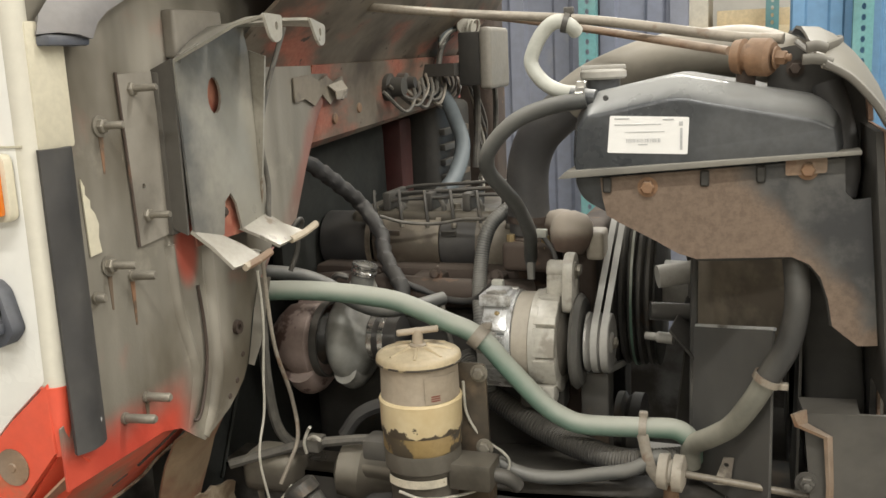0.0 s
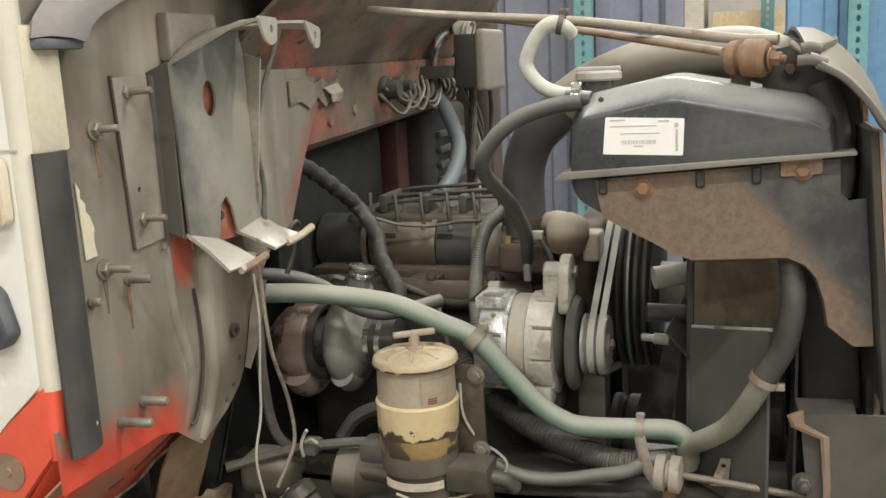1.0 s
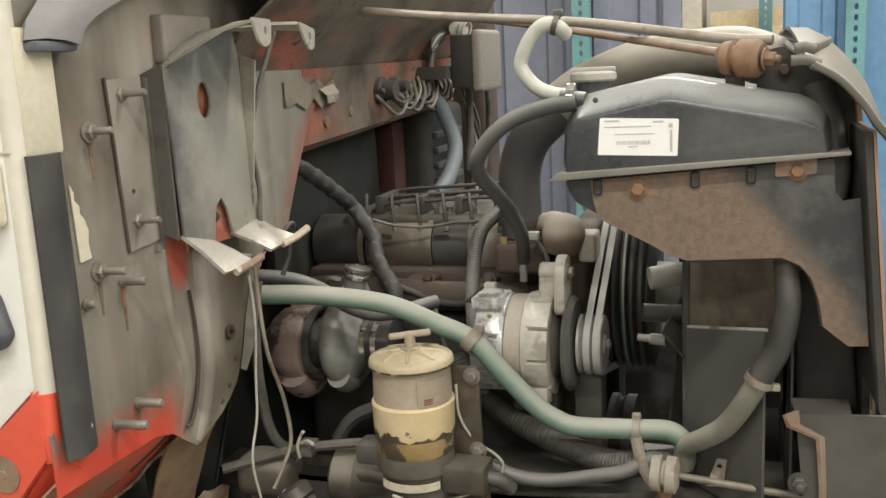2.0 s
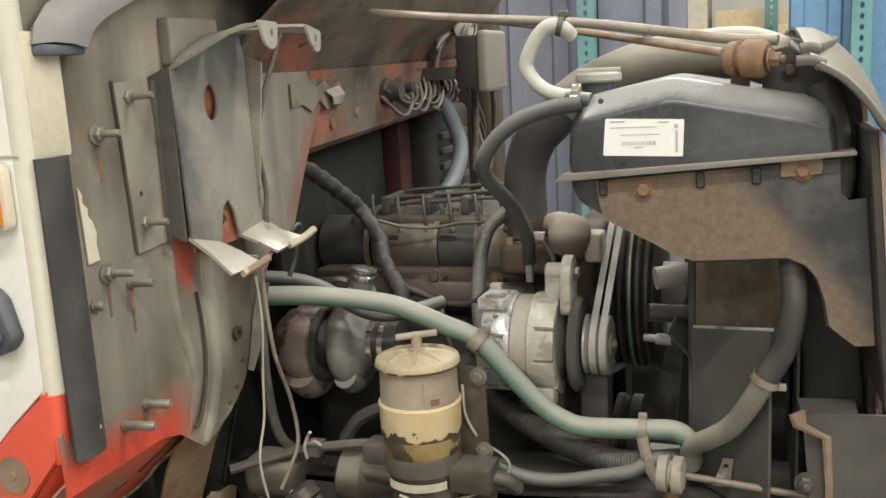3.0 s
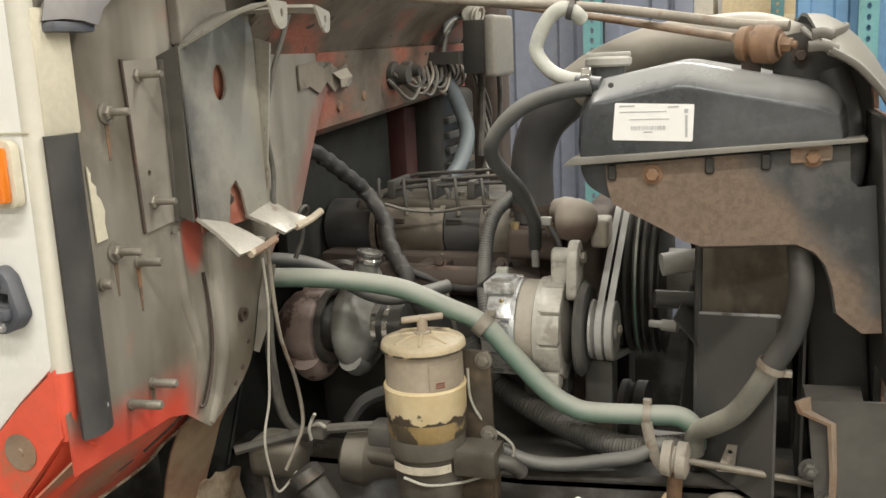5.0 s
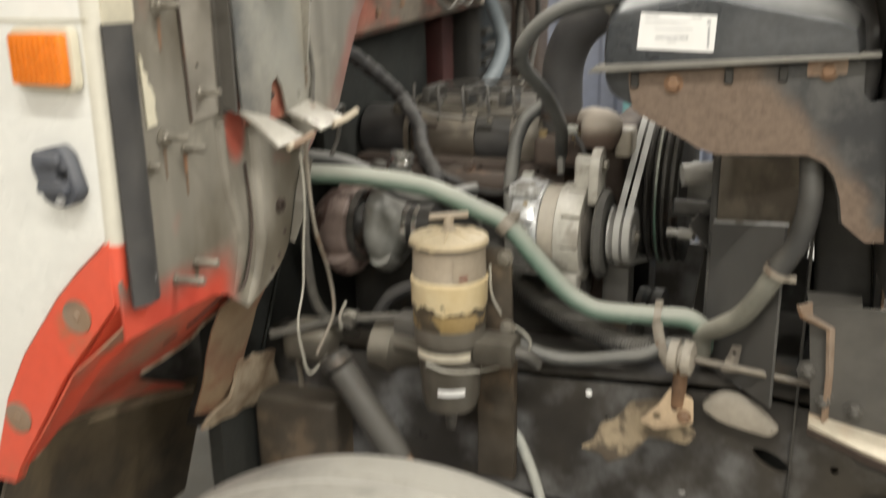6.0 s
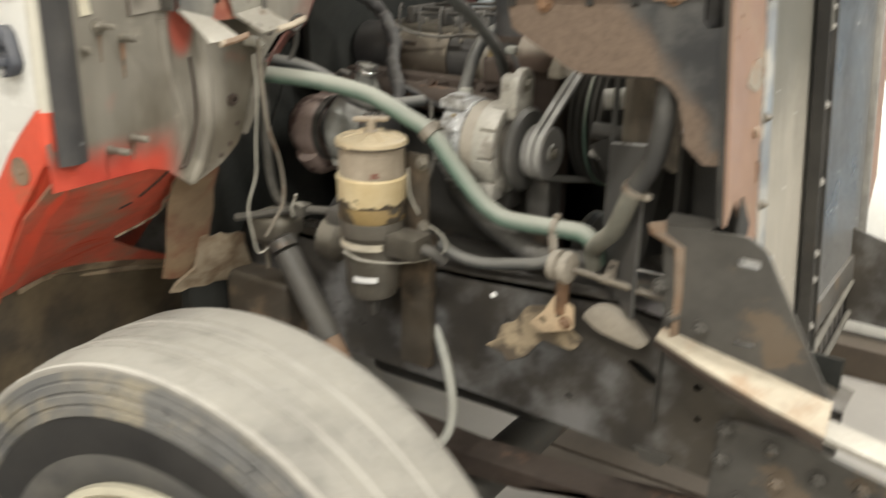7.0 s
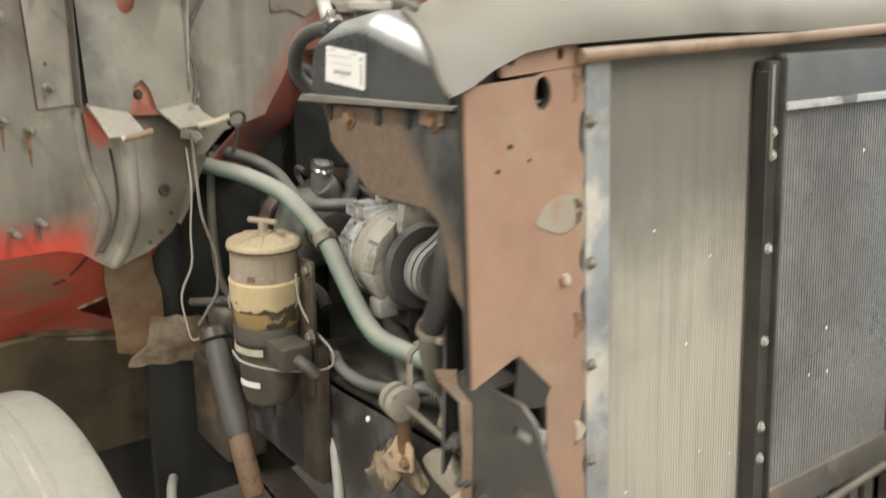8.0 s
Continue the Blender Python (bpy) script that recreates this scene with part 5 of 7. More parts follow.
    part("tensioner_bolt", lathe((-0.18, 1.60, 1.155), (1, -0.25, 0), [(0, 0.007), (0.02, 0.007), (0.022, 0.010), (0.05, 0.010)], 12), "cast_alu", e)
    part("timing_rib", box(-0.285, -0.235, 1.545, 1.60, 0.90, 1.10, 0.01), "grime", e)


engine()


def belt_loop(name, x, parent, centres, w=0.011):
    """A V-belt round two pulleys, in a plane across the truck."""
    (ya, za, ra), (yb, zb, rb) = centres
    ang = math.atan2(zb - za, yb - ya)
    d = math.hypot(yb - ya, zb - za)
    off = math.acos((ra - rb) / d)
    pts = []
    for k in range(49):
        t = ang + off + (math.tau - 2 * off) * k / 48
        pts.append((ya + ra * math.cos(t), za + ra * math.sin(t)))
    for k in range(49):
        t = ang - off + 2 * off * k / 48
        pts.append((yb + rb * math.cos(t), zb + rb * math.sin(t)))
    own = bmesh.new()
    rings = []
    cy = sum(p[0] for p in pts) / len(pts)
    for i, (y, z) in enumerate(pts):
        c = (ya, za) if i < 49 else (yb, zb)
        n = Vector((y - c[0], z - c[1])).normalized()
        rings.append([own.verts.new((x + dx, y + n.x * dn, z + n.y * dn)) for dx, dn in ((-w / 2, 0.0048), (w / 2, 0.0048), (w / 3, -0.005), (-w / 3, -0.005))])
    for p, q in zip(rings, rings[1:] + rings[:1]):
        for k in range(4):
            own.faces.new((p[k], p[(k + 1) % 4], q[(k + 1) % 4], q[k]))
    return single(name, own, "belt", (x, cy, min(p[1] for p in pts)), "dusty grey rubber drive belt round the alternator pulley", "belt", "drive belts")


ALT = (-0.358, 1.533, 1.160)


def alternator():
    x, y, z = ALT
    a = thing("alternator", (x, y, z - 0.08), "bright cast aluminium alternator with a grey pulley", "alternator")
    def block(x0, x1, r0, r1, wide, ang, bev=0.003):
        own = box(x0, x1, -wide / 2, wide / 2, r0, r1, bev)
        bmesh.ops.transform(own, matrix=Matrix.Translation((0, y, z)) @ Matrix.Rotation(ang, 4, "X"), verts=own.verts)
        return own

    part("rear_core", lathe((x - 0.083, y, z), (1, 0, 0), [(0, 0.045), (0.004, 0.058), (0.016, 0.066), (0.058, 0.069)], 36), "black_iron", a, "dark inside of the rear housing")
    part("rear_plate", lathe((x - 0.088, y, z), (1, 0, 0), [(0, 0.030), (0.002, 0.050), (0.006, 0.062), (0.012, 0.066), (0.014, 0.060)], 36), "alu", a)
    for k in range(9):
        part("rear_rib", block(x - 0.082 + 0.006 * (k % 2), x - 0.032, 0.060, 0.082 + 0.0015 * (k % 3), 0.050, k * math.tau / 9 + 0.18, 0.0035), "alu", a)
    part("rear_ring", lathe((x - 0.036, y, z), (1, 0, 0), [(0, 0.074), (0.001, 0.084), (0.010, 0.0845), (0.011, 0.076)], 40), "alu", a, "bright aluminium ring")
    part("stator_ring", lathe((x - 0.026, y, z), (1, 0, 0), [(0, 0.078), (0.002, 0.0815), (0.029, 0.0815), (0.031, 0.078)], 40), "cast_tan", a, "dusty laminated ring")
    part("front_core", lathe((x + 0.006, y, z), (1, 0, 0), [(0, 0.078), (0.030, 0.078), (0.046, 0.060), (0.054, 0.03)], 36), "stator", a)
    part("front_ring", lathe((x + 0.004, y, z), (1, 0, 0), [(0, 0.079), (0.001, 0.086), (0.014, 0.0865), (0.016, 0.080)], 40), "alu_cream", a)
    for k in range(10):
        part("front_rib", block(x + 0.012, x + 0.050, 0.050, 0.0858, 0.049, k * math.tau / 10 + 0.1, 0.004), "alu_cream", a)
    part("regulator_cap", box(x - 0.082, x - 0.030, y - 0.062, y - 0.008, z + 0.070, z + 0.089, 0.003), "alu", a, "shiny square regulator block")
    part("fan_disc", lathe((x + 0.07, y, z), (1, 0, 0), [(0, 0.03), (0, 0.078), (0.006, 0.082), (0.014, 0.074), (0.016, 0.03)], 40), "steel_pulley", a)
    part("pulley", lathe((x + 0.09, y, z), (1, 0, 0), [(0, 0.03), (0, 0.050), (0.004, 0.050), (0.010, 0.042), (0.016, 0.050), (0.020, 0.050), (0.026, 0.042), (0.032, 0.050), (0.037, 0.050), (0.037, 0.03)], 64), "pulley_grey", a)
    part("pulley_face", lathe((x + 0.127, y, z), (1, 0, 0), [(0, 0.049), (0.003, 0.0485), (0.0045, 0.044), (0.003, 0.040), (0.002, 0.018), (0.006, 0.015), (0.007, 0.0)], 40), "pulley_grey", a, "dull grey pulley face")
    part("shaft_nut", hexbolt((x + 0.132, y, z), (1, 0, 0), 0.009, 0.006, True, 0.003), "stud", a)
    part("mounting_ear", plate(rounded([(y - 0.045, z + 0.055), (y - 0.038, z + 0.10), (y - 0.034, z + 0.135), (y - 0.012, z + 0.154), (y + 0.014, z + 0.152), (y + 0.030, z + 0.13), (y + 0.024, z + 0.06)], 0.022, 6), "x", x + 0.054, 0.018, [circle(y - 0.002, z + 0.124, 0.010, n=12)], bev=0.004), "alu_cream", a)
    part("ear_sleeve", cyl((x + 0.024, y - 0.002, z + 0.124), (x + 0.056, y - 0.002, z + 0.124), 0.016, 18, bev=0.003), "alu_cream", a)
    part("ear_web", box(x + 0.024, x + 0.056, y - 0.02, y + 0.012, z + 0.06, z + 0.118, 0.006), "alu_cream", a)
    part("ear_bolt", hexbolt((x + 0.072, y - 0.002, z + 0.124), (1, 0, 0), 0.010, 0.007, True), "stud", a)
    part("top_step", box(x - 0.072, x - 0.036, y - 0.052, y - 0.016, z + 0.088, z + 0.096, 0.002), "alu", a)
    part("side_block", box(x - 0.082, x - 0.050, y - 0.092, y - 0.064, z - 0.004, z + 0.032, 0.005), "cast_alu", a)
    part("lower_lug", box(x + 0.008, x + 0.046, y - 0.07, y - 0.03, z - 0.095, z - 0.06, 0.006), "alu_cream", a)
    part("foot_lug", box(x - 0.03, x + 0.05, y - 0.01, y + 0.04, z - 0.125, z - 0.07, 0.008), "grime", a)


alternator()
for k, bx in enumerate((-0.2505, -0.2345)):
    belt_loop("drive_belt", bx, None, ((ALT[1], ALT[2], 0.047), (1.78, 1.20, 0.146)))


def turbocharger():
    t = thing("turbocharger", (-0.72, 1.55, 1.05), "turbocharger with a flaking rusty turbine and a grey compressor housing", "turbocharger")
    c = (-0.70, 1.545, 1.135)
    part("turbine_housing", lathe((-0.865, 1.545, 1.13), (1, 0, 0), [(0, 0.035), (0.012, 0.05), (0.03, 0.066), (0.06, 0.074), (0.085, 0.070), (0.10, 0.052), (0.104, 0.04)], 40), "turbine", t, "flaking pink and rust brown turbine housing")
    part("volute", tube([(-0.80, 1.50, 1.09), (-0.80, 1.54, 1.06), (-0.80, 1.60, 1.08), (-0.80, 1.63, 1.14), (-0.80, 1.60, 1.20)], 0.032, 14, 8, taper=0.045), "turbine", t)
    part("bearing_housing", lathe((-0.765, 1.545, 1.133), (1, 0, 0), [(0, 0.05), (0.02, 0.036), (0.035, 0.036), (0.045, 0.06)], 32), "black_iron", t)
    part("band_clamp", lathe((-0.768, 1.545, 1.133), (1, 0, 0), [(0, 0.066), (0, 0.071), (0.014, 0.071), (0.014, 0.066)], 36, cap=False), "grime", t)
    part("compressor_housing", lathe((-0.735, 1.545, 1.137), (1, 0, 0.05), [(0, 0.05), (0.003, 0.072), (0.012, 0.081), (0.024, 0.083), (0.036, 0.080), (0.048, 0.070), (0.058, 0.054), (0.068, 0.042)], 44), "turbo_grey", t, "grey cast compressor housing")
    part("scroll", tube([(-0.705, 1.49, 1.09), (-0.705, 1.535, 1.068), (-0.705, 1.60, 1.09), (-0.705, 1.615, 1.15), (-0.70, 1.59, 1.205), (-0.695, 1.565, 1.23)], 0.022, 14, 8, taper=0.028), "turbo_grey", t)
    part("inlet_hose", cyl((-0.668, 1.545, 1.141), (-0.61, 1.545, 1.144), 0.040, 28), "rubber", t, "black inlet sleeve")
    for x in (-0.662, -0.640):
        part("hose_clamp", ring_clamp((x, 1.545, 1.1415), (1, 0, 0), 0.040, 0.010), "chrome", t, "shiny hose clamp")
    part("outlet_neck", tube([(-0.70, 1.565, 1.215), (-0.693, 1.562, 1.24), (-0.685, 1.560, 1.268)], 0.021, 18, 6), "turbo_grey", t)
    part("outlet_ring", lathe((-0.688, 1.561, 1.258), (0.25, 0, 1), [(0, 0.021), (0, 0.024), (0.006, 0.024), (0.009, 0.0215), (0.013, 0.024), (0.018, 0.024), (0.018, 0.017), (0.004, 0.016)], 24, cap=False), "chrome", t, "shiny outlet ring")
    for k in range(6):
        a = k * math.tau / 6 + 0.3
        part("housing_bolt", hexbolt((-0.722, 1.545 + 0.072 * math.cos(a), 1.137 + 0.072 * math.sin(a)), (1, 0, 0), 0.006, 0.006, False), "stud", t)
    part("oil_pipe", tube([(-0.72, 1.54, 1.215), (-0.735, 1.53, 1.245), (-0.725, 1.525, 1.262), (-0.705, 1.53, 1.258)], 0.006, 8, 6), "grime", t)


turbocharger()


def fuel_filter():
    cx, cy = -0.500, 1.335
    f = thing("fuel_filter", (cx, cy, 0.86), "cream and amber fuel filter canister with a T-handle lid", "fuel filter")
    ax = (0, 0, 1)
    lid = part("lid", lathe((cx, cy, 1.175), ax, [(0, 0.060), (0.001, 0.0655), (0.003, 0.0672), (0.010, 0.0672), (0.0135, 0.0660), (0.0150, 0.0645), (0.0165, 0.0600), (0.0205, 0.0450), (0.0240, 0.020), (0.025, 0.0)], 48), "filter_lid", f, "chipped cream pressed lid")
    part("lid_rim", lathe((cx, cy, 1.1765), ax, [(0, 0.0655), (0.001, 0.0680), (0.004, 0.0682), (0.005, 0.066)], 48, cap=False), "filter_rim", f, "dark chipped lid rim")
    for k in range(8):
        a = k * math.tau / 8 + 0.25
        c, s = math.cos(a), math.sin(a)
        part("lid_rib", tube([(cx + c * 0.016, cy + s * 0.016, 1.1995), (cx + c * 0.036, cy + s * 0.036, 1.1975), (cx + c * 0.055, cy + s * 0.055, 1.1925)], 0.0028, 6, 4), "filter_lid", lid)
    part("handle_stem", lathe((cx, cy, 1.198), ax, [(0, 0.013), (0.004, 0.013), (0.006, 0.009), (0.028, 0.008), (0.030, 0.006)], 18), "filter_tan", f)
    part("handle_bar", cyl((cx - 0.030, cy - 0.014, 1.222), (cx + 0.031, cy + 0.012, 1.226), 0.0055, 12, bev=0.002), "filter_tan", f)
    part("upper_body", lathe((cx, cy, 1.118), ax, [(0, 0.0645), (0.004, 0.0625), (0.05, 0.0615), (0.057, 0.0615)], 48), "filter_tan", f, "dusty tan upper body")
    part("body_band", lathe((cx, cy, 1.066), ax, [(0, 0.0632), (0.003, 0.0648), (0.046, 0.0652), (0.052, 0.0665), (0.056, 0.0645)], 48), "filter_cream", f, "cream band with flaked paint")
    part("amber_band", lathe((cx, cy, 1.036), ax, [(0, 0.060), (0.004, 0.0625), (0.026, 0.063), (0.031, 0.0635)], 48), "filter_amber", f, "amber lower band with dark stains")
    part("collar", lathe((cx, cy, 1.004), ax, [(0, 0.058), (0.003, 0.0615), (0.026, 0.0615), (0.032, 0.060)], 48), "bowl", f)
    part("bowl", lathe((cx, cy, 0.868), ax, [(0, 0.018), (0.006, 0.030), (0.014, 0.045), (0.03, 0.050), (0.09, 0.054), (0.13, 0.056), (0.137, 0.058)], 40), "bowl", f, "dark grimy sediment bowl")
    part("drain_plug", lathe((cx, cy, 0.835), ax, [(0, 0.008), (0.012, 0.010), (0.034, 0.012)], 12), "grime", f)

    def wrap(name, z0, z1, r, a0, a1, mat, label):
        own = sheet([[(cx + math.cos(a0 + (a1 - a0) * k / 12) * r, cy + math.sin(a0 + (a1 - a0) * k / 12) * r, z) for k in range(13)] for z in (z0, z1)], 0.0012)
        part(name, own, mat, f, label)

    wrap("label", 0.985, 0.998, 0.0595, -2.35, -0.6, "paper_old", "cream strip label")
    wrap("label", 0.921, 0.932, 0.0555, -1.6, -0.75, "paper", "small white label")
    wrap("data_label", 1.123, 1.166, 0.0628, -1.1, -0.2, "filter_tan", "faded tan label with red print")
    own = bmesh.new()
    for k in range(3):
        z = 1.128 + 0.0035 * k
        own = sheet([[(cx + math.cos(t) * 0.0645, cy + math.sin(t) * 0.0645, zz) for t in (-0.95, -0.8, -0.72)] for zz in (z, z + 0.0016)], 0.0006, own)
    part("print_lines", own, "red_dull", f)
    # bracket behind, with side fittings
    b = part("mount_plate", plate(rounded([(cx + 0.045, 1.160), (cx + 0.094, 1.160), (cx + 0.098, 1.02), (cx + 0.092, 0.90), (cx + 0.02, 0.88), (cx + 0.02, 1.1)], 0.006, 2), "y", cy + 0.045, 0.006), "oily_brown", f, "oily brown mounting plate")
    part("bolt", hexbolt((cx + 0.085, cy + 0.044, 1.145), (0, -1, 0), 0.010, 0.009), "stud", b)
    part("bolt", hexbolt((cx + 0.09, cy + 0.044, 1.02), (0, -1, 0), 0.010, 0.009), "stud", b)
    part("outlet_block", box(cx + 0.05, cx + 0.12, cy - 0.03, cy + 0.03, 0.975, 1.02, 0.008), "bowl", f)
    part("elbow_fitting", tube([(cx + 0.11, cy, 0.995), (cx + 0.135, cy + 0.005, 0.99), (cx + 0.15, cy + 0.02, 0.97)], 0.012, 10, 5), "grime", f)
    part("inlet_block", box(cx - 0.10, cx - 0.05, cy - 0.02, cy + 0.03, 1.005, 1.04, 0.008), "grime", f)
    part("support_post", box(cx + 0.03, cx + 0.10, cy + 0.05, cy + 0.075, 0.72, 1.0, 0.006), "oily_brown", f)
    part("heater_wire", tube([(cx + 0.062, cy + 0.03, 1.135), (cx + 0.064, cy + 0.035, 1.08), (cx + 0.082, cy + 0.05, 1.035), (cx + 0.112, cy + 0.066, 1.005), (cx + 0.123, cy + 0.070, 0.985), (cx + 0.112, cy + 0.060, 0.962), (cx + 0.07, cy + 0.0, 0.957), (cx + 0.02, cy - 0.055, 0.968), (cx - 0.02, cy - 0.062, 0.98)], 0.0024, 6, 8), "wire_cream", f)


fuel_filter()


def engine_wiring():
    """Thin loom and plugs draped over the engine's near side."""
    w = thing("engine_loom", (-0.60, 1.60, 1.17), "thin dark wire loom with pale plugs draped over the engine", "wiring")
    part("loom", tube([(-0.645, 1.61, 1.235), (-0.60, 1.625, 1.215), (-0.55, 1.62, 1.20), (-0.49, 1.60, 1.205), (-0.44, 1.56, 1.245), (-0.42, 1.54, 1.252)], 0.0065, 10, 6), "rubber", w)
    part("lead", tube([(-0.56, 1.62, 1.205), (-0.545, 1.60, 1.16), (-0.53, 1.59, 1.10), (-0.54, 1.58, 1.04)], 0.0045, 8, 6), "wire_dark", w)
    part("lead", tube([(-0.70, 1.68, 1.345), (-0.66, 1.70, 1.33), (-0.60, 1.715, 1.325), (-0.54, 1.71, 1.335), (-0.49, 1.69, 1.34)], 0.0032, 8, 6), "wire_dark", w)
    part("lead", tube([(-0.36, 1.60, 1.33), (-0.335, 1.585, 1.30), (-0.33, 1.58, 1.26), (-0.345, 1.575, 1.23)], 0.0045, 8, 6), "rubber", w)
    for x, y, z in ((-0.425, 1.542, 1.253), (-0.545, 1.60, 1.165), (-0.36, 1.602, 1.332)):
        part("plug", box(x - 0.010, x + 0.010, y - 0.010, y + 0.006, z - 0.007, z + 0.007, 0.002), "hose_pale", w)
    part("terminal", hexbolt((-0.405, 1.485, 1.215), (-0.3, -1, 0.3), 0.007, 0.008, True, 0.01), "brass", w)


engine_wiring()


# ---- hoses, one by one ----
def hose(name, points, r, material, label, category="hose", **more):
    own = tube(points, r, more.pop("seg", 16), more.pop("steps", 8), **more)
    low = min(points, key=lambda p: p[2])
    return single(name, own, material, low, label, category)


h = thing("coolant_hose", (-0.164, 1.44, 1.03), "thick dusty green coolant hose with worm clamps", "hose")
part("hose", tube([(-0.80, 1.355, 1.272), (-0.73, 1.385, 1.268), (-0.666, 1.40, 1.263), (-0.60, 1.41, 1.255), (-0.55, 1.415, 1.244), (-0.484, 1.42, 1.217), (-0.426, 1.42, 1.193), (-0.381, 1.425, 1.143), (-0.327, 1.43, 1.085), (-0.29, 1.432, 1.06), (-0.254, 1.435, 1.050), (-0.164, 1.44, 1.051), (-0.115, 1.445, 1.050), (-0.092, 1.45, 1.03), (-0.090, 1.458, 0.995)], 0.0165, 18, 8), "hose_green", h)
part("hose_clamp", ring_clamp((-0.426, 1.42, 1.193), (0.75, 0, -0.6), 0.0195, 0.019), "clamp", h, "dusty tan worm clamp")
part("hose_clamp", ring_clamp((-0.164, 1.44, 1.051), (1, 0, 0), 0.0172, 0.012), "clamp", h, "dusty tan worm clamp")
part("clamp_strap", tube([(-0.164, 1.425, 1.045), (-0.158, 1.42, 1.02), (-0.150, 1.415, 0.995), (-0.135, 1.41, 0.975)], 0.009, 8, 6, flat=0.4), "clamp", h, "rusty hanging strap")

h = thing("lower_radiator_hose", (-0.08, 1.43, 0.99), "dusty grey lower radiator hose with a ring clamp", "hose")
part("hose", tube([(0.019, 1.333, 1.182), (0.043, 1.331, 1.228), (0.053, 1.331, 1.271), (0.055, 1.335, 1.306), (0.051, 1.35, 1.358), (0.052, 1.38, 1.41)], 0.0170, 18, 8), "rubber_dusty", h)
part("dusty_sleeve", tube([(-0.092, 1.452, 0.99), (-0.089, 1.44, 1.027), (-0.057, 1.4, 1.062), (-0.028, 1.375, 1.092), (-0.001, 1.347, 1.14), (0.019, 1.333, 1.182), (0.025, 1.333, 1.194)], 0.0158, 18, 8), "hose_dust", h, "grey lower length pale with dust")
part("hose_clamp", ring_clamp((0.019, 1.333, 1.182), (0.42, -0.06, 0.9), 0.0182, 0.010), "clamp", h, "dusty ring clamp")

hose("corrugated_hose", [(-0.52, 1.62, 1.09), (-0.467, 1.58, 1.044), (-0.40, 1.55, 1.013), (-0.329, 1.52, 0.992), (-0.27, 1.49, 0.984), (-0.204, 1.46, 0.982), (-0.15, 1.45, 0.99), (-0.10, 1.47, 0.99)], 0.021, "rubber_dusty", "black corrugated hose grey with dust", ribs=0.0012, pitch=0.0055)
hose("fuel_line_hose", [(-0.40, 1.42, 0.978), (-0.37, 1.415, 0.967), (-0.335, 1.417, 0.960), (-0.29, 1.42, 0.961), (-0.235, 1.42, 0.973), (-0.18, 1.42, 0.987), (-0.146, 1.43, 1.006), (-0.13, 1.45, 1.0)], 0.0115, "hose_grey", "dusty grey rubber fuel line beside the frame rail")
hose("heater_hose", [(-0.83, 1.39, 1.295), (-0.79, 1.42, 1.289), (-0.754, 1.45, 1.277), (-0.72, 1.475, 1.256), (-0.69, 1.485, 1.232), (-0.651, 1.485, 1.215), (-0.61, 1.485, 1.211), (-0.57, 1.50, 1.216), (-0.53, 1.55, 1.22)], 0.0125, "hose_grey", "dark grey heater hose under the green hose")
hose("wrapped_harness", [(-0.83, 1.52, 1.49), (-0.79, 1.57, 1.462), (-0.762, 1.66, 1.40), (-0.745, 1.70, 1.362), (-0.70, 1.68, 1.31), (-0.683, 1.65, 1.28), (-0.655, 1.62, 1.25), (-0.63, 1.60, 1.226), (-0.62, 1.58, 1.18)], 0.0125, "rubber", "wire harness wrapped in dusty black tape", "cable", spiral=0.0045, pitch=0.034)
hose("breather_hose", [(-0.43, 1.73, 1.37), (-0.455, 1.70, 1.352), (-0.474, 1.68, 1.333), (-0.485, 1.665, 1.30), (-0.488, 1.65, 1.263), (-0.484, 1.62, 1.22), (-0.471, 1.58, 1.184), (-0.462, 1.56, 1.12), (-0.455, 1.56, 1.05)], 0.0135, "hose_grey", "grey corrugated breather hose", ribs=0.0004, pitch=0.005)
hose("blue_grey_hose", [(-0.84, 2.2, 1.58), (-0.79, 2.22, 1.575), (-0.75, 2.23, 1.555), (-0.70, 2.17, 1.50), (-0.66, 2.10, 1.44), (-0.65, 2.0, 1.38), (-0.66, 1.93, 1.350), (-0.68, 1.90, 1.33)], 0.018, "hose_blue", "blue-grey heater hose curving off the firewall")
hose("vent_hose", [(-0.226, 1.322, 1.574), (-0.27, 1.322, 1.568), (-0.316, 1.326, 1.554), (-0.352, 1.333, 1.530), (-0.380, 1.348, 1.496), (-0.386, 1.375, 1.468), (-0.378, 1.41, 1.441), (-0.368, 1.47, 1.40), (-0.369, 1.55, 1.343), (-0.384, 1.615, 1.29), (-0.386, 1.63, 1.262)], 0.0118, "hose_grey", "grey vent hose from the tank to the engine")
h = thing("upper_radiator_hose", (-0.398, 1.68, 1.318), "wide black upper radiator hose with a pale dusty front pipe", "hose")
part("hose", tube([(-0.398, 1.68, 1.318), (-0.402, 1.68, 1.37), (-0.400, 1.68, 1.44), (-0.378, 1.672, 1.495), (-0.34, 1.66, 1.532), (-0.30, 1.65, 1.563)], 0.0385, 24, 8), "rubber", h, "black rubber elbow")
part("pipe", tube([(-0.31, 1.652, 1.558), (-0.262, 1.64, 1.587), (-0.174, 1.62, 1.618), (-0.09, 1.61, 1.628), (-0.013, 1.60, 1.628), (0.06, 1.60, 1.60)], 0.041, 24, 8), "dust_pipe", h, "pale dust covered pipe")
part("hose_clamp", ring_clamp((-0.400, 1.68, 1.345), (0, 0, 1), 0.039, 0.012), "rust_dark", h)
h = thing("steam_tube", (-0.24, 1.34, 1.583), "pale dusty steam tube bent round to the support pipe", "pipe")
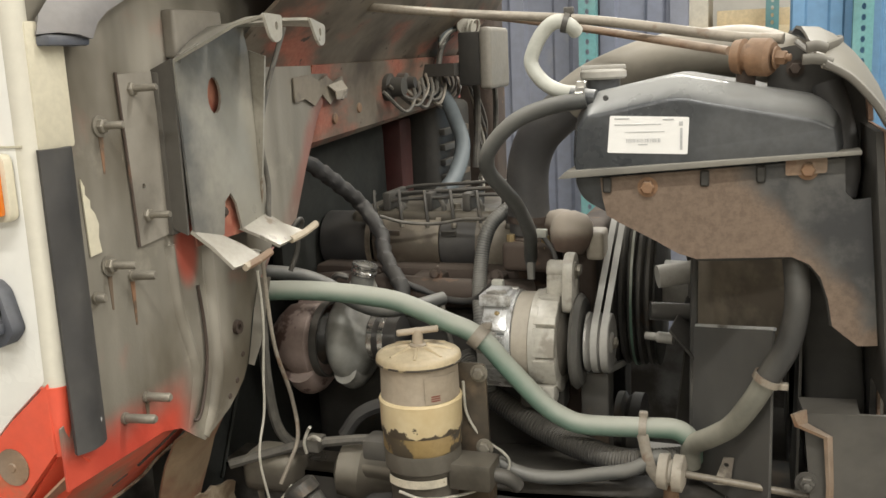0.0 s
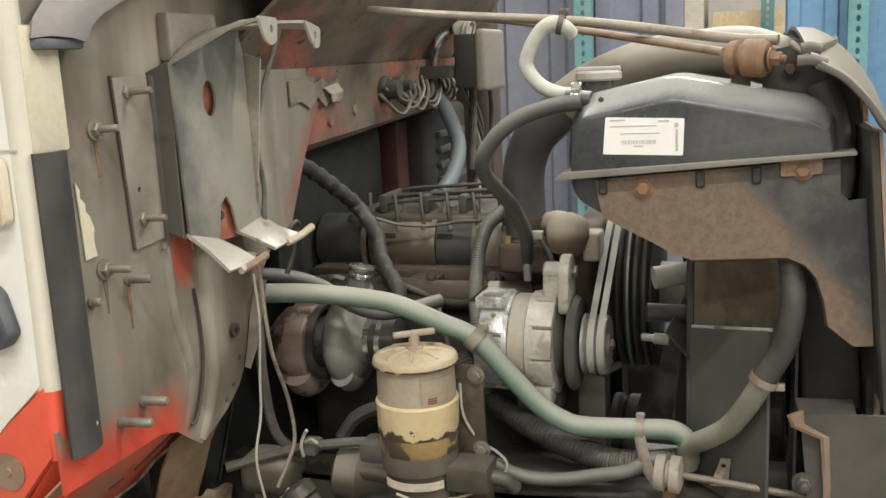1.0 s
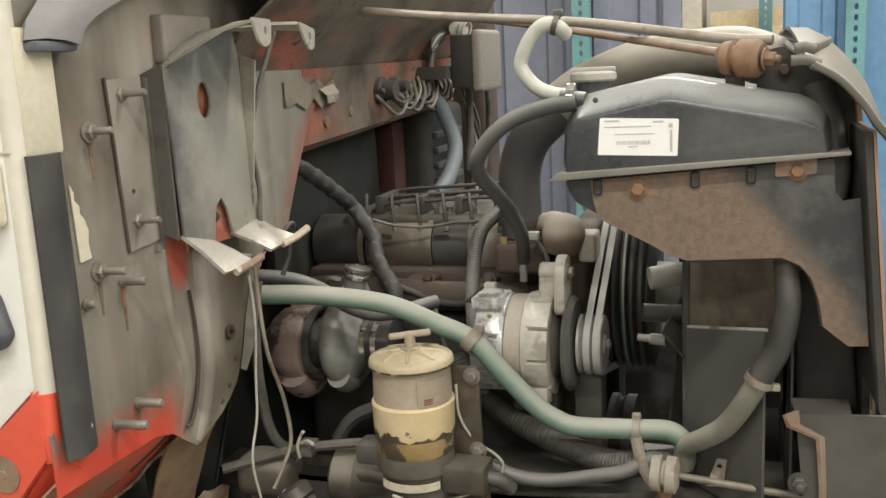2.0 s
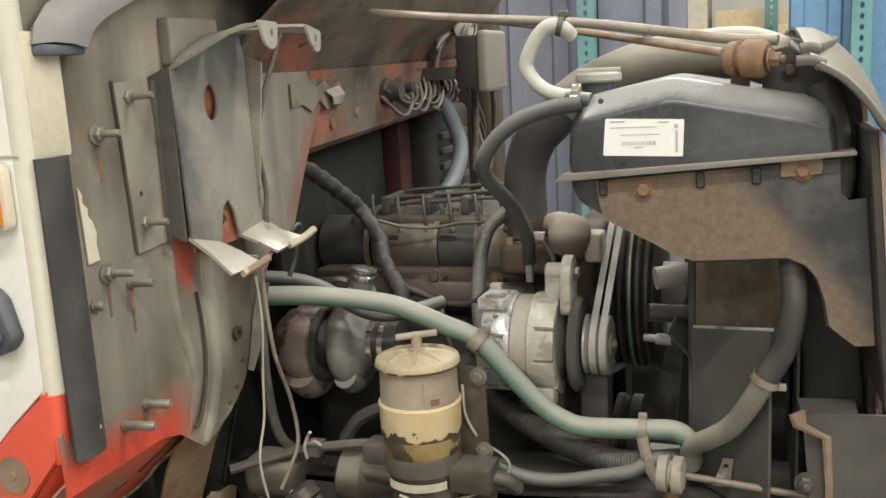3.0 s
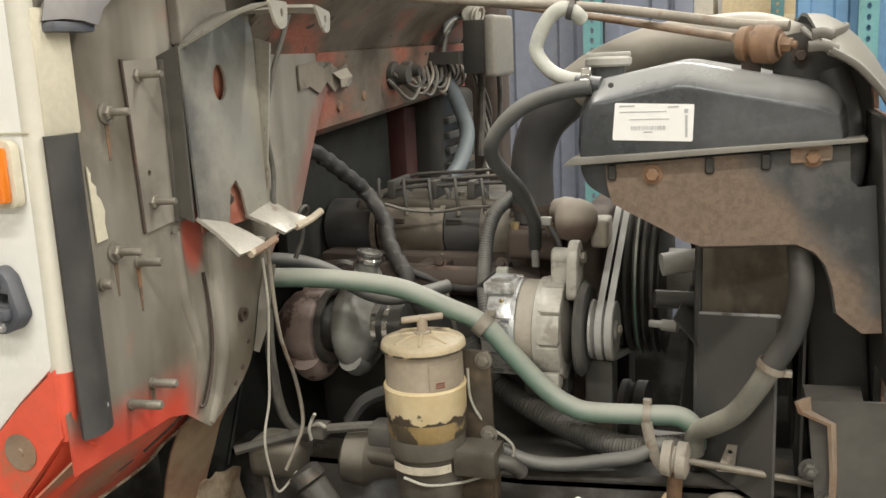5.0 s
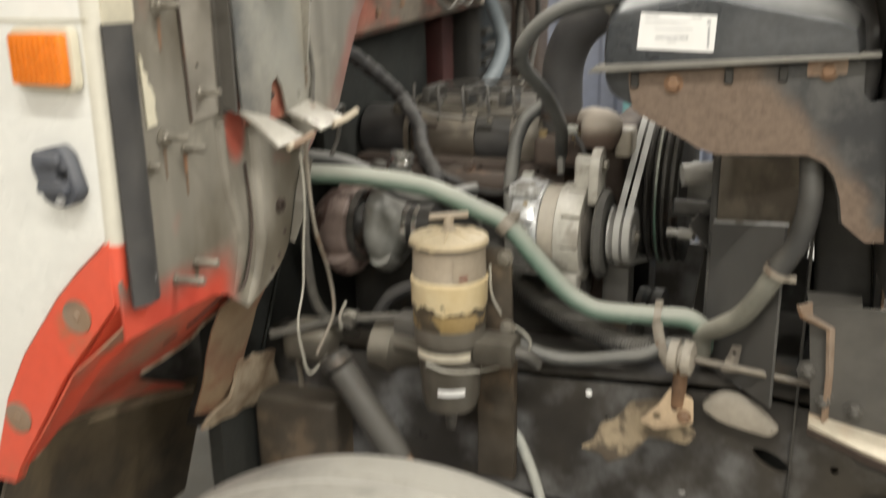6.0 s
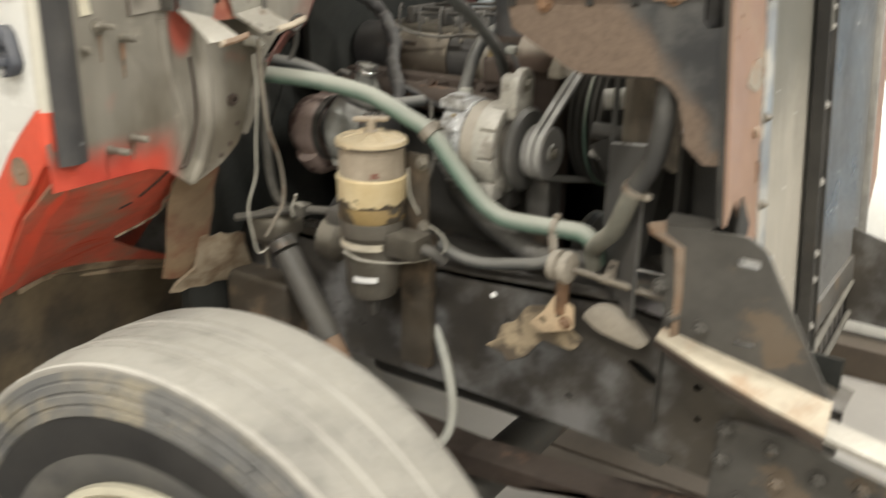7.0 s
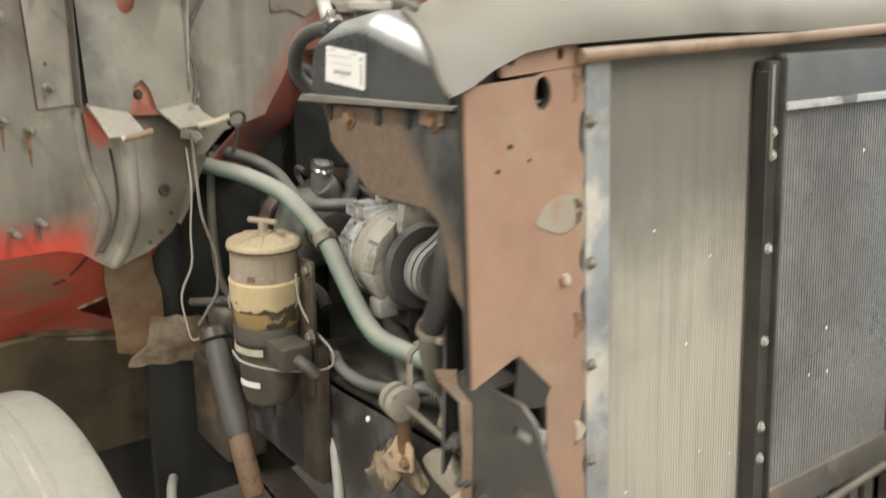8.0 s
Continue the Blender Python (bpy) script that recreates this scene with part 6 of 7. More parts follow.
part("tube", tube([(-0.232, 1.338, 1.583), (-0.262, 1.345, 1.585), (-0.292, 1.355, 1.598), (-0.312, 1.36, 1.624), (-0.307, 1.36, 1.648), (-0.292, 1.36, 1.672), (-0.275, 1.36, 1.683), (-0.258, 1.365, 1.678), (-0.25, 1.38, 1.668)], 0.0105, 16, 8), "hose_pale", h)
part("tube_clamp", ring_clamp((-0.262, 1.363, 1.681), (1, 0.1, -0.3), 0.0122, 0.008), "grime", h)


# ---- support rods ----
hose("support_rod", [(-0.76, 1.93, 1.752), (-0.40, 1.69, 1.70), (-0.041, 1.38, 1.632)], 0.0062, "rust_tube", "rusty thin steel support rod", "rod", seg=12)
hose("support_rod", [(-0.76, 1.66, 1.748), (-0.50, 1.59, 1.715), (-0.255, 1.50, 1.688), (-0.043, 1.45, 1.652), (0.03, 1.43, 1.645)], 0.0078, "clamp", "thick dusty tan support tube", "rod", seg=14)
rb = thing("rod_bushing", (0.0, 1.34, 1.60), "rusty rod bushing with a bolt on a dark bracket", "bushing")
part("bushing", lathe((-0.035, 1.36, 1.624), (0.9, -0.35, -0.05), [(0, 0.012), (0.004, 0.022), (0.016, 0.024), (0.018, 0.018), (0.024, 0.018), (0.026, 0.025), (0.050, 0.025), (0.056, 0.020)], 28), "rust", rb, "rusty brown bushing")
part("bolt", hexbolt((0.020, 1.336, 1.621), (0.9, -0.35, -0.05), 0.010, 0.012, True, 0.008), "rust", rb)
part("yoke", box(-0.03, -0.005, 1.35, 1.38, 1.57, 1.635, 0.005), "rust_dark", rb)


# ---- surge tank on the radiator ----
def surge_tank():
    t = thing("surge_tank", (-0.07, 1.38, 1.47), "black plastic coolant surge tank with a white parts label", "tank")
    o = rounded([(-0.250, 1.476), (-0.246, 1.545), (-0.222, 1.583), (-0.105, 1.606), (0.075, 1.570), (0.100, 1.550), (0.110, 1.498)], 0.016, 5)
    own = bmesh.new()
    rings = []
    for yy, inset in ((1.298, 0.036), (1.2985, 0.033), (1.3005, 0.029), (1.314, 0.0165), (1.330, 0.0045), (1.336, 0.0012), (1.343, 0.0), (1.485, 0.0), (1.495, 0.006)):
        ring = []
        for k, q in enumerate(o):
            d = Vector(o[(k + 1) % len(o)]) - Vector(o[k - 1])
            n = Vector((d.y, -d.x)).normalized()
            n = n if (Vector(q) - Vector((-0.06, 1.53))).dot(n) > 0 else -n
            ring.append(own.verts.new((q[0] - n.x * inset * 0.35, yy, q[1] - max(0.0, n.y) * inset)))
        rings.append(ring)
    for p, q in zip(rings, rings[1:]):
        for k in range(len(o)):
            own.faces.new((p[k], p[(k + 1) % len(o)], q[(k + 1) % len(o)], q[k]))
    own.faces.new(rings[0])
    own.faces.new(rings[-1][::-1])
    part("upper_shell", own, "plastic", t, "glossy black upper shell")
    lip = [(-0.262, 1.468), (0.124, 1.498), (0.124, 1.503), (-0.25, 1.479)]
    part("flange", plate(lip, "y", 1.286, 0.21, bev=0.0015), "dust_flange", t, "pale dusty joint flange")
    low = rounded([(-0.248, 1.470), (-0.235, 1.435), (-0.18, 1.405), (0.05, 1.41), (0.108, 1.494)], 0.015, 4)
    part("lower_shell", plate(low, "y", 1.318, 0.16, bev=0.008), "plastic", t)
    part("filler_neck", lathe((-0.213, 1.385, 1.575), (0, 0, 1), [(0, 0.024), (0.026, 0.024)], 28), "plastic", t)
    cap = part("filler_cap", lathe((-0.213, 1.385, 1.600), (0, 0, 1), [(0, 0.030), (0.003, 0.033), (0.011, 0.033), (0.014, 0.029), (0.0145, 0.0)], 32), "cast_alu", t, "dusty grey filler cap")
    part("cap_grip", box(-0.245, -0.181, 1.379, 1.391, 1.613, 1.620, 0.003), "cast_alu", cap)
    part("hose_barb", cyl((-0.215, 1.33, 1.575), (-0.25, 1.333, 1.580), 0.0125, 18), "plastic", t)
    part("hose_clamp", ring_clamp((-0.236, 1.331, 1.578), (1, 0, -0.05), 0.0128, 0.012), "chrome", t, "bright worm clamp")
    part("moulded_pip", lathe((-0.196, 1.299, 1.577), (0, -1, 0), [(0, 0.004), (0.002, 0.003)], 10), "rubber", t)
    # sticker with bars of print and a barcode block
    label = part("parts_label", plate(rounded([(-0.194, 1.503), (-0.088, 1.500), (-0.086, 1.549), (-0.190, 1.553)], 0.002, 2), "y", 1.2966, 0.0014), "paper", t, "white printed parts label")
    rows = [(-0.184, -0.164, 1.5485, 0.0016), (-0.120, -0.106, 1.5465, 0.0016), (-0.184, -0.122, 1.5405, 0.0010), (-0.170, -0.118, 1.5305, 0.0008), (-0.152, -0.14, 1.5135, 0.001)]
    for x0, x1, z, hh in rows:
        part("print_bar", box(x0, x1, 1.2958, 1.2965, z - hh / 2, z + hh / 2), "ink", label)
    for k in range(22):
        x = -0.168 + k * 0.0021
        w = 0.0005 + 0.0007 * rng.random()
        part("code_bar", box(x, x + w, 1.2958, 1.2965, 1.5165, 1.5215), "ink", label)
    part("maker_mark", box(-0.099, -0.094, 1.2958, 1.2965, 1.538, 1.5435), "ink", label)
    part("maker_mark", box(-0.0975, -0.0945, 1.2958, 1.2965, 1.506, 1.535), "ink", label)


surge_tank()


def support_plate():
    p = thing("radiator_support_plate", (0.0, 1.31, 1.25), "dark steel plate with worn brown paint and an arch", "plate")
    o = [(-0.206, 1.467), (-0.203, 1.44), (-0.197, 1.415), (-0.18, 1.405), (-0.13, 1.380), (-0.10, 1.363), (-0.076, 1.356), (0.045, 1.362), (0.068, 1.352), (0.082, 1.335), (0.092, 1.305), (0.098, 1.270), (0.112, 1.258), (0.130, 1.244), (0.154, 1.246), (0.138, 1.441), (0.118, 1.438), (0.108, 1.448), (0.106, 1.492)]
    part("sheet", plate(o, "y", 1.306, 0.005), "plate", p)
    for x, z in ((-0.141, 1.455), (0.062, 1.478)):
        part("bolt", hexbolt((x, 1.3055, z), (0, -1, 0), 0.0095, 0.008), "rust", p, "rusty hexagon bolt")
    part("bolt_tab", plate(rounded([(0.035, 1.470), (0.085, 1.474), (0.085, 1.494), (0.035, 1.491)], 0.004), "y", 1.301, 0.005), "rust_tube", p, "rusty tab")
    for x, z in ((-0.196, 1.459), (-0.066, 1.468), (0.005, 1.473)):
        part("slot_clip", box(x - 0.006, x + 0.006, 1.301, 1.306, z - 0.012, z + 0.010, 0.002, 1), "black_iron", p)
    part("arch_lip", tube([(-0.076, 1.312, 1.356), (-0.02, 1.312, 1.358), (0.045, 1.312, 1.362), (0.068, 1.312, 1.352), (0.082, 1.312, 1.335), (0.092, 1.312, 1.305), (0.098, 1.312, 1.270)], 0.004, 8, 6), "black_iron", p)


support_plate()


# ---- radiator, raked back a little at the top ----
RAKE = 0.081


def rx(z, off=0.0):
    return 0.166 - RAKE * (z - 1.2) + off


def raked(bm):
    """Leans what was built on the plane x = 0.166 back with the radiator."""
    for v in bm.verts:
        v.co.x -= RAKE * (v.co.z - 1.2)
    return bm


X0 = 0.166


def lipped(bm):
    """Bends the free near edge of a flange a little forward."""
    for v in bm.verts:
        if v.co.y < 1.33:
            k = (1.33 - v.co.y) / 0.041
            v.co.x += 0.012 * k
            v.co.y -= 0.009 * k
    return bm


def radiator():
    r = thing("radiator", (X0, 1.84, 0.70), "dusty truck radiator with rust-primed side flanges and fine upright fins", "radiator")
    part("core", raked(box(X0 - 0.09, X0 - 0.018, 1.515, 2.37, 0.74, 1.575)), "fin", r)
    fins = bmesh.new()
    y = 1.55
    while y < 1.845:
        fins = box(X0 - 0.018, X0 - 0.0172, y, y + 0.0045, 0.76, 1.555, bm=fins)
        y += 0.0064
    part("fin_pack", raked(fins), "fin", r, "fine upright cooling fins")["kind"] = "stuff"
    # scalloped rust-primed flange with holes
    edge = []
    for k in range(84):
        z = 0.762 + k * 0.0095
        bite = abs(math.sin(math.pi * (z - 0.795) / 0.078)) ** 0.55
        edge.append((1.490 - 0.018 * bite * (0.75 + 0.25 * math.sin(31 * z)) + 0.0015 * math.sin(130 * z), z))
    o = [(1.415, 0.76), (1.412, 1.12), (1.36, 1.185), (1.29, 1.165), (1.29, 1.528), (1.40, 1.534), (1.478, 1.566)] + edge[::-1]
    holes = [circle(1.412, 1.513, 0.014, 0.021, 14), circle(1.358, 1.452, 0.0042, n=8), circle(1.338, 1.424, 0.0036, n=8), circle(1.388, 1.433, 0.003, n=8), circle(1.402, 1.36, 0.0032, n=8)]
    fl = part("side_flange", lipped(raked(plate(o, "x", X0 - 0.004, 0.004, holes))), "copper_plate", r, "rust-primed side flange with a scalloped edge")
    part("flange_back", lipped(raked(plate([(1.289, 1.166), (1.289, 1.527), (1.40, 1.533), (1.475, 1.56), (1.475, 0.765), (1.416, 0.765), (1.413, 1.121), (1.36, 1.186)], "x", X0 - 0.014, 0.0085, holes))), "black_iron", r, "black back of the flange")
    part("rubbed_patch", raked(plate(rounded([(1.39, 1.352), (1.425, 1.385), (1.475, 1.382), (1.478, 1.345), (1.44, 1.332)], 0.014, 4), "x", X0 + 0.0005, 0.0012)), "rubbed", fl, "pale rubbed patch")
    part("plug", raked(lathe((X0 + 0.001, 1.445, 1.272), (1, 0, 0), [(0, 0.009), (0.004, 0.008), (0.005, 0.003)], 14)), "flaking", fl, "cream plastic plug")
    part("side_strip", raked(box(X0 - 0.02, X0 + 0.004, 1.482, 1.526, 0.74, 1.56, 0.003)), "strip_blue", r, "grey-blue side strip")
    for z in (1.474, 1.288, 1.147, 1.008, 0.87):
        part("strip_bolt", raked(hexbolt((X0 + 0.004, 1.488, z), (1, 0, 0), 0.006, 0.005, True, 0.006)), "stud", r)
    for k, z in enumerate((1.52, 1.36, 1.208, 1.055)):
        part("rust_crust", raked(plate(rounded([(1.462, z - 0.022), (1.474, z - 0.014), (1.484, z), (1.474, z + 0.013), (1.460, z + 0.018), (1.466, z)], 0.006, 3), "x", X0 + 0.0003, 0.0014)), "flaking" if k % 2 else "rust", fl)
    # top angle with slots
    top = part("top_angle", raked(plate(rounded([(1.345, 1.535), (1.345, 1.585), (1.47, 1.592), (1.47, 1.545)], 0.004), "x", X0 - 0.004, 0.006, [circle(1.36, 1.556, 0.006, 0.008, 10), circle(1.44, 1.560, 0.006, 0.008, 10)])), "copper_plate", r)
    part("front_tube", raked(tube([(X0 + 0.010, 1.475, 1.556), (X0 + 0.012, 1.50, 1.559), (X0 + 0.012, 1.9, 1.568), (X0 + 0.012, 2.40, 1.584)], 0.0095, 14, 6)), "rust_tube", r, "rusty tube along the top edge")
    # dividing post with its bolts
    part("post", raked(box(X0 - 0.012, X0 + 0.014, 1.853, 1.880, 0.72, 1.535, 0.004)), "black_iron", r, "black dividing post")
    part("post_edge", raked(box(X0 - 0.01, X0 + 0.016, 1.849, 1.853, 0.72, 1.52, 0.001, 1)), "black_iron", r)
    part("post_strip", raked(box(X0 + 0.014, X0 + 0.018, 1.855, 1.862, 1.39, 1.53, 0.001, 1)), "fin", r)
    for z in (1.43, 1.395, 1.25, 1.10, 0.955, 0.90, 0.80):
        part("post_bolt", raked(hexbolt((X0 + 0.014, 1.864, z), (1, 0, 0), 0.006, 0.005)), "cast_alu", r)
    # the far flange
    part("side_flange", raked(plate([(2.385, 0.76), (2.59, 0.95), (2.59, 1.53), (2.385, 1.56)], "x", X0 - 0.006, 0.006, [circle(2.46, 1.51, 0.014, 0.021, 12), circle(2.50, 1.43, 0.004, n=8)])), "copper_plate", r, "rust-primed side flange")
    part("side_tank", raked(box(X0 - 0.10, X0 - 0.016, 1.445, 1.514, 0.74, 1.55, 0.010, 3)), "black_iron", r, "black side tank")
    rf = random.Random(31)
    for k in range(14):
        y, z = (1.58 + 0.25 * rf.random(), 0.85 + 0.6 * rf.random()) if k < 6 else (1.92 + 0.38 * rf.random(), 0.9 + 0.5 * rf.random())
        part("paint_fleck", raked(lathe((X0 - 0.0172 if k < 6 else X0 + 0.0112, y, z), (1, 0, 0), [(0, 0.002 + 0.0015 * rf.random()), (0.0008, 0.001)], 7)), "paper", r)
    part("bottom_tank", raked(box(X0 - 0.10, X0 - 0.01, 1.50, 2.38, 0.70, 0.745, 0.008)), "grime", r)
    part("top_tank", box(0.03, 0.135, 1.42, 2.40, 1.56, 1.615, 0.018, 3), "black_iron", r)


radiator()


def condenser():
    c = thing("condenser", (X0 + 0.02, 2.11, 0.72), "dark finned condenser in a black frame on the radiator front", "condenser")
    x = X0 + 0.004
    part("core", raked(box(x - 0.008, x + 0.006, 1.885, 2.335, 0.80, 1.49)), "fin_dark", c)
    fins = bmesh.new()
    y = 1.89
    while y < 2.33:
        fins = box(x + 0.006, x + 0.0072, y, y + 0.0048, 0.81, 1.475, bm=fins)
        y += 0.0078
    part("fin_pack", raked(fins), "fin_dark", c, "dull grey upright fins")["kind"] = "stuff"
    part("header_top", raked(box(x - 0.01, x + 0.016, 1.885, 2.345, 1.462, 1.545, 0.006)), "header_grey", c, "pale dusty top header")
    part("header_lip", raked(box(x + 0.014, x + 0.022, 1.885, 2.345, 1.462, 1.474, 0.002)), "alu", c)
    part("header_bottom", raked(box(x - 0.01, x + 0.016, 1.885, 2.345, 0.775, 0.835, 0.006)), "grime", c)
    part("frame_side", raked(box(x - 0.01, x + 0.022, 2.338, 2.352, 0.74, 1.55, 0.002)), "cast_alu", c)
    part("frame_side", raked(box(x - 0.008, x + 0.018, 1.880, 1.886, 0.74, 1.54, 0.002)), "black_iron", c)
    part("frame_gap", raked(box(x - 0.012, x + 0.0, 2.352, 2.375, 0.74, 1.55)), "black_iron", c)
    part("lower_rail", raked(tube([(x + 0.01, 1.86, 0.73), (x + 0.012, 2.1, 0.755), (x + 0.012, 2.36, 0.775)], 0.008, 10, 5)), "shell", c, "pale lower rail")
    part("lower_rail", raked(tube([(x + 0.01, 1.90, 0.655), (x + 0.012, 2.1, 0.675), (x + 0.012, 2.36, 0.70)], 0.007, 10, 5)), "shell", c, "pale lower rail")
    for k in range(9):
        y = 1.91 + 0.05 * k
        part("lower_slat", raked(box(x - 0.004, x + 0.004, y, y + 0.028, 0.66 + 0.002 * k, 0.765)), "grime", c)


condenser()


def top_shield():
    """The dusty curved shield over the radiator's top, drooping at its open end."""
    s = thing("radiator_top_shield", (0.12, 1.85, 1.58), "pale dust-covered curved shield over the radiator top", "shield")
    far = [(0.052, 1.660), (0.075, 1.656), (0.095, 1.646), (0.115, 1.630), (0.133, 1.611), (0.148, 1.588), (0.153, 1.572)]
    near = [(0.074, 1.614), (0.090, 1.606), (0.105, 1.594), (0.120, 1.579), (0.133, 1.563), (0.147, 1.541), (0.163, 1.523)]
    rows = []
    for y, share in ((1.249, 1.0), (1.262, 0.95), (1.285, 0.80), (1.32, 0.45), (1.37, 0.12), (1.43, 0.0), (1.7, 0.0), (2.0, 0.0), (2.3, 0.0), (2.5, 0.0)):
        lift = 0.006 if y > 1.6 else 0.0
        rows.append([(a[0] + (b[0] - a[0]) * share, y, a[1] + (b[1] - a[1]) * share + lift + 0.003 * math.sin(9 * y + k)) for k, (a, b) in enumerate(zip(far, near))])
    part("sheet", sheet(rows, 0.005), "shell", s)
    part("torn_edge", tube([(0.076, 1.249, 1.612), (0.105, 1.247, 1.594), (0.133, 1.248, 1.563), (0.148, 1.247, 1.540), (0.163, 1.249, 1.522)], 0.005, 8, 6, flat=0.6), "shell", s, "frayed pale end")
    for x, z, n, tilt in ((0.084, 1.612, 0.034, 0.010), (0.078, 1.630, 0.024, 0.006)):
        part("torn_tab", tube([(x, 1.262, z), (x - 0.5 * n, 1.256, z + 0.6 * tilt), (x - n, 1.252, z + tilt - 0.004)], 0.0065, 8, 5, flat=0.35), "shell", s, "torn pale tab")
    part("fold", tube([(0.080, 1.30, 1.632), (0.098, 1.36, 1.638), (0.106, 1.50, 1.641), (0.108, 1.9, 1.642), (0.108, 2.4, 1.642)], 0.006, 8, 8, flat=0.5), "shell", s, "shallow crease along the shield")
    part("end_bracket", plate([(0.01, 1.46), (0.01, 1.63), (0.07, 1.64), (0.11, 1.61), (0.135, 1.57), (0.14, 1.45)], "y", 1.375, 0.006), "black_iron", s, "black end bracket")
    part("hook", tube([(0.045, 1.355, 1.640), (0.06, 1.345, 1.628), (0.075, 1.335, 1.622), (0.08, 1.33, 1.632)], 0.004, 8, 6), "cast_alu", s)
    for x, z in ((0.045, 1.605), (0.10, 1.56)):
        part("bolt", hexbolt((x, 1.374, z), (0, -1, 0), 0.008, 0.008), "rust_dark", s)
    part("black_hose", tube([(0.085, 1.36, 1.585), (0.100, 1.35, 1.53), (0.108, 1.34, 1.48), (0.105, 1.34, 1.44)], 0.020, 14, 8), "rubber", s)


top_shield()


def fan_shroud():
    f = thing("fan_shroud", (0.0, 1.84, 0.80), "dark grey dusty fan shroud behind the radiator", "shroud")
    part("side_panel", sheet([[(-0.088, 1.49, 1.208), (-0.03, 1.42, 1.228), (0.028, 1.354, 1.247)], [(-0.088, 1.49, 1.08), (-0.03, 1.42, 1.08), (0.028, 1.354, 1.08)], [(-0.088, 1.49, 0.955), (-0.03, 1.42, 0.958), (0.028, 1.354, 0.955)]], 0.005), "shroud", f, "dark side panel with a bright top edge")
    part("panel_edge", tube([(-0.088, 1.487, 1.210), (-0.03, 1.417, 1.230), (0.028, 1.351, 1.249)], 0.0028, 8, 5), "alu", f, "thin bright edge")
    part("upper_panel", sheet([[(-0.09, 1.54, 1.36), (-0.02, 1.47, 1.38), (0.06, 1.40, 1.40)], [(-0.09, 1.54, 1.20), (-0.02, 1.47, 1.20), (0.06, 1.40, 1.20)]], 0.005), "engine_brown", f, "brown dusty upper panel")
    part("ring_edge", tube([(-0.092, 1.50, 1.37), (-0.092, 1.495, 1.2), (-0.092, 1.495, 0.8)], 0.006, 8, 5), "rubber_dusty", f)
    part("far_panel", sheet([[(-0.09, 2.20, 1.45), (0.06, 2.34, 1.50)], [(-0.09, 2.20, 0.80), (0.06, 2.34, 0.78)]], 0.005), "black_iron", f)
    part("top_panel", sheet([[(-0.09, 1.54, 1.40), (-0.09, 2.20, 1.45)], [(0.07, 1.42, 1.53), (0.07, 2.34, 1.53)]], 0.005), "black_iron", f)
    part("back_panel", plate([(1.40, 0.75), (2.34, 0.75), (2.34, 1.53), (1.40, 1.53)], "x", 0.062, 0.004, [circle(1.85, 1.15, 0.28, n=32)]), "black_iron", f)


fan_shroud()


# ---- frame rail, brackets and front plate ----
def frame_rail():
    r = thing("frame_rail", (-0.4, 1.45, 0.70), "dark scuffed steel truck frame rail with holes", "frame rail")
    o = [(-1.6, 0.70), (-0.3, 0.695), (0.0, 0.683), (0.36, 0.668), (0.36, 0.86), (0.16, 0.905), (0.09, 0.94), (-0.02, 0.952), (-0.36, 0.930), (-1.6, 0.925)]
    holes = [circle(0.034, 0.832, 0.034, 0.013, 14, -0.5), circle(-0.064, 0.903, 0.010, 0.009, 10), circle(-0.105, 0.742, 0.007, n=10), circle(0.131, 0.833, 0.007, n=10), circle(0.137, 0.775, 0.006, n=10), circle(-0.24, 0.86, 0.004, n=8)]
    part("web", plate(o, "y", 1.412, 0.009, holes), "rail", r)
    part("top_flange", sheet([[(x, 1.412, z), (x, 1.50, z)] for x, z in ((-1.6, 0.925), (-0.36, 0.930), (-0.02, 0.952), (0.09, 0.94), (0.36, 0.86))], 0.009), "rail", r)
    part("bottom_flange", sheet([[(x, 1.412, z), (x, 1.50, z)] for x, z in ((-1.6, 0.70), (-0.3, 0.695), (0.0, 0.683), (0.36, 0.668))], 0.009), "rail", r)
    part("bottom_tab", plate([(0.03, 0.69), (0.10, 0.688), (0.085, 0.665), (0.045, 0.666)], "y", 1.405, 0.006), "black_iron", r)
    # white dot that paints a small highlight on the rail
    part("highlight_spot", lathe((-0.272, 1.411, 0.905), (0, -1, 0.4), [(0, 0.006), (0.0015, 0.005)], 10), "paper", r, "small white spot painted as a highlight")
    # the shoulder's tan holds light from above besides its dust
    part("shoulder", plate(rounded([(-0.085, 0.918), (-0.062, 0.945), (-0.030, 0.952), (0.012, 0.930), (0.045, 0.898), (0.03, 0.882), (-0.01, 0.888), (-0.05, 0.896)], 0.014, 4), "y", 1.388, 0.026, bev=0.011), "cast_tan", r, "smooth dusty shoulder of the rail, painted pale as if lit")
    part("splash_pan", sheet([[(-0.60, 1.50, 0.925), (-0.02, 1.50, 0.945), (0.06, 1.50, 0.94)], [(-0.60, 1.66, 0.90), (-0.02, 1.66, 0.92), (0.06, 1.66, 0.92)]], 0.004), "grime", r, "dusty dark splash pan")
    # added black sheet; stands for the shade inside the rail's holes
    part("hole_backing", box(-0.5, 0.34, 1.475, 1.48, 0.71, 0.92), "void_black", r, "black sheet added inside the rail as shade behind its holes")
    part("crossmember", box(-0.02, 0.10, 1.50, 2.25, 0.70, 0.80, 0.01), "black_iron", r)


frame_rail()


def rail_far():
    single("frame_rail", plate([(-1.6, 0.70), (0.36, 0.67), (0.36, 0.86), (0.0, 0.95), (-1.6, 0.925)], "y", 2.26, 0.009), "rail", (-0.4, 2.26, 0.70), "dark steel truck frame rail on the far side", "frame rail")


rail_far()


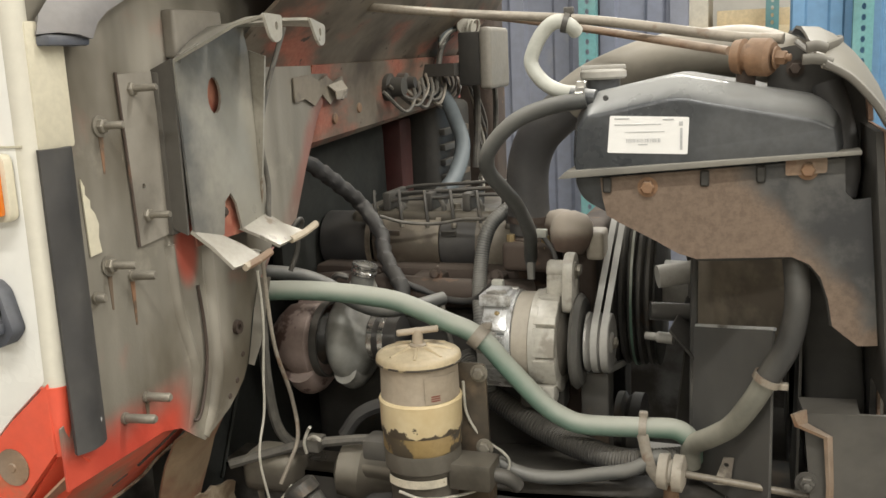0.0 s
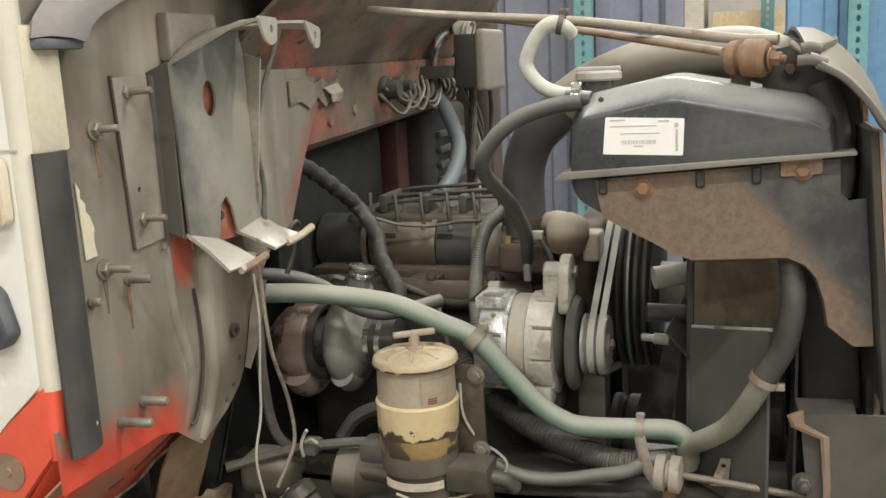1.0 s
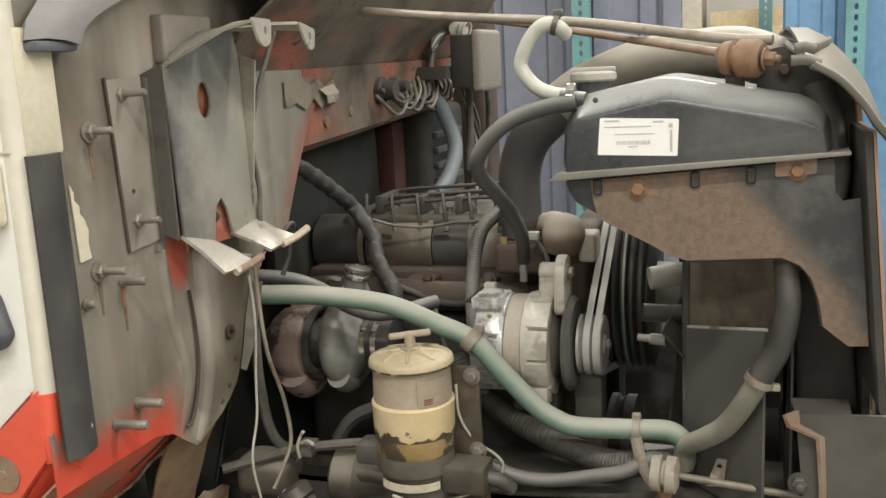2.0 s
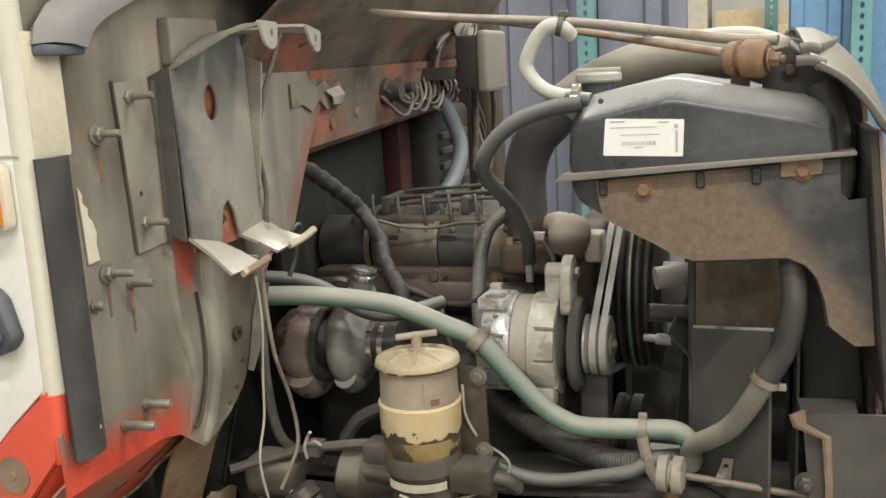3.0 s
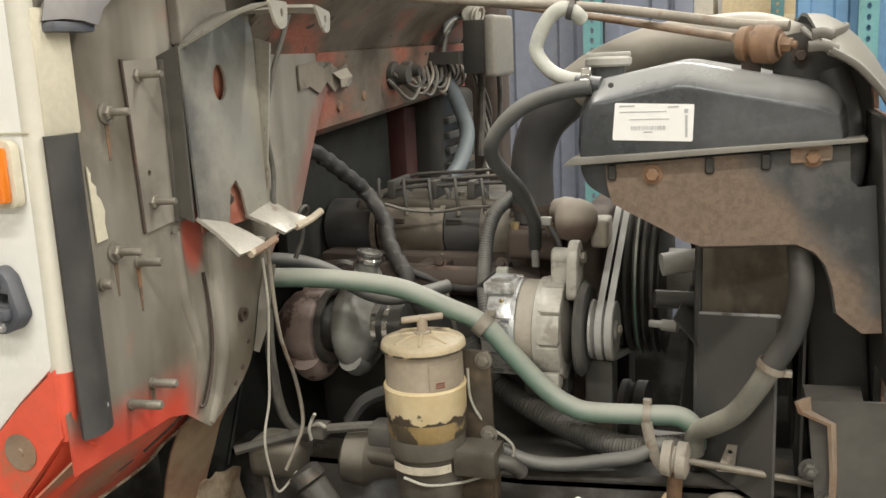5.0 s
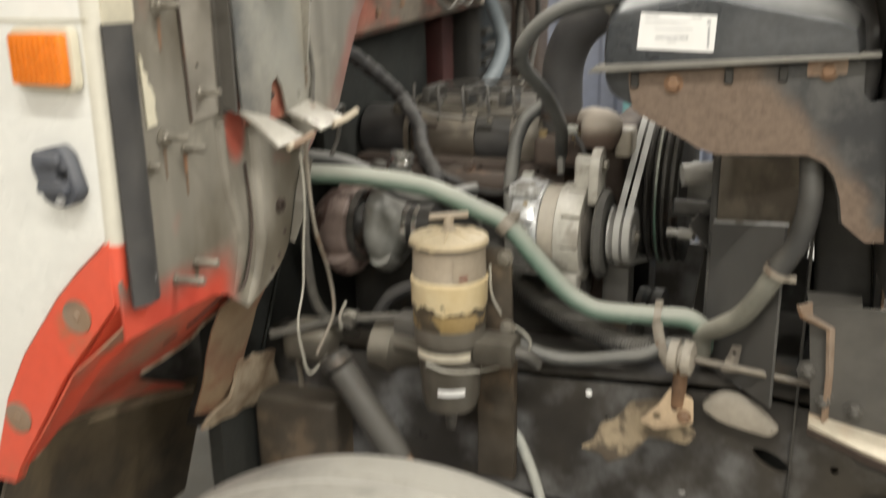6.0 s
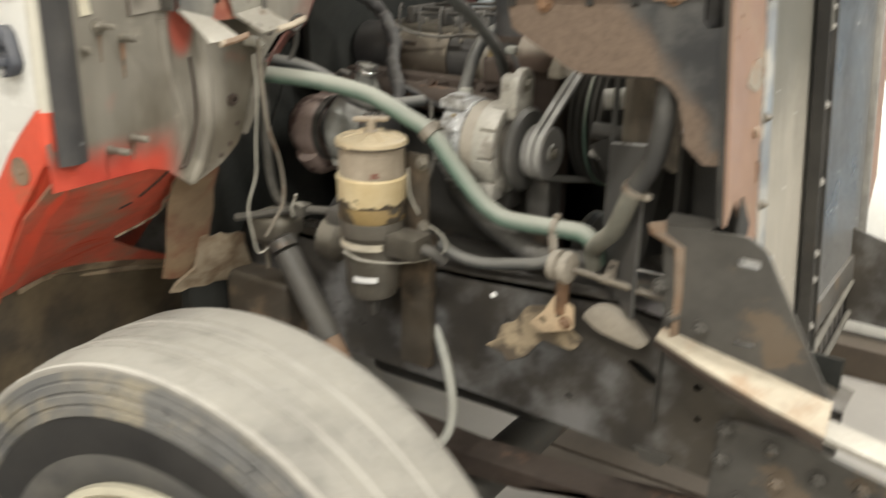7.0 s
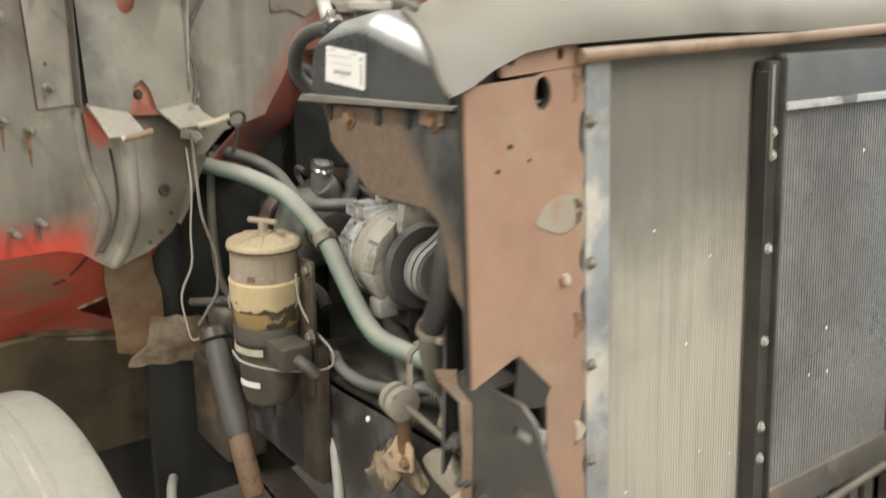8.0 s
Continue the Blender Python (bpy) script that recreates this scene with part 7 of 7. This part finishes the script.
def rail_mount():
    m = thing("rail_mount", (-0.15, 1.36, 0.90), "rusty clamp mount with flaking paint on the frame rail", "bracket")
    part("foot", plate(rounded([(-0.178, 0.884), (-0.150, 0.915), (-0.129, 0.952), (-0.092, 0.935), (-0.090, 0.893), (-0.150, 0.872)], 0.006), "y", 1.378, 0.006, [circle(-0.150, 0.897, 0.007, n=10), circle(-0.122, 0.915, 0.005, n=10)], bev=0.0015), "mount_cream", m, "flaking orange and cream plate")
    smear = rounded([(-0.285, 0.80), (-0.262, 0.815), (-0.250, 0.852), (-0.225, 0.862), (-0.198, 0.902), (-0.15, 0.915), (-0.11, 0.88), (-0.085, 0.862), (-0.10, 0.838), (-0.165, 0.842), (-0.195, 0.80), (-0.235, 0.778), (-0.245, 0.792)], 0.006, 2)
    part("rust_scale", plate(smear, "y", 1.4085, 0.003), "scale_rust", m, "crusted rust scale on the rail")
    part("post", cyl((-0.118, 1.385, 0.92), (-0.113, 1.375, 1.01), 0.012, 14), "rust", m)
    part("bush", lathe((-0.135, 1.372, 1.012), (1, -0.06, -0.03), [(0, 0.012), (0.002, 0.026), (0.016, 0.028), (0.018, 0.02), (0.022, 0.02), (0.024, 0.028), (0.038, 0.028), (0.042, 0.018)], 28), "cast_tan", m, "dusty rubber bush pair")
    part("rod", cyl((-0.10, 1.371, 1.011), (0.13, 1.358, 0.996), 0.0055, 12), "engine_brown", m)
    part("rod_nut", hexbolt((0.085, 1.360, 0.999), (1, 0, -0.06), 0.012, 0.012), "rust_tube", m)
    part("tab", plate([(-0.055, 0.985), (-0.04, 1.03), (-0.025, 1.03), (-0.03, 0.985)], "y", 1.40, 0.003, [circle(-0.036, 1.018, 0.004, n=8)]), "cast_tan", m)
    part("bolt", hexbolt((-0.105, 1.377, 0.905), (0, -1, 0), 0.008, 0.008), "rust", m)


rail_mount()


def front_plate():
    p = thing("bumper_bracket", (0.2, 1.345, 0.86), "dark angled bumper bracket plate with slots and a flaking rusty edge", "bracket")
    o = rounded([(0.068, 1.132), (0.20, 1.137), (0.228, 1.12), (0.352, 0.905), (0.26, 0.925), (0.085, 0.955)], 0.008, 3)
    holes = [rounded([(0.188, 1.088), (0.222, 1.088), (0.222, 1.104), (0.188, 1.104)], 0.004, 2), rounded([(0.198, 0.962), (0.228, 0.962), (0.228, 0.970), (0.198, 0.970)], 0.003, 2)]
    part("sheet", plate(o, "y", 1.342, 0.006, holes), "grime", p)
    # bright plates added behind the slots, standing for light seen through them
    part("slot_light", box(0.18, 0.235, 1.350, 1.354, 1.08, 1.112), "alu", p)
    part("slot_light", box(0.190, 0.236, 1.350, 1.354, 0.956, 0.976), "alu", p)
    part("rear_flange", sheet([[(0.050, 1.318, 1.138), (0.068, 1.342, 1.138)], [(0.056, 1.320, 1.12), (0.070, 1.342, 1.115)], [(0.094, 1.326, 1.103), (0.102, 1.342, 1.098)], [(0.100, 1.33, 1.03), (0.106, 1.342, 1.03)], [(0.100, 1.328, 0.955), (0.106, 1.342, 0.955)]], 0.005), "rust_tube", p, "rusty bent rear flange")
    part("top_lip", sheet([[(0.068, 1.342, 1.132), (0.14, 1.342, 1.135)], [(0.062, 1.39, 1.138), (0.14, 1.40, 1.137)]], 0.005), "grime", p)
    part("back_ear", plate([(1.35, 1.12), (1.356, 1.192), (1.412, 1.136), (1.40, 1.11)], "x", 0.176, 0.004), "black_iron", p)
    part("ledge", sheet([[(0.082, 1.344, 0.955), (0.082, 1.318, 0.948)], [(0.16, 1.344, 0.94), (0.16, 1.305, 0.925)], [(0.26, 1.344, 0.923), (0.262, 1.30, 0.895)], [(0.352, 1.344, 0.905), (0.356, 1.30, 0.87)]], 0.006), "ledge_flake", p, "flaking cream and rust ledge")
    part("ledge_face", sheet([[(0.082, 1.318, 0.948), (0.16, 1.305, 0.925), (0.262, 1.30, 0.895), (0.356, 1.30, 0.87)], [(0.082, 1.32, 0.938), (0.16, 1.308, 0.912), (0.262, 1.302, 0.88), (0.356, 1.302, 0.85)]], 0.004), "rust_dark", p)
    for x, z in ((0.075, 1.03), (0.10, 0.985), (0.145, 0.975)):
        part("bolt", hexbolt((x, 1.341, z), (0, -1, 0), 0.011, 0.01, True, 0.01), "grime", p)
    part("front_bar", sheet([[(0.33, 1.345, 0.875), (0.33, 1.30, 0.868)], [(0.50, 1.345, 0.845), (0.50, 1.30, 0.838)]], 0.010), "bare", p)
    part("web", plate([(0.085, 0.945), (0.35, 0.87), (0.36, 0.80), (0.16, 0.86)], "y", 1.395, 0.006), "black_iron", p)


front_plate()


def spring_hanger():
    h = thing("spring_hanger", (0.24, 1.40, 0.58), "dark bolted spring hanger under the frame rail", "bracket")
    part("sheet", plate(rounded([(0.17, 0.56), (0.182, 0.785), (0.20, 0.80), (0.30, 0.80), (0.52, 0.755), (0.53, 0.56)], 0.01), "y", 1.392, 0.012), "grime", h)
    for x, z in ((0.192, 0.785), (0.192, 0.728), (0.27, 0.775), (0.285, 0.715), (0.23, 0.66), (0.345, 0.745), (0.41, 0.75), (0.43, 0.69)):
        part("bolt", hexbolt((x, 1.391, z), (0, -1, 0), 0.012, 0.011, True, 0.008), "grime", h)
    part("shackle", cyl((0.25, 1.37, 0.585), (0.25, 1.50, 0.585), 0.03, 18), "rust_dark", h)


spring_hanger()


def front_axle():
    a = thing("front_axle", (-0.345, 1.84, 0.40), "dark grimy front axle with leaf springs", "axle")
    part("beam", tube([(-0.345, 0.98, 0.50), (-0.345, 1.15, 0.47), (-0.345, 1.35, 0.42), (-0.345, 2.3, 0.42), (-0.345, 2.55, 0.47)], 0.05, 12, 6), "black_iron", a)
    for k in range(4):
        n = 0.56 - 0.09 * k
        pts = [(-0.345 + n * s, 1.46, 0.53 - 0.012 * k + 0.05 * s * s) for s in (-1, -0.5, 0, 0.5, 1)]
        own = sheet([[(p[0], 1.42, p[2]) for p in pts], [(p[0], 1.50, p[2]) for p in pts]], 0.010)
        part("spring_leaf", own, "rust_dark", a)
    axis = Vector((0.218, -0.019, -0.295))
    top = Vector((-0.722, 1.319, 0.945))
    shock = part("shock_absorber", lathe(top + axis * 0.06, axis, [(0, 0.020), (0.004, 0.026), (0.10, 0.027), (0.18, 0.0265), (0.20, 0.024)], 24), "dust_sleeve", a, "dusty grey shock absorber")
    part("lower_tube", lathe(top + axis * 0.56, axis, [(0, 0.021), (0.02, 0.0225), (0.13, 0.0225), (0.14, 0.018)], 20), "rust", shock, "rusty orange lower tube")
    part("collar", lathe(top - axis * 0.02, axis, [(0, 0.020), (0.006, 0.029), (0.026, 0.030), (0.030, 0.022)], 20), "grime", shock, "dark collar")
    part("steering_box", box(-0.92, -0.74, 1.345, 1.44, 0.62, 0.83, 0.012, 3), "oily_brown", a, "oily brown steering box")
    part("brake_hose", tube([(-0.425, 1.43, 0.825), (-0.403, 1.417, 0.80), (-0.385, 1.41, 0.765), (-0.36, 1.40, 0.71), (-0.342, 1.385, 0.65), (-0.34, 1.36, 0.60), (-0.37, 1.32, 0.565), (-0.42, 1.28, 0.56)], 0.010, 10, 8), "hose_pale", a, "pale brake hose")
    part("brake_hose", tube([(-0.71, 1.21, 0.648), (-0.665, 1.19, 0.652), (-0.63, 1.175, 0.62), (-0.60, 1.16, 0.54)], 0.010, 10, 8), "hose_pale", a, "pale brake hose")


front_axle()


# ---- front wheel ----
def kerfed_tread(base, axis, prof, seg=360):
    """The tread turned from its profile, with short slanting kerfs cut into the edges of its ribs."""
    own = bmesh.new()
    a, u, v = frame_of(axis)
    rk = random.Random(17)
    cuts = {(row, k) for row in range(3, len(prof) - 6) if (row - 3) % 4 in (0, 3) for k in range(seg) if (k * 7 + row * 3) % 11 == 0 and rk.random() < 0.7}
    rings = []
    for row, (d, r) in enumerate(prof):
        rings.append([own.verts.new(base + a * d + (u * math.cos(k * math.tau / seg) + v * math.sin(k * math.tau / seg)) * (r - (0.0022 if (row, k) in cuts else 0.0) + 0.0003 * rk.random())) for k in range(seg)])
    for p, q in zip(rings, rings[1:]):
        for k in range(seg):
            own.faces.new((p[k], p[(k + 1) % seg], q[(k + 1) % seg], q[k]))
    return own


def wheel():
    """The front wheel, turned a little to the left."""
    turn = 0.067
    n, centre = Vector((-math.sin(turn), math.cos(turn), 0)), Vector((-0.348, 0.0, 0.513))
    u = Vector((math.cos(turn), math.sin(turn), 0))
    base = centre + n * 0.700
    w = thing("mounted_tyre", (base.x, base.y + 0.12, 0.015), "worn dusty truck front tyre with grooved tread on a pale rim", "tyre")
    part("tyre_bead", lathe(base, n, [(0.012, 0.300), (0.002, 0.318), (-0.003, 0.340), (-0.004, 0.356)], 128, cap=False), "tyre_grey", w, "dusty grey bead wall")
    part("tyre_carcass", lathe(base, n, [(-0.004, 0.354), (-0.007, 0.375), (-0.006, 0.400), (-0.004, 0.414)], 128, cap=False), "tyre_dark", w, "black scuffed inner sidewall")
    part("tyre_sidewall", lathe(base, n, [(-0.003, 0.412), (-0.007, 0.415), (-0.006, 0.427), (-0.002, 0.429), (-0.002, 0.431), (-0.005, 0.433), (-0.003, 0.444), (0.001, 0.446), (0.001, 0.448), (-0.001, 0.450), (0.001, 0.461), (0.004, 0.463), (0.004, 0.465), (0.003, 0.467), (0.007, 0.479)], 128, cap=False), "tyre_side", w, "grey ribbed sidewall caked with dry mud")
    part("shoulder_ridge", lathe(base, n, [(0.007, 0.476), (0.005, 0.482), (0.006, 0.486), (0.010, 0.488), (0.015, 0.4865), (0.018, 0.483)], 128, cap=False), "tyre_ridge", w, "pale worn shoulder ridge")
    prof = [(0.017, 0.484), (0.022, 0.487), (0.040, 0.4905)]
    x = 0.055
    while x < 0.20:
        prof += [(x, 0.4945), (x + 0.001, 0.4931), (x + 0.004, 0.4930), (x + 0.005, 0.4945)]
        x += 0.038
    prof += [(0.225, 0.491), (0.240, 0.486), (0.248, 0.478), (0.252, 0.44), (0.256, 0.38), (0.250, 0.30)]
    part("tyre_tread", kerfed_tread(base, n, prof), "tyre", w, "pale grey worn tread with shallow grooves and kerfs")
    rt = random.Random(5)
    for k in range(34):
        a = k * math.tau / 34 + 0.08 * rt.random()
        ray = u * math.cos(a) + Vector((0, 0, 1)) * math.sin(a)
        lead = 0.02 * (rt.random() - 0.5)
        ray2 = u * math.cos(a + lead) + Vector((0, 0, 1)) * math.sin(a + lead)
        p, q = base - n * 0.0062 + ray2 * 0.414, base - n * 0.0012 + ray * 0.462
        part("sidewall_rib", cyl(p, q, 0.0012, 5), "tyre_side", w)
    for d in (0.074, 0.150):
        part("tread_ridge", lathe(base, n, [(d, 0.4935), (d + 0.001, 0.4958), (d + 0.006, 0.4958), (d + 0.007, 0.4935)], 160, cap=False), "tyre_ridge", w)
    rim = part("rim", lathe(base, n, [(0.012, 0.302), (0.0, 0.300), (-0.004, 0.290), (0.004, 0.282), (0.03, 0.275), (0.10, 0.262), (0.125, 0.20), (0.13, 0.11), (0.10, 0.10)], 72, cap=False), "rim", w, "cream painted steel rim")
    part("hub", lathe(base + n * 0.14, -n, [(0, 0.11), (0.04, 0.105), (0.05, 0.07), (0.10, 0.065), (0.105, 0.0)], 32), "rust_dark", w)
    for k in range(10):
        a = k * math.tau / 10
        part("wheel_nut", hexbolt(base + n * 0.128 + (u * math.cos(a) + Vector((0, 0, 1)) * math.sin(a)) * 0.143, -n, 0.016, 0.018, True, 0.012), "stud", rim)

wheel()


# ---- wires, clips and small lines at the cab's edge ----
def wire(points, r, mat, label="loose thin wire hanging beside the cab panel"):
    low = min(points, key=lambda p: p[2])
    return single("loose_wire", tube(points, r, 8, 8), mat, low, label, "wire", "loose wires")


wire([(-0.72, 1.385, 1.70), (-0.735, 1.348, 1.615), (-0.735, 1.318, 1.56), (-0.735, 1.309, 1.525), (-0.735, 1.318, 1.48), (-0.735, 1.322, 1.45), (-0.735, 1.316, 1.405), (-0.74, 1.335, 1.355)], 0.0042, "wire_dark", "dark cable clipped along the hood bracket")
wire([(-0.75, 1.31, 1.35), (-0.75, 1.315, 1.26), (-0.745, 1.32, 1.18), (-0.735, 1.34, 1.10), (-0.725, 1.335, 1.03), (-0.735, 1.315, 0.985), (-0.745, 1.30, 0.955)], 0.0034, "clamp")
wire([(-0.755, 1.30, 1.32), (-0.755, 1.305, 1.24), (-0.76, 1.30, 1.15), (-0.765, 1.30, 1.08), (-0.765, 1.275, 1.02), (-0.762, 1.28, 0.96), (-0.755, 1.29, 0.92), (-0.735, 1.32, 0.945)], 0.0022, "wire_cream")
wire([(-0.80, 1.37, 1.30), (-0.79, 1.36, 1.22), (-0.79, 1.36, 1.12), (-0.78, 1.37, 1.02), (-0.75, 1.40, 0.97)], 0.009, "wire_dark", "dark harness behind the wires")
wire([(-0.78, 1.30, 1.345), (-0.77, 1.325, 1.34), (-0.76, 1.33, 1.33)], 0.010, "wire_cream", "pale plug at the hose end")
wire([(-0.86, 1.33, 0.965), (-0.80, 1.36, 0.978), (-0.74, 1.38, 0.992), (-0.66, 1.40, 1.0), (-0.60, 1.42, 1.0)], 0.009, "wire_dark", "dark cable along the wheel side")
wire([(-0.70, 1.46, 0.98), (-0.67, 1.47, 1.02), (-0.62, 1.48, 1.04), (-0.56, 1.48, 1.04), (-0.53, 1.48, 1.02)], 0.013, "rubber", "black hose bend behind the filter")


def clip_bracket():
    c = thing("cable_clip", (-0.72, 1.37, 1.0), "pale plastic cable clip on a dark cable", "clip")
    part("band", box(-0.735, -0.705, 1.366, 1.40, 0.984, 1.008, 0.004), "wire_dark", c)
    part("tie", tube([(-0.726, 1.362, 0.985), (-0.728, 1.360, 1.005), (-0.724, 1.366, 1.022), (-0.715, 1.36, 1.034)], 0.003, 8, 5), "wire_cream", c, "pale cable tie")
    part("spike", tube([(-0.72, 1.362, 1.012), (-0.705, 1.355, 1.02), (-0.69, 1.35, 1.016)], 0.003, 8, 5), "wire_cream", c)


def cable_ring():
    own = tube([(-0.73 + 0.019 * math.sin(k * math.tau / 16) * 0.3, 1.397 + 0.017 * math.cos(k * math.tau / 16), 1.373 + 0.015 * math.sin(k * math.tau / 16)) for k in range(16)] + [(-0.73, 1.414, 1.373)], 0.0035, 8, 3)
    own = tube([(-0.73, 1.397, 1.358), (-0.735, 1.398, 1.33), (-0.745, 1.39, 1.30)], 0.0045, 8, 5, bm=own)
    single("cable_ring", own, "grime", (-0.745, 1.39, 1.30), "dusty steel cable ring on a stem beside the cab panel", "ring")


cable_ring()
clip_bracket()


def steering_parts():
    s = thing("steering_shaft", (-0.62, 1.45, 0.80), "dusty tan steering shaft joint below the filter", "shaft")
    part("joint", lathe((-0.70, 1.42, 0.935), (1, 0.15, -0.1), [(0, 0.02), (0.01, 0.045), (0.05, 0.05), (0.07, 0.035), (0.12, 0.03)], 20), "dusty_dark", s)
    part("tan_cover", box(-0.86, -0.76, 1.36, 1.44, 0.90, 0.97, 0.02, 3), "dusty_dark", s)
    part("strap", tube([(-0.66, 1.40, 0.945), (-0.61, 1.39, 0.95), (-0.57, 1.39, 0.945)], 0.012, 8, 5, flat=0.4), "dusty_dark", s)
    part("shaft", cyl((-0.70, 1.44, 0.91), (-0.88, 1.48, 0.70), 0.022, 16), "dusty_dark", s)


steering_parts()


# ---- cowl fittings at the far side ----
def far_cowl():
    b = thing("relay_box", (-0.60, 2.25, 1.55), "grey scuffed relay box on the far cowl", "box")
    part("lid", box(-0.645, -0.615, 2.205, 2.375, 1.565, 1.712, 0.012, 3), "box_grey", b)
    part("tray", box(-0.70, -0.645, 2.215, 2.365, 1.575, 1.702, 0.006), "black_iron", b)
    part("bracket", box(-0.80, -0.70, 2.18, 2.30, 1.60, 1.63), "grime", b)
    c = thing("wiper_connector", (-0.70, 2.27, 1.69), "pale round connector with wires on the cowl", "connector")
    part("plug", lathe((-0.70, 2.27, 1.715), (0.5, -0.8, 0.1), [(0, 0.018), (0.02, 0.024), (0.03, 0.024), (0.032, 0.016)], 18), "wire_cream", c)
    for k in range(4):
        r, tilt = 0.017 + 0.003 * (k % 2), 0.25 * k
        ring = [(-0.682 + 0.006 * k + r * 0.3 * math.sin(a + tilt), 2.245 + r * math.cos(a), 1.712 + r * math.sin(a)) for a in [j * math.tau / 12 for j in range(13)]]
        part("coiled_wire", tube(ring, 0.0026, 6, 3), "wire_cream", c, "pale coiled wire")
    for k in range(5):
        part("wire_loop", tube([(-0.71, 2.265 + 0.004 * k, 1.715), (-0.725, 2.22, 1.722 - 0.006 * k), (-0.74, 2.20, 1.70 - 0.008 * k), (-0.735, 2.23, 1.68)], 0.0035, 6, 5), ("hose_pale", "wire_dark", "hose_blue")[k % 3], c)
    part("cable", tube([(-0.73, 2.24, 1.70), (-0.745, 2.22, 1.66), (-0.75, 2.20, 1.60), (-0.75, 2.18, 1.56)], 0.007, 8, 6), "wire_dark", c)
    part("cable", tube([(-0.71, 2.30, 1.70), (-0.70, 2.34, 1.62), (-0.70, 2.36, 1.5), (-0.71, 2.36, 1.36)], 0.009, 8, 6), "wire_dark", c)
    part("cable", tube([(-0.68, 2.33, 1.66), (-0.66, 2.38, 1.58), (-0.67, 2.42, 1.46), (-0.68, 2.40, 1.36)], 0.007, 8, 6), "wire_dark", c)
    w = thing("cowl_harness", (-0.77, 2.0, 1.56), "dusty tangle of wires and a dark sensor on the cowl ledge", "wiring")
    part("sensor", lathe((-0.79, 1.95, 1.585), (1, 0, 0), [(0, 0.03), (0.02, 0.03), (0.024, 0.022), (0.05, 0.020)], 20), "black_iron", w)
    part("sensor", lathe((-0.79, 2.02, 1.592), (1, 0, 0), [(0, 0.022), (0.03, 0.022), (0.034, 0.014), (0.05, 0.012)], 18), "grime", w)
    r2 = random.Random(3)
    for k in range(12):
        y, z = 1.95 + 0.03 * k, 1.57 + 0.03 * r2.random()
        part("harness_wire", tube([(-0.765, y - 0.06, z), (-0.74, y, z - 0.03 - 0.03 * r2.random()), (-0.735, y + 0.05, z - 0.02), (-0.765, y + 0.12, z + 0.02 * r2.random())], 0.0028 + 0.002 * r2.random(), 6, 6), ("wire_dark", "grime", "wire_dark", "clamp")[k % 4], w)
    for k in range(6):
        z = 1.52 - 0.03 * k
        part("harness_drop", tube([(-0.75, 2.40 + 0.015 * k, 1.60), (-0.72, 2.42, z + 0.03), (-0.70, 2.44 - 0.01 * k, z - 0.06), (-0.72, 2.42, z - 0.14)], 0.004, 6, 6), ("wire_dark", "grime", "wire_cream")[k % 3], w)


far_cowl()


# ---- behind the radiator's far side: a loose white hood panel on timber ----
def hood_panel():
    h = thing("fibreglass_hood", (0.15, 3.6, 0.0), "loose white fibreglass hood panel standing on timber", "hood panel")
    rows = []
    for k in range(9):
        a = -0.2 + 1.9 * k / 8
        rows.append([(x, 3.5 - 0.5 * math.cos(a) + 0.45, 0.12 + 0.85 * math.sin(max(a, 0.0)) + 0.02) for x in (-0.25, 0.0, 0.2, 0.36)])
    part("shell", sheet(rows, 0.008), "white", h)
    part("support_block", box(-0.25, 0.36, 3.35, 3.50, 0.0, 0.13, 0.006), "timber", h)


hood_panel()
baulk = thing("timber_baulk", (-0.1, 2.3, 0.0), "dark oily timber planks lying on the floor under the truck", "timber")
for k, (x0, x1) in enumerate(((-0.62, 0.43), (-0.60, 0.45), (-0.64, 0.42))):
    part("plank", box(x0, x1, 2.12 + 0.121 * k, 2.237 + 0.121 * k, 0.0, 0.068 + 0.003 * (k % 2), 0.008), "timber", baulk)
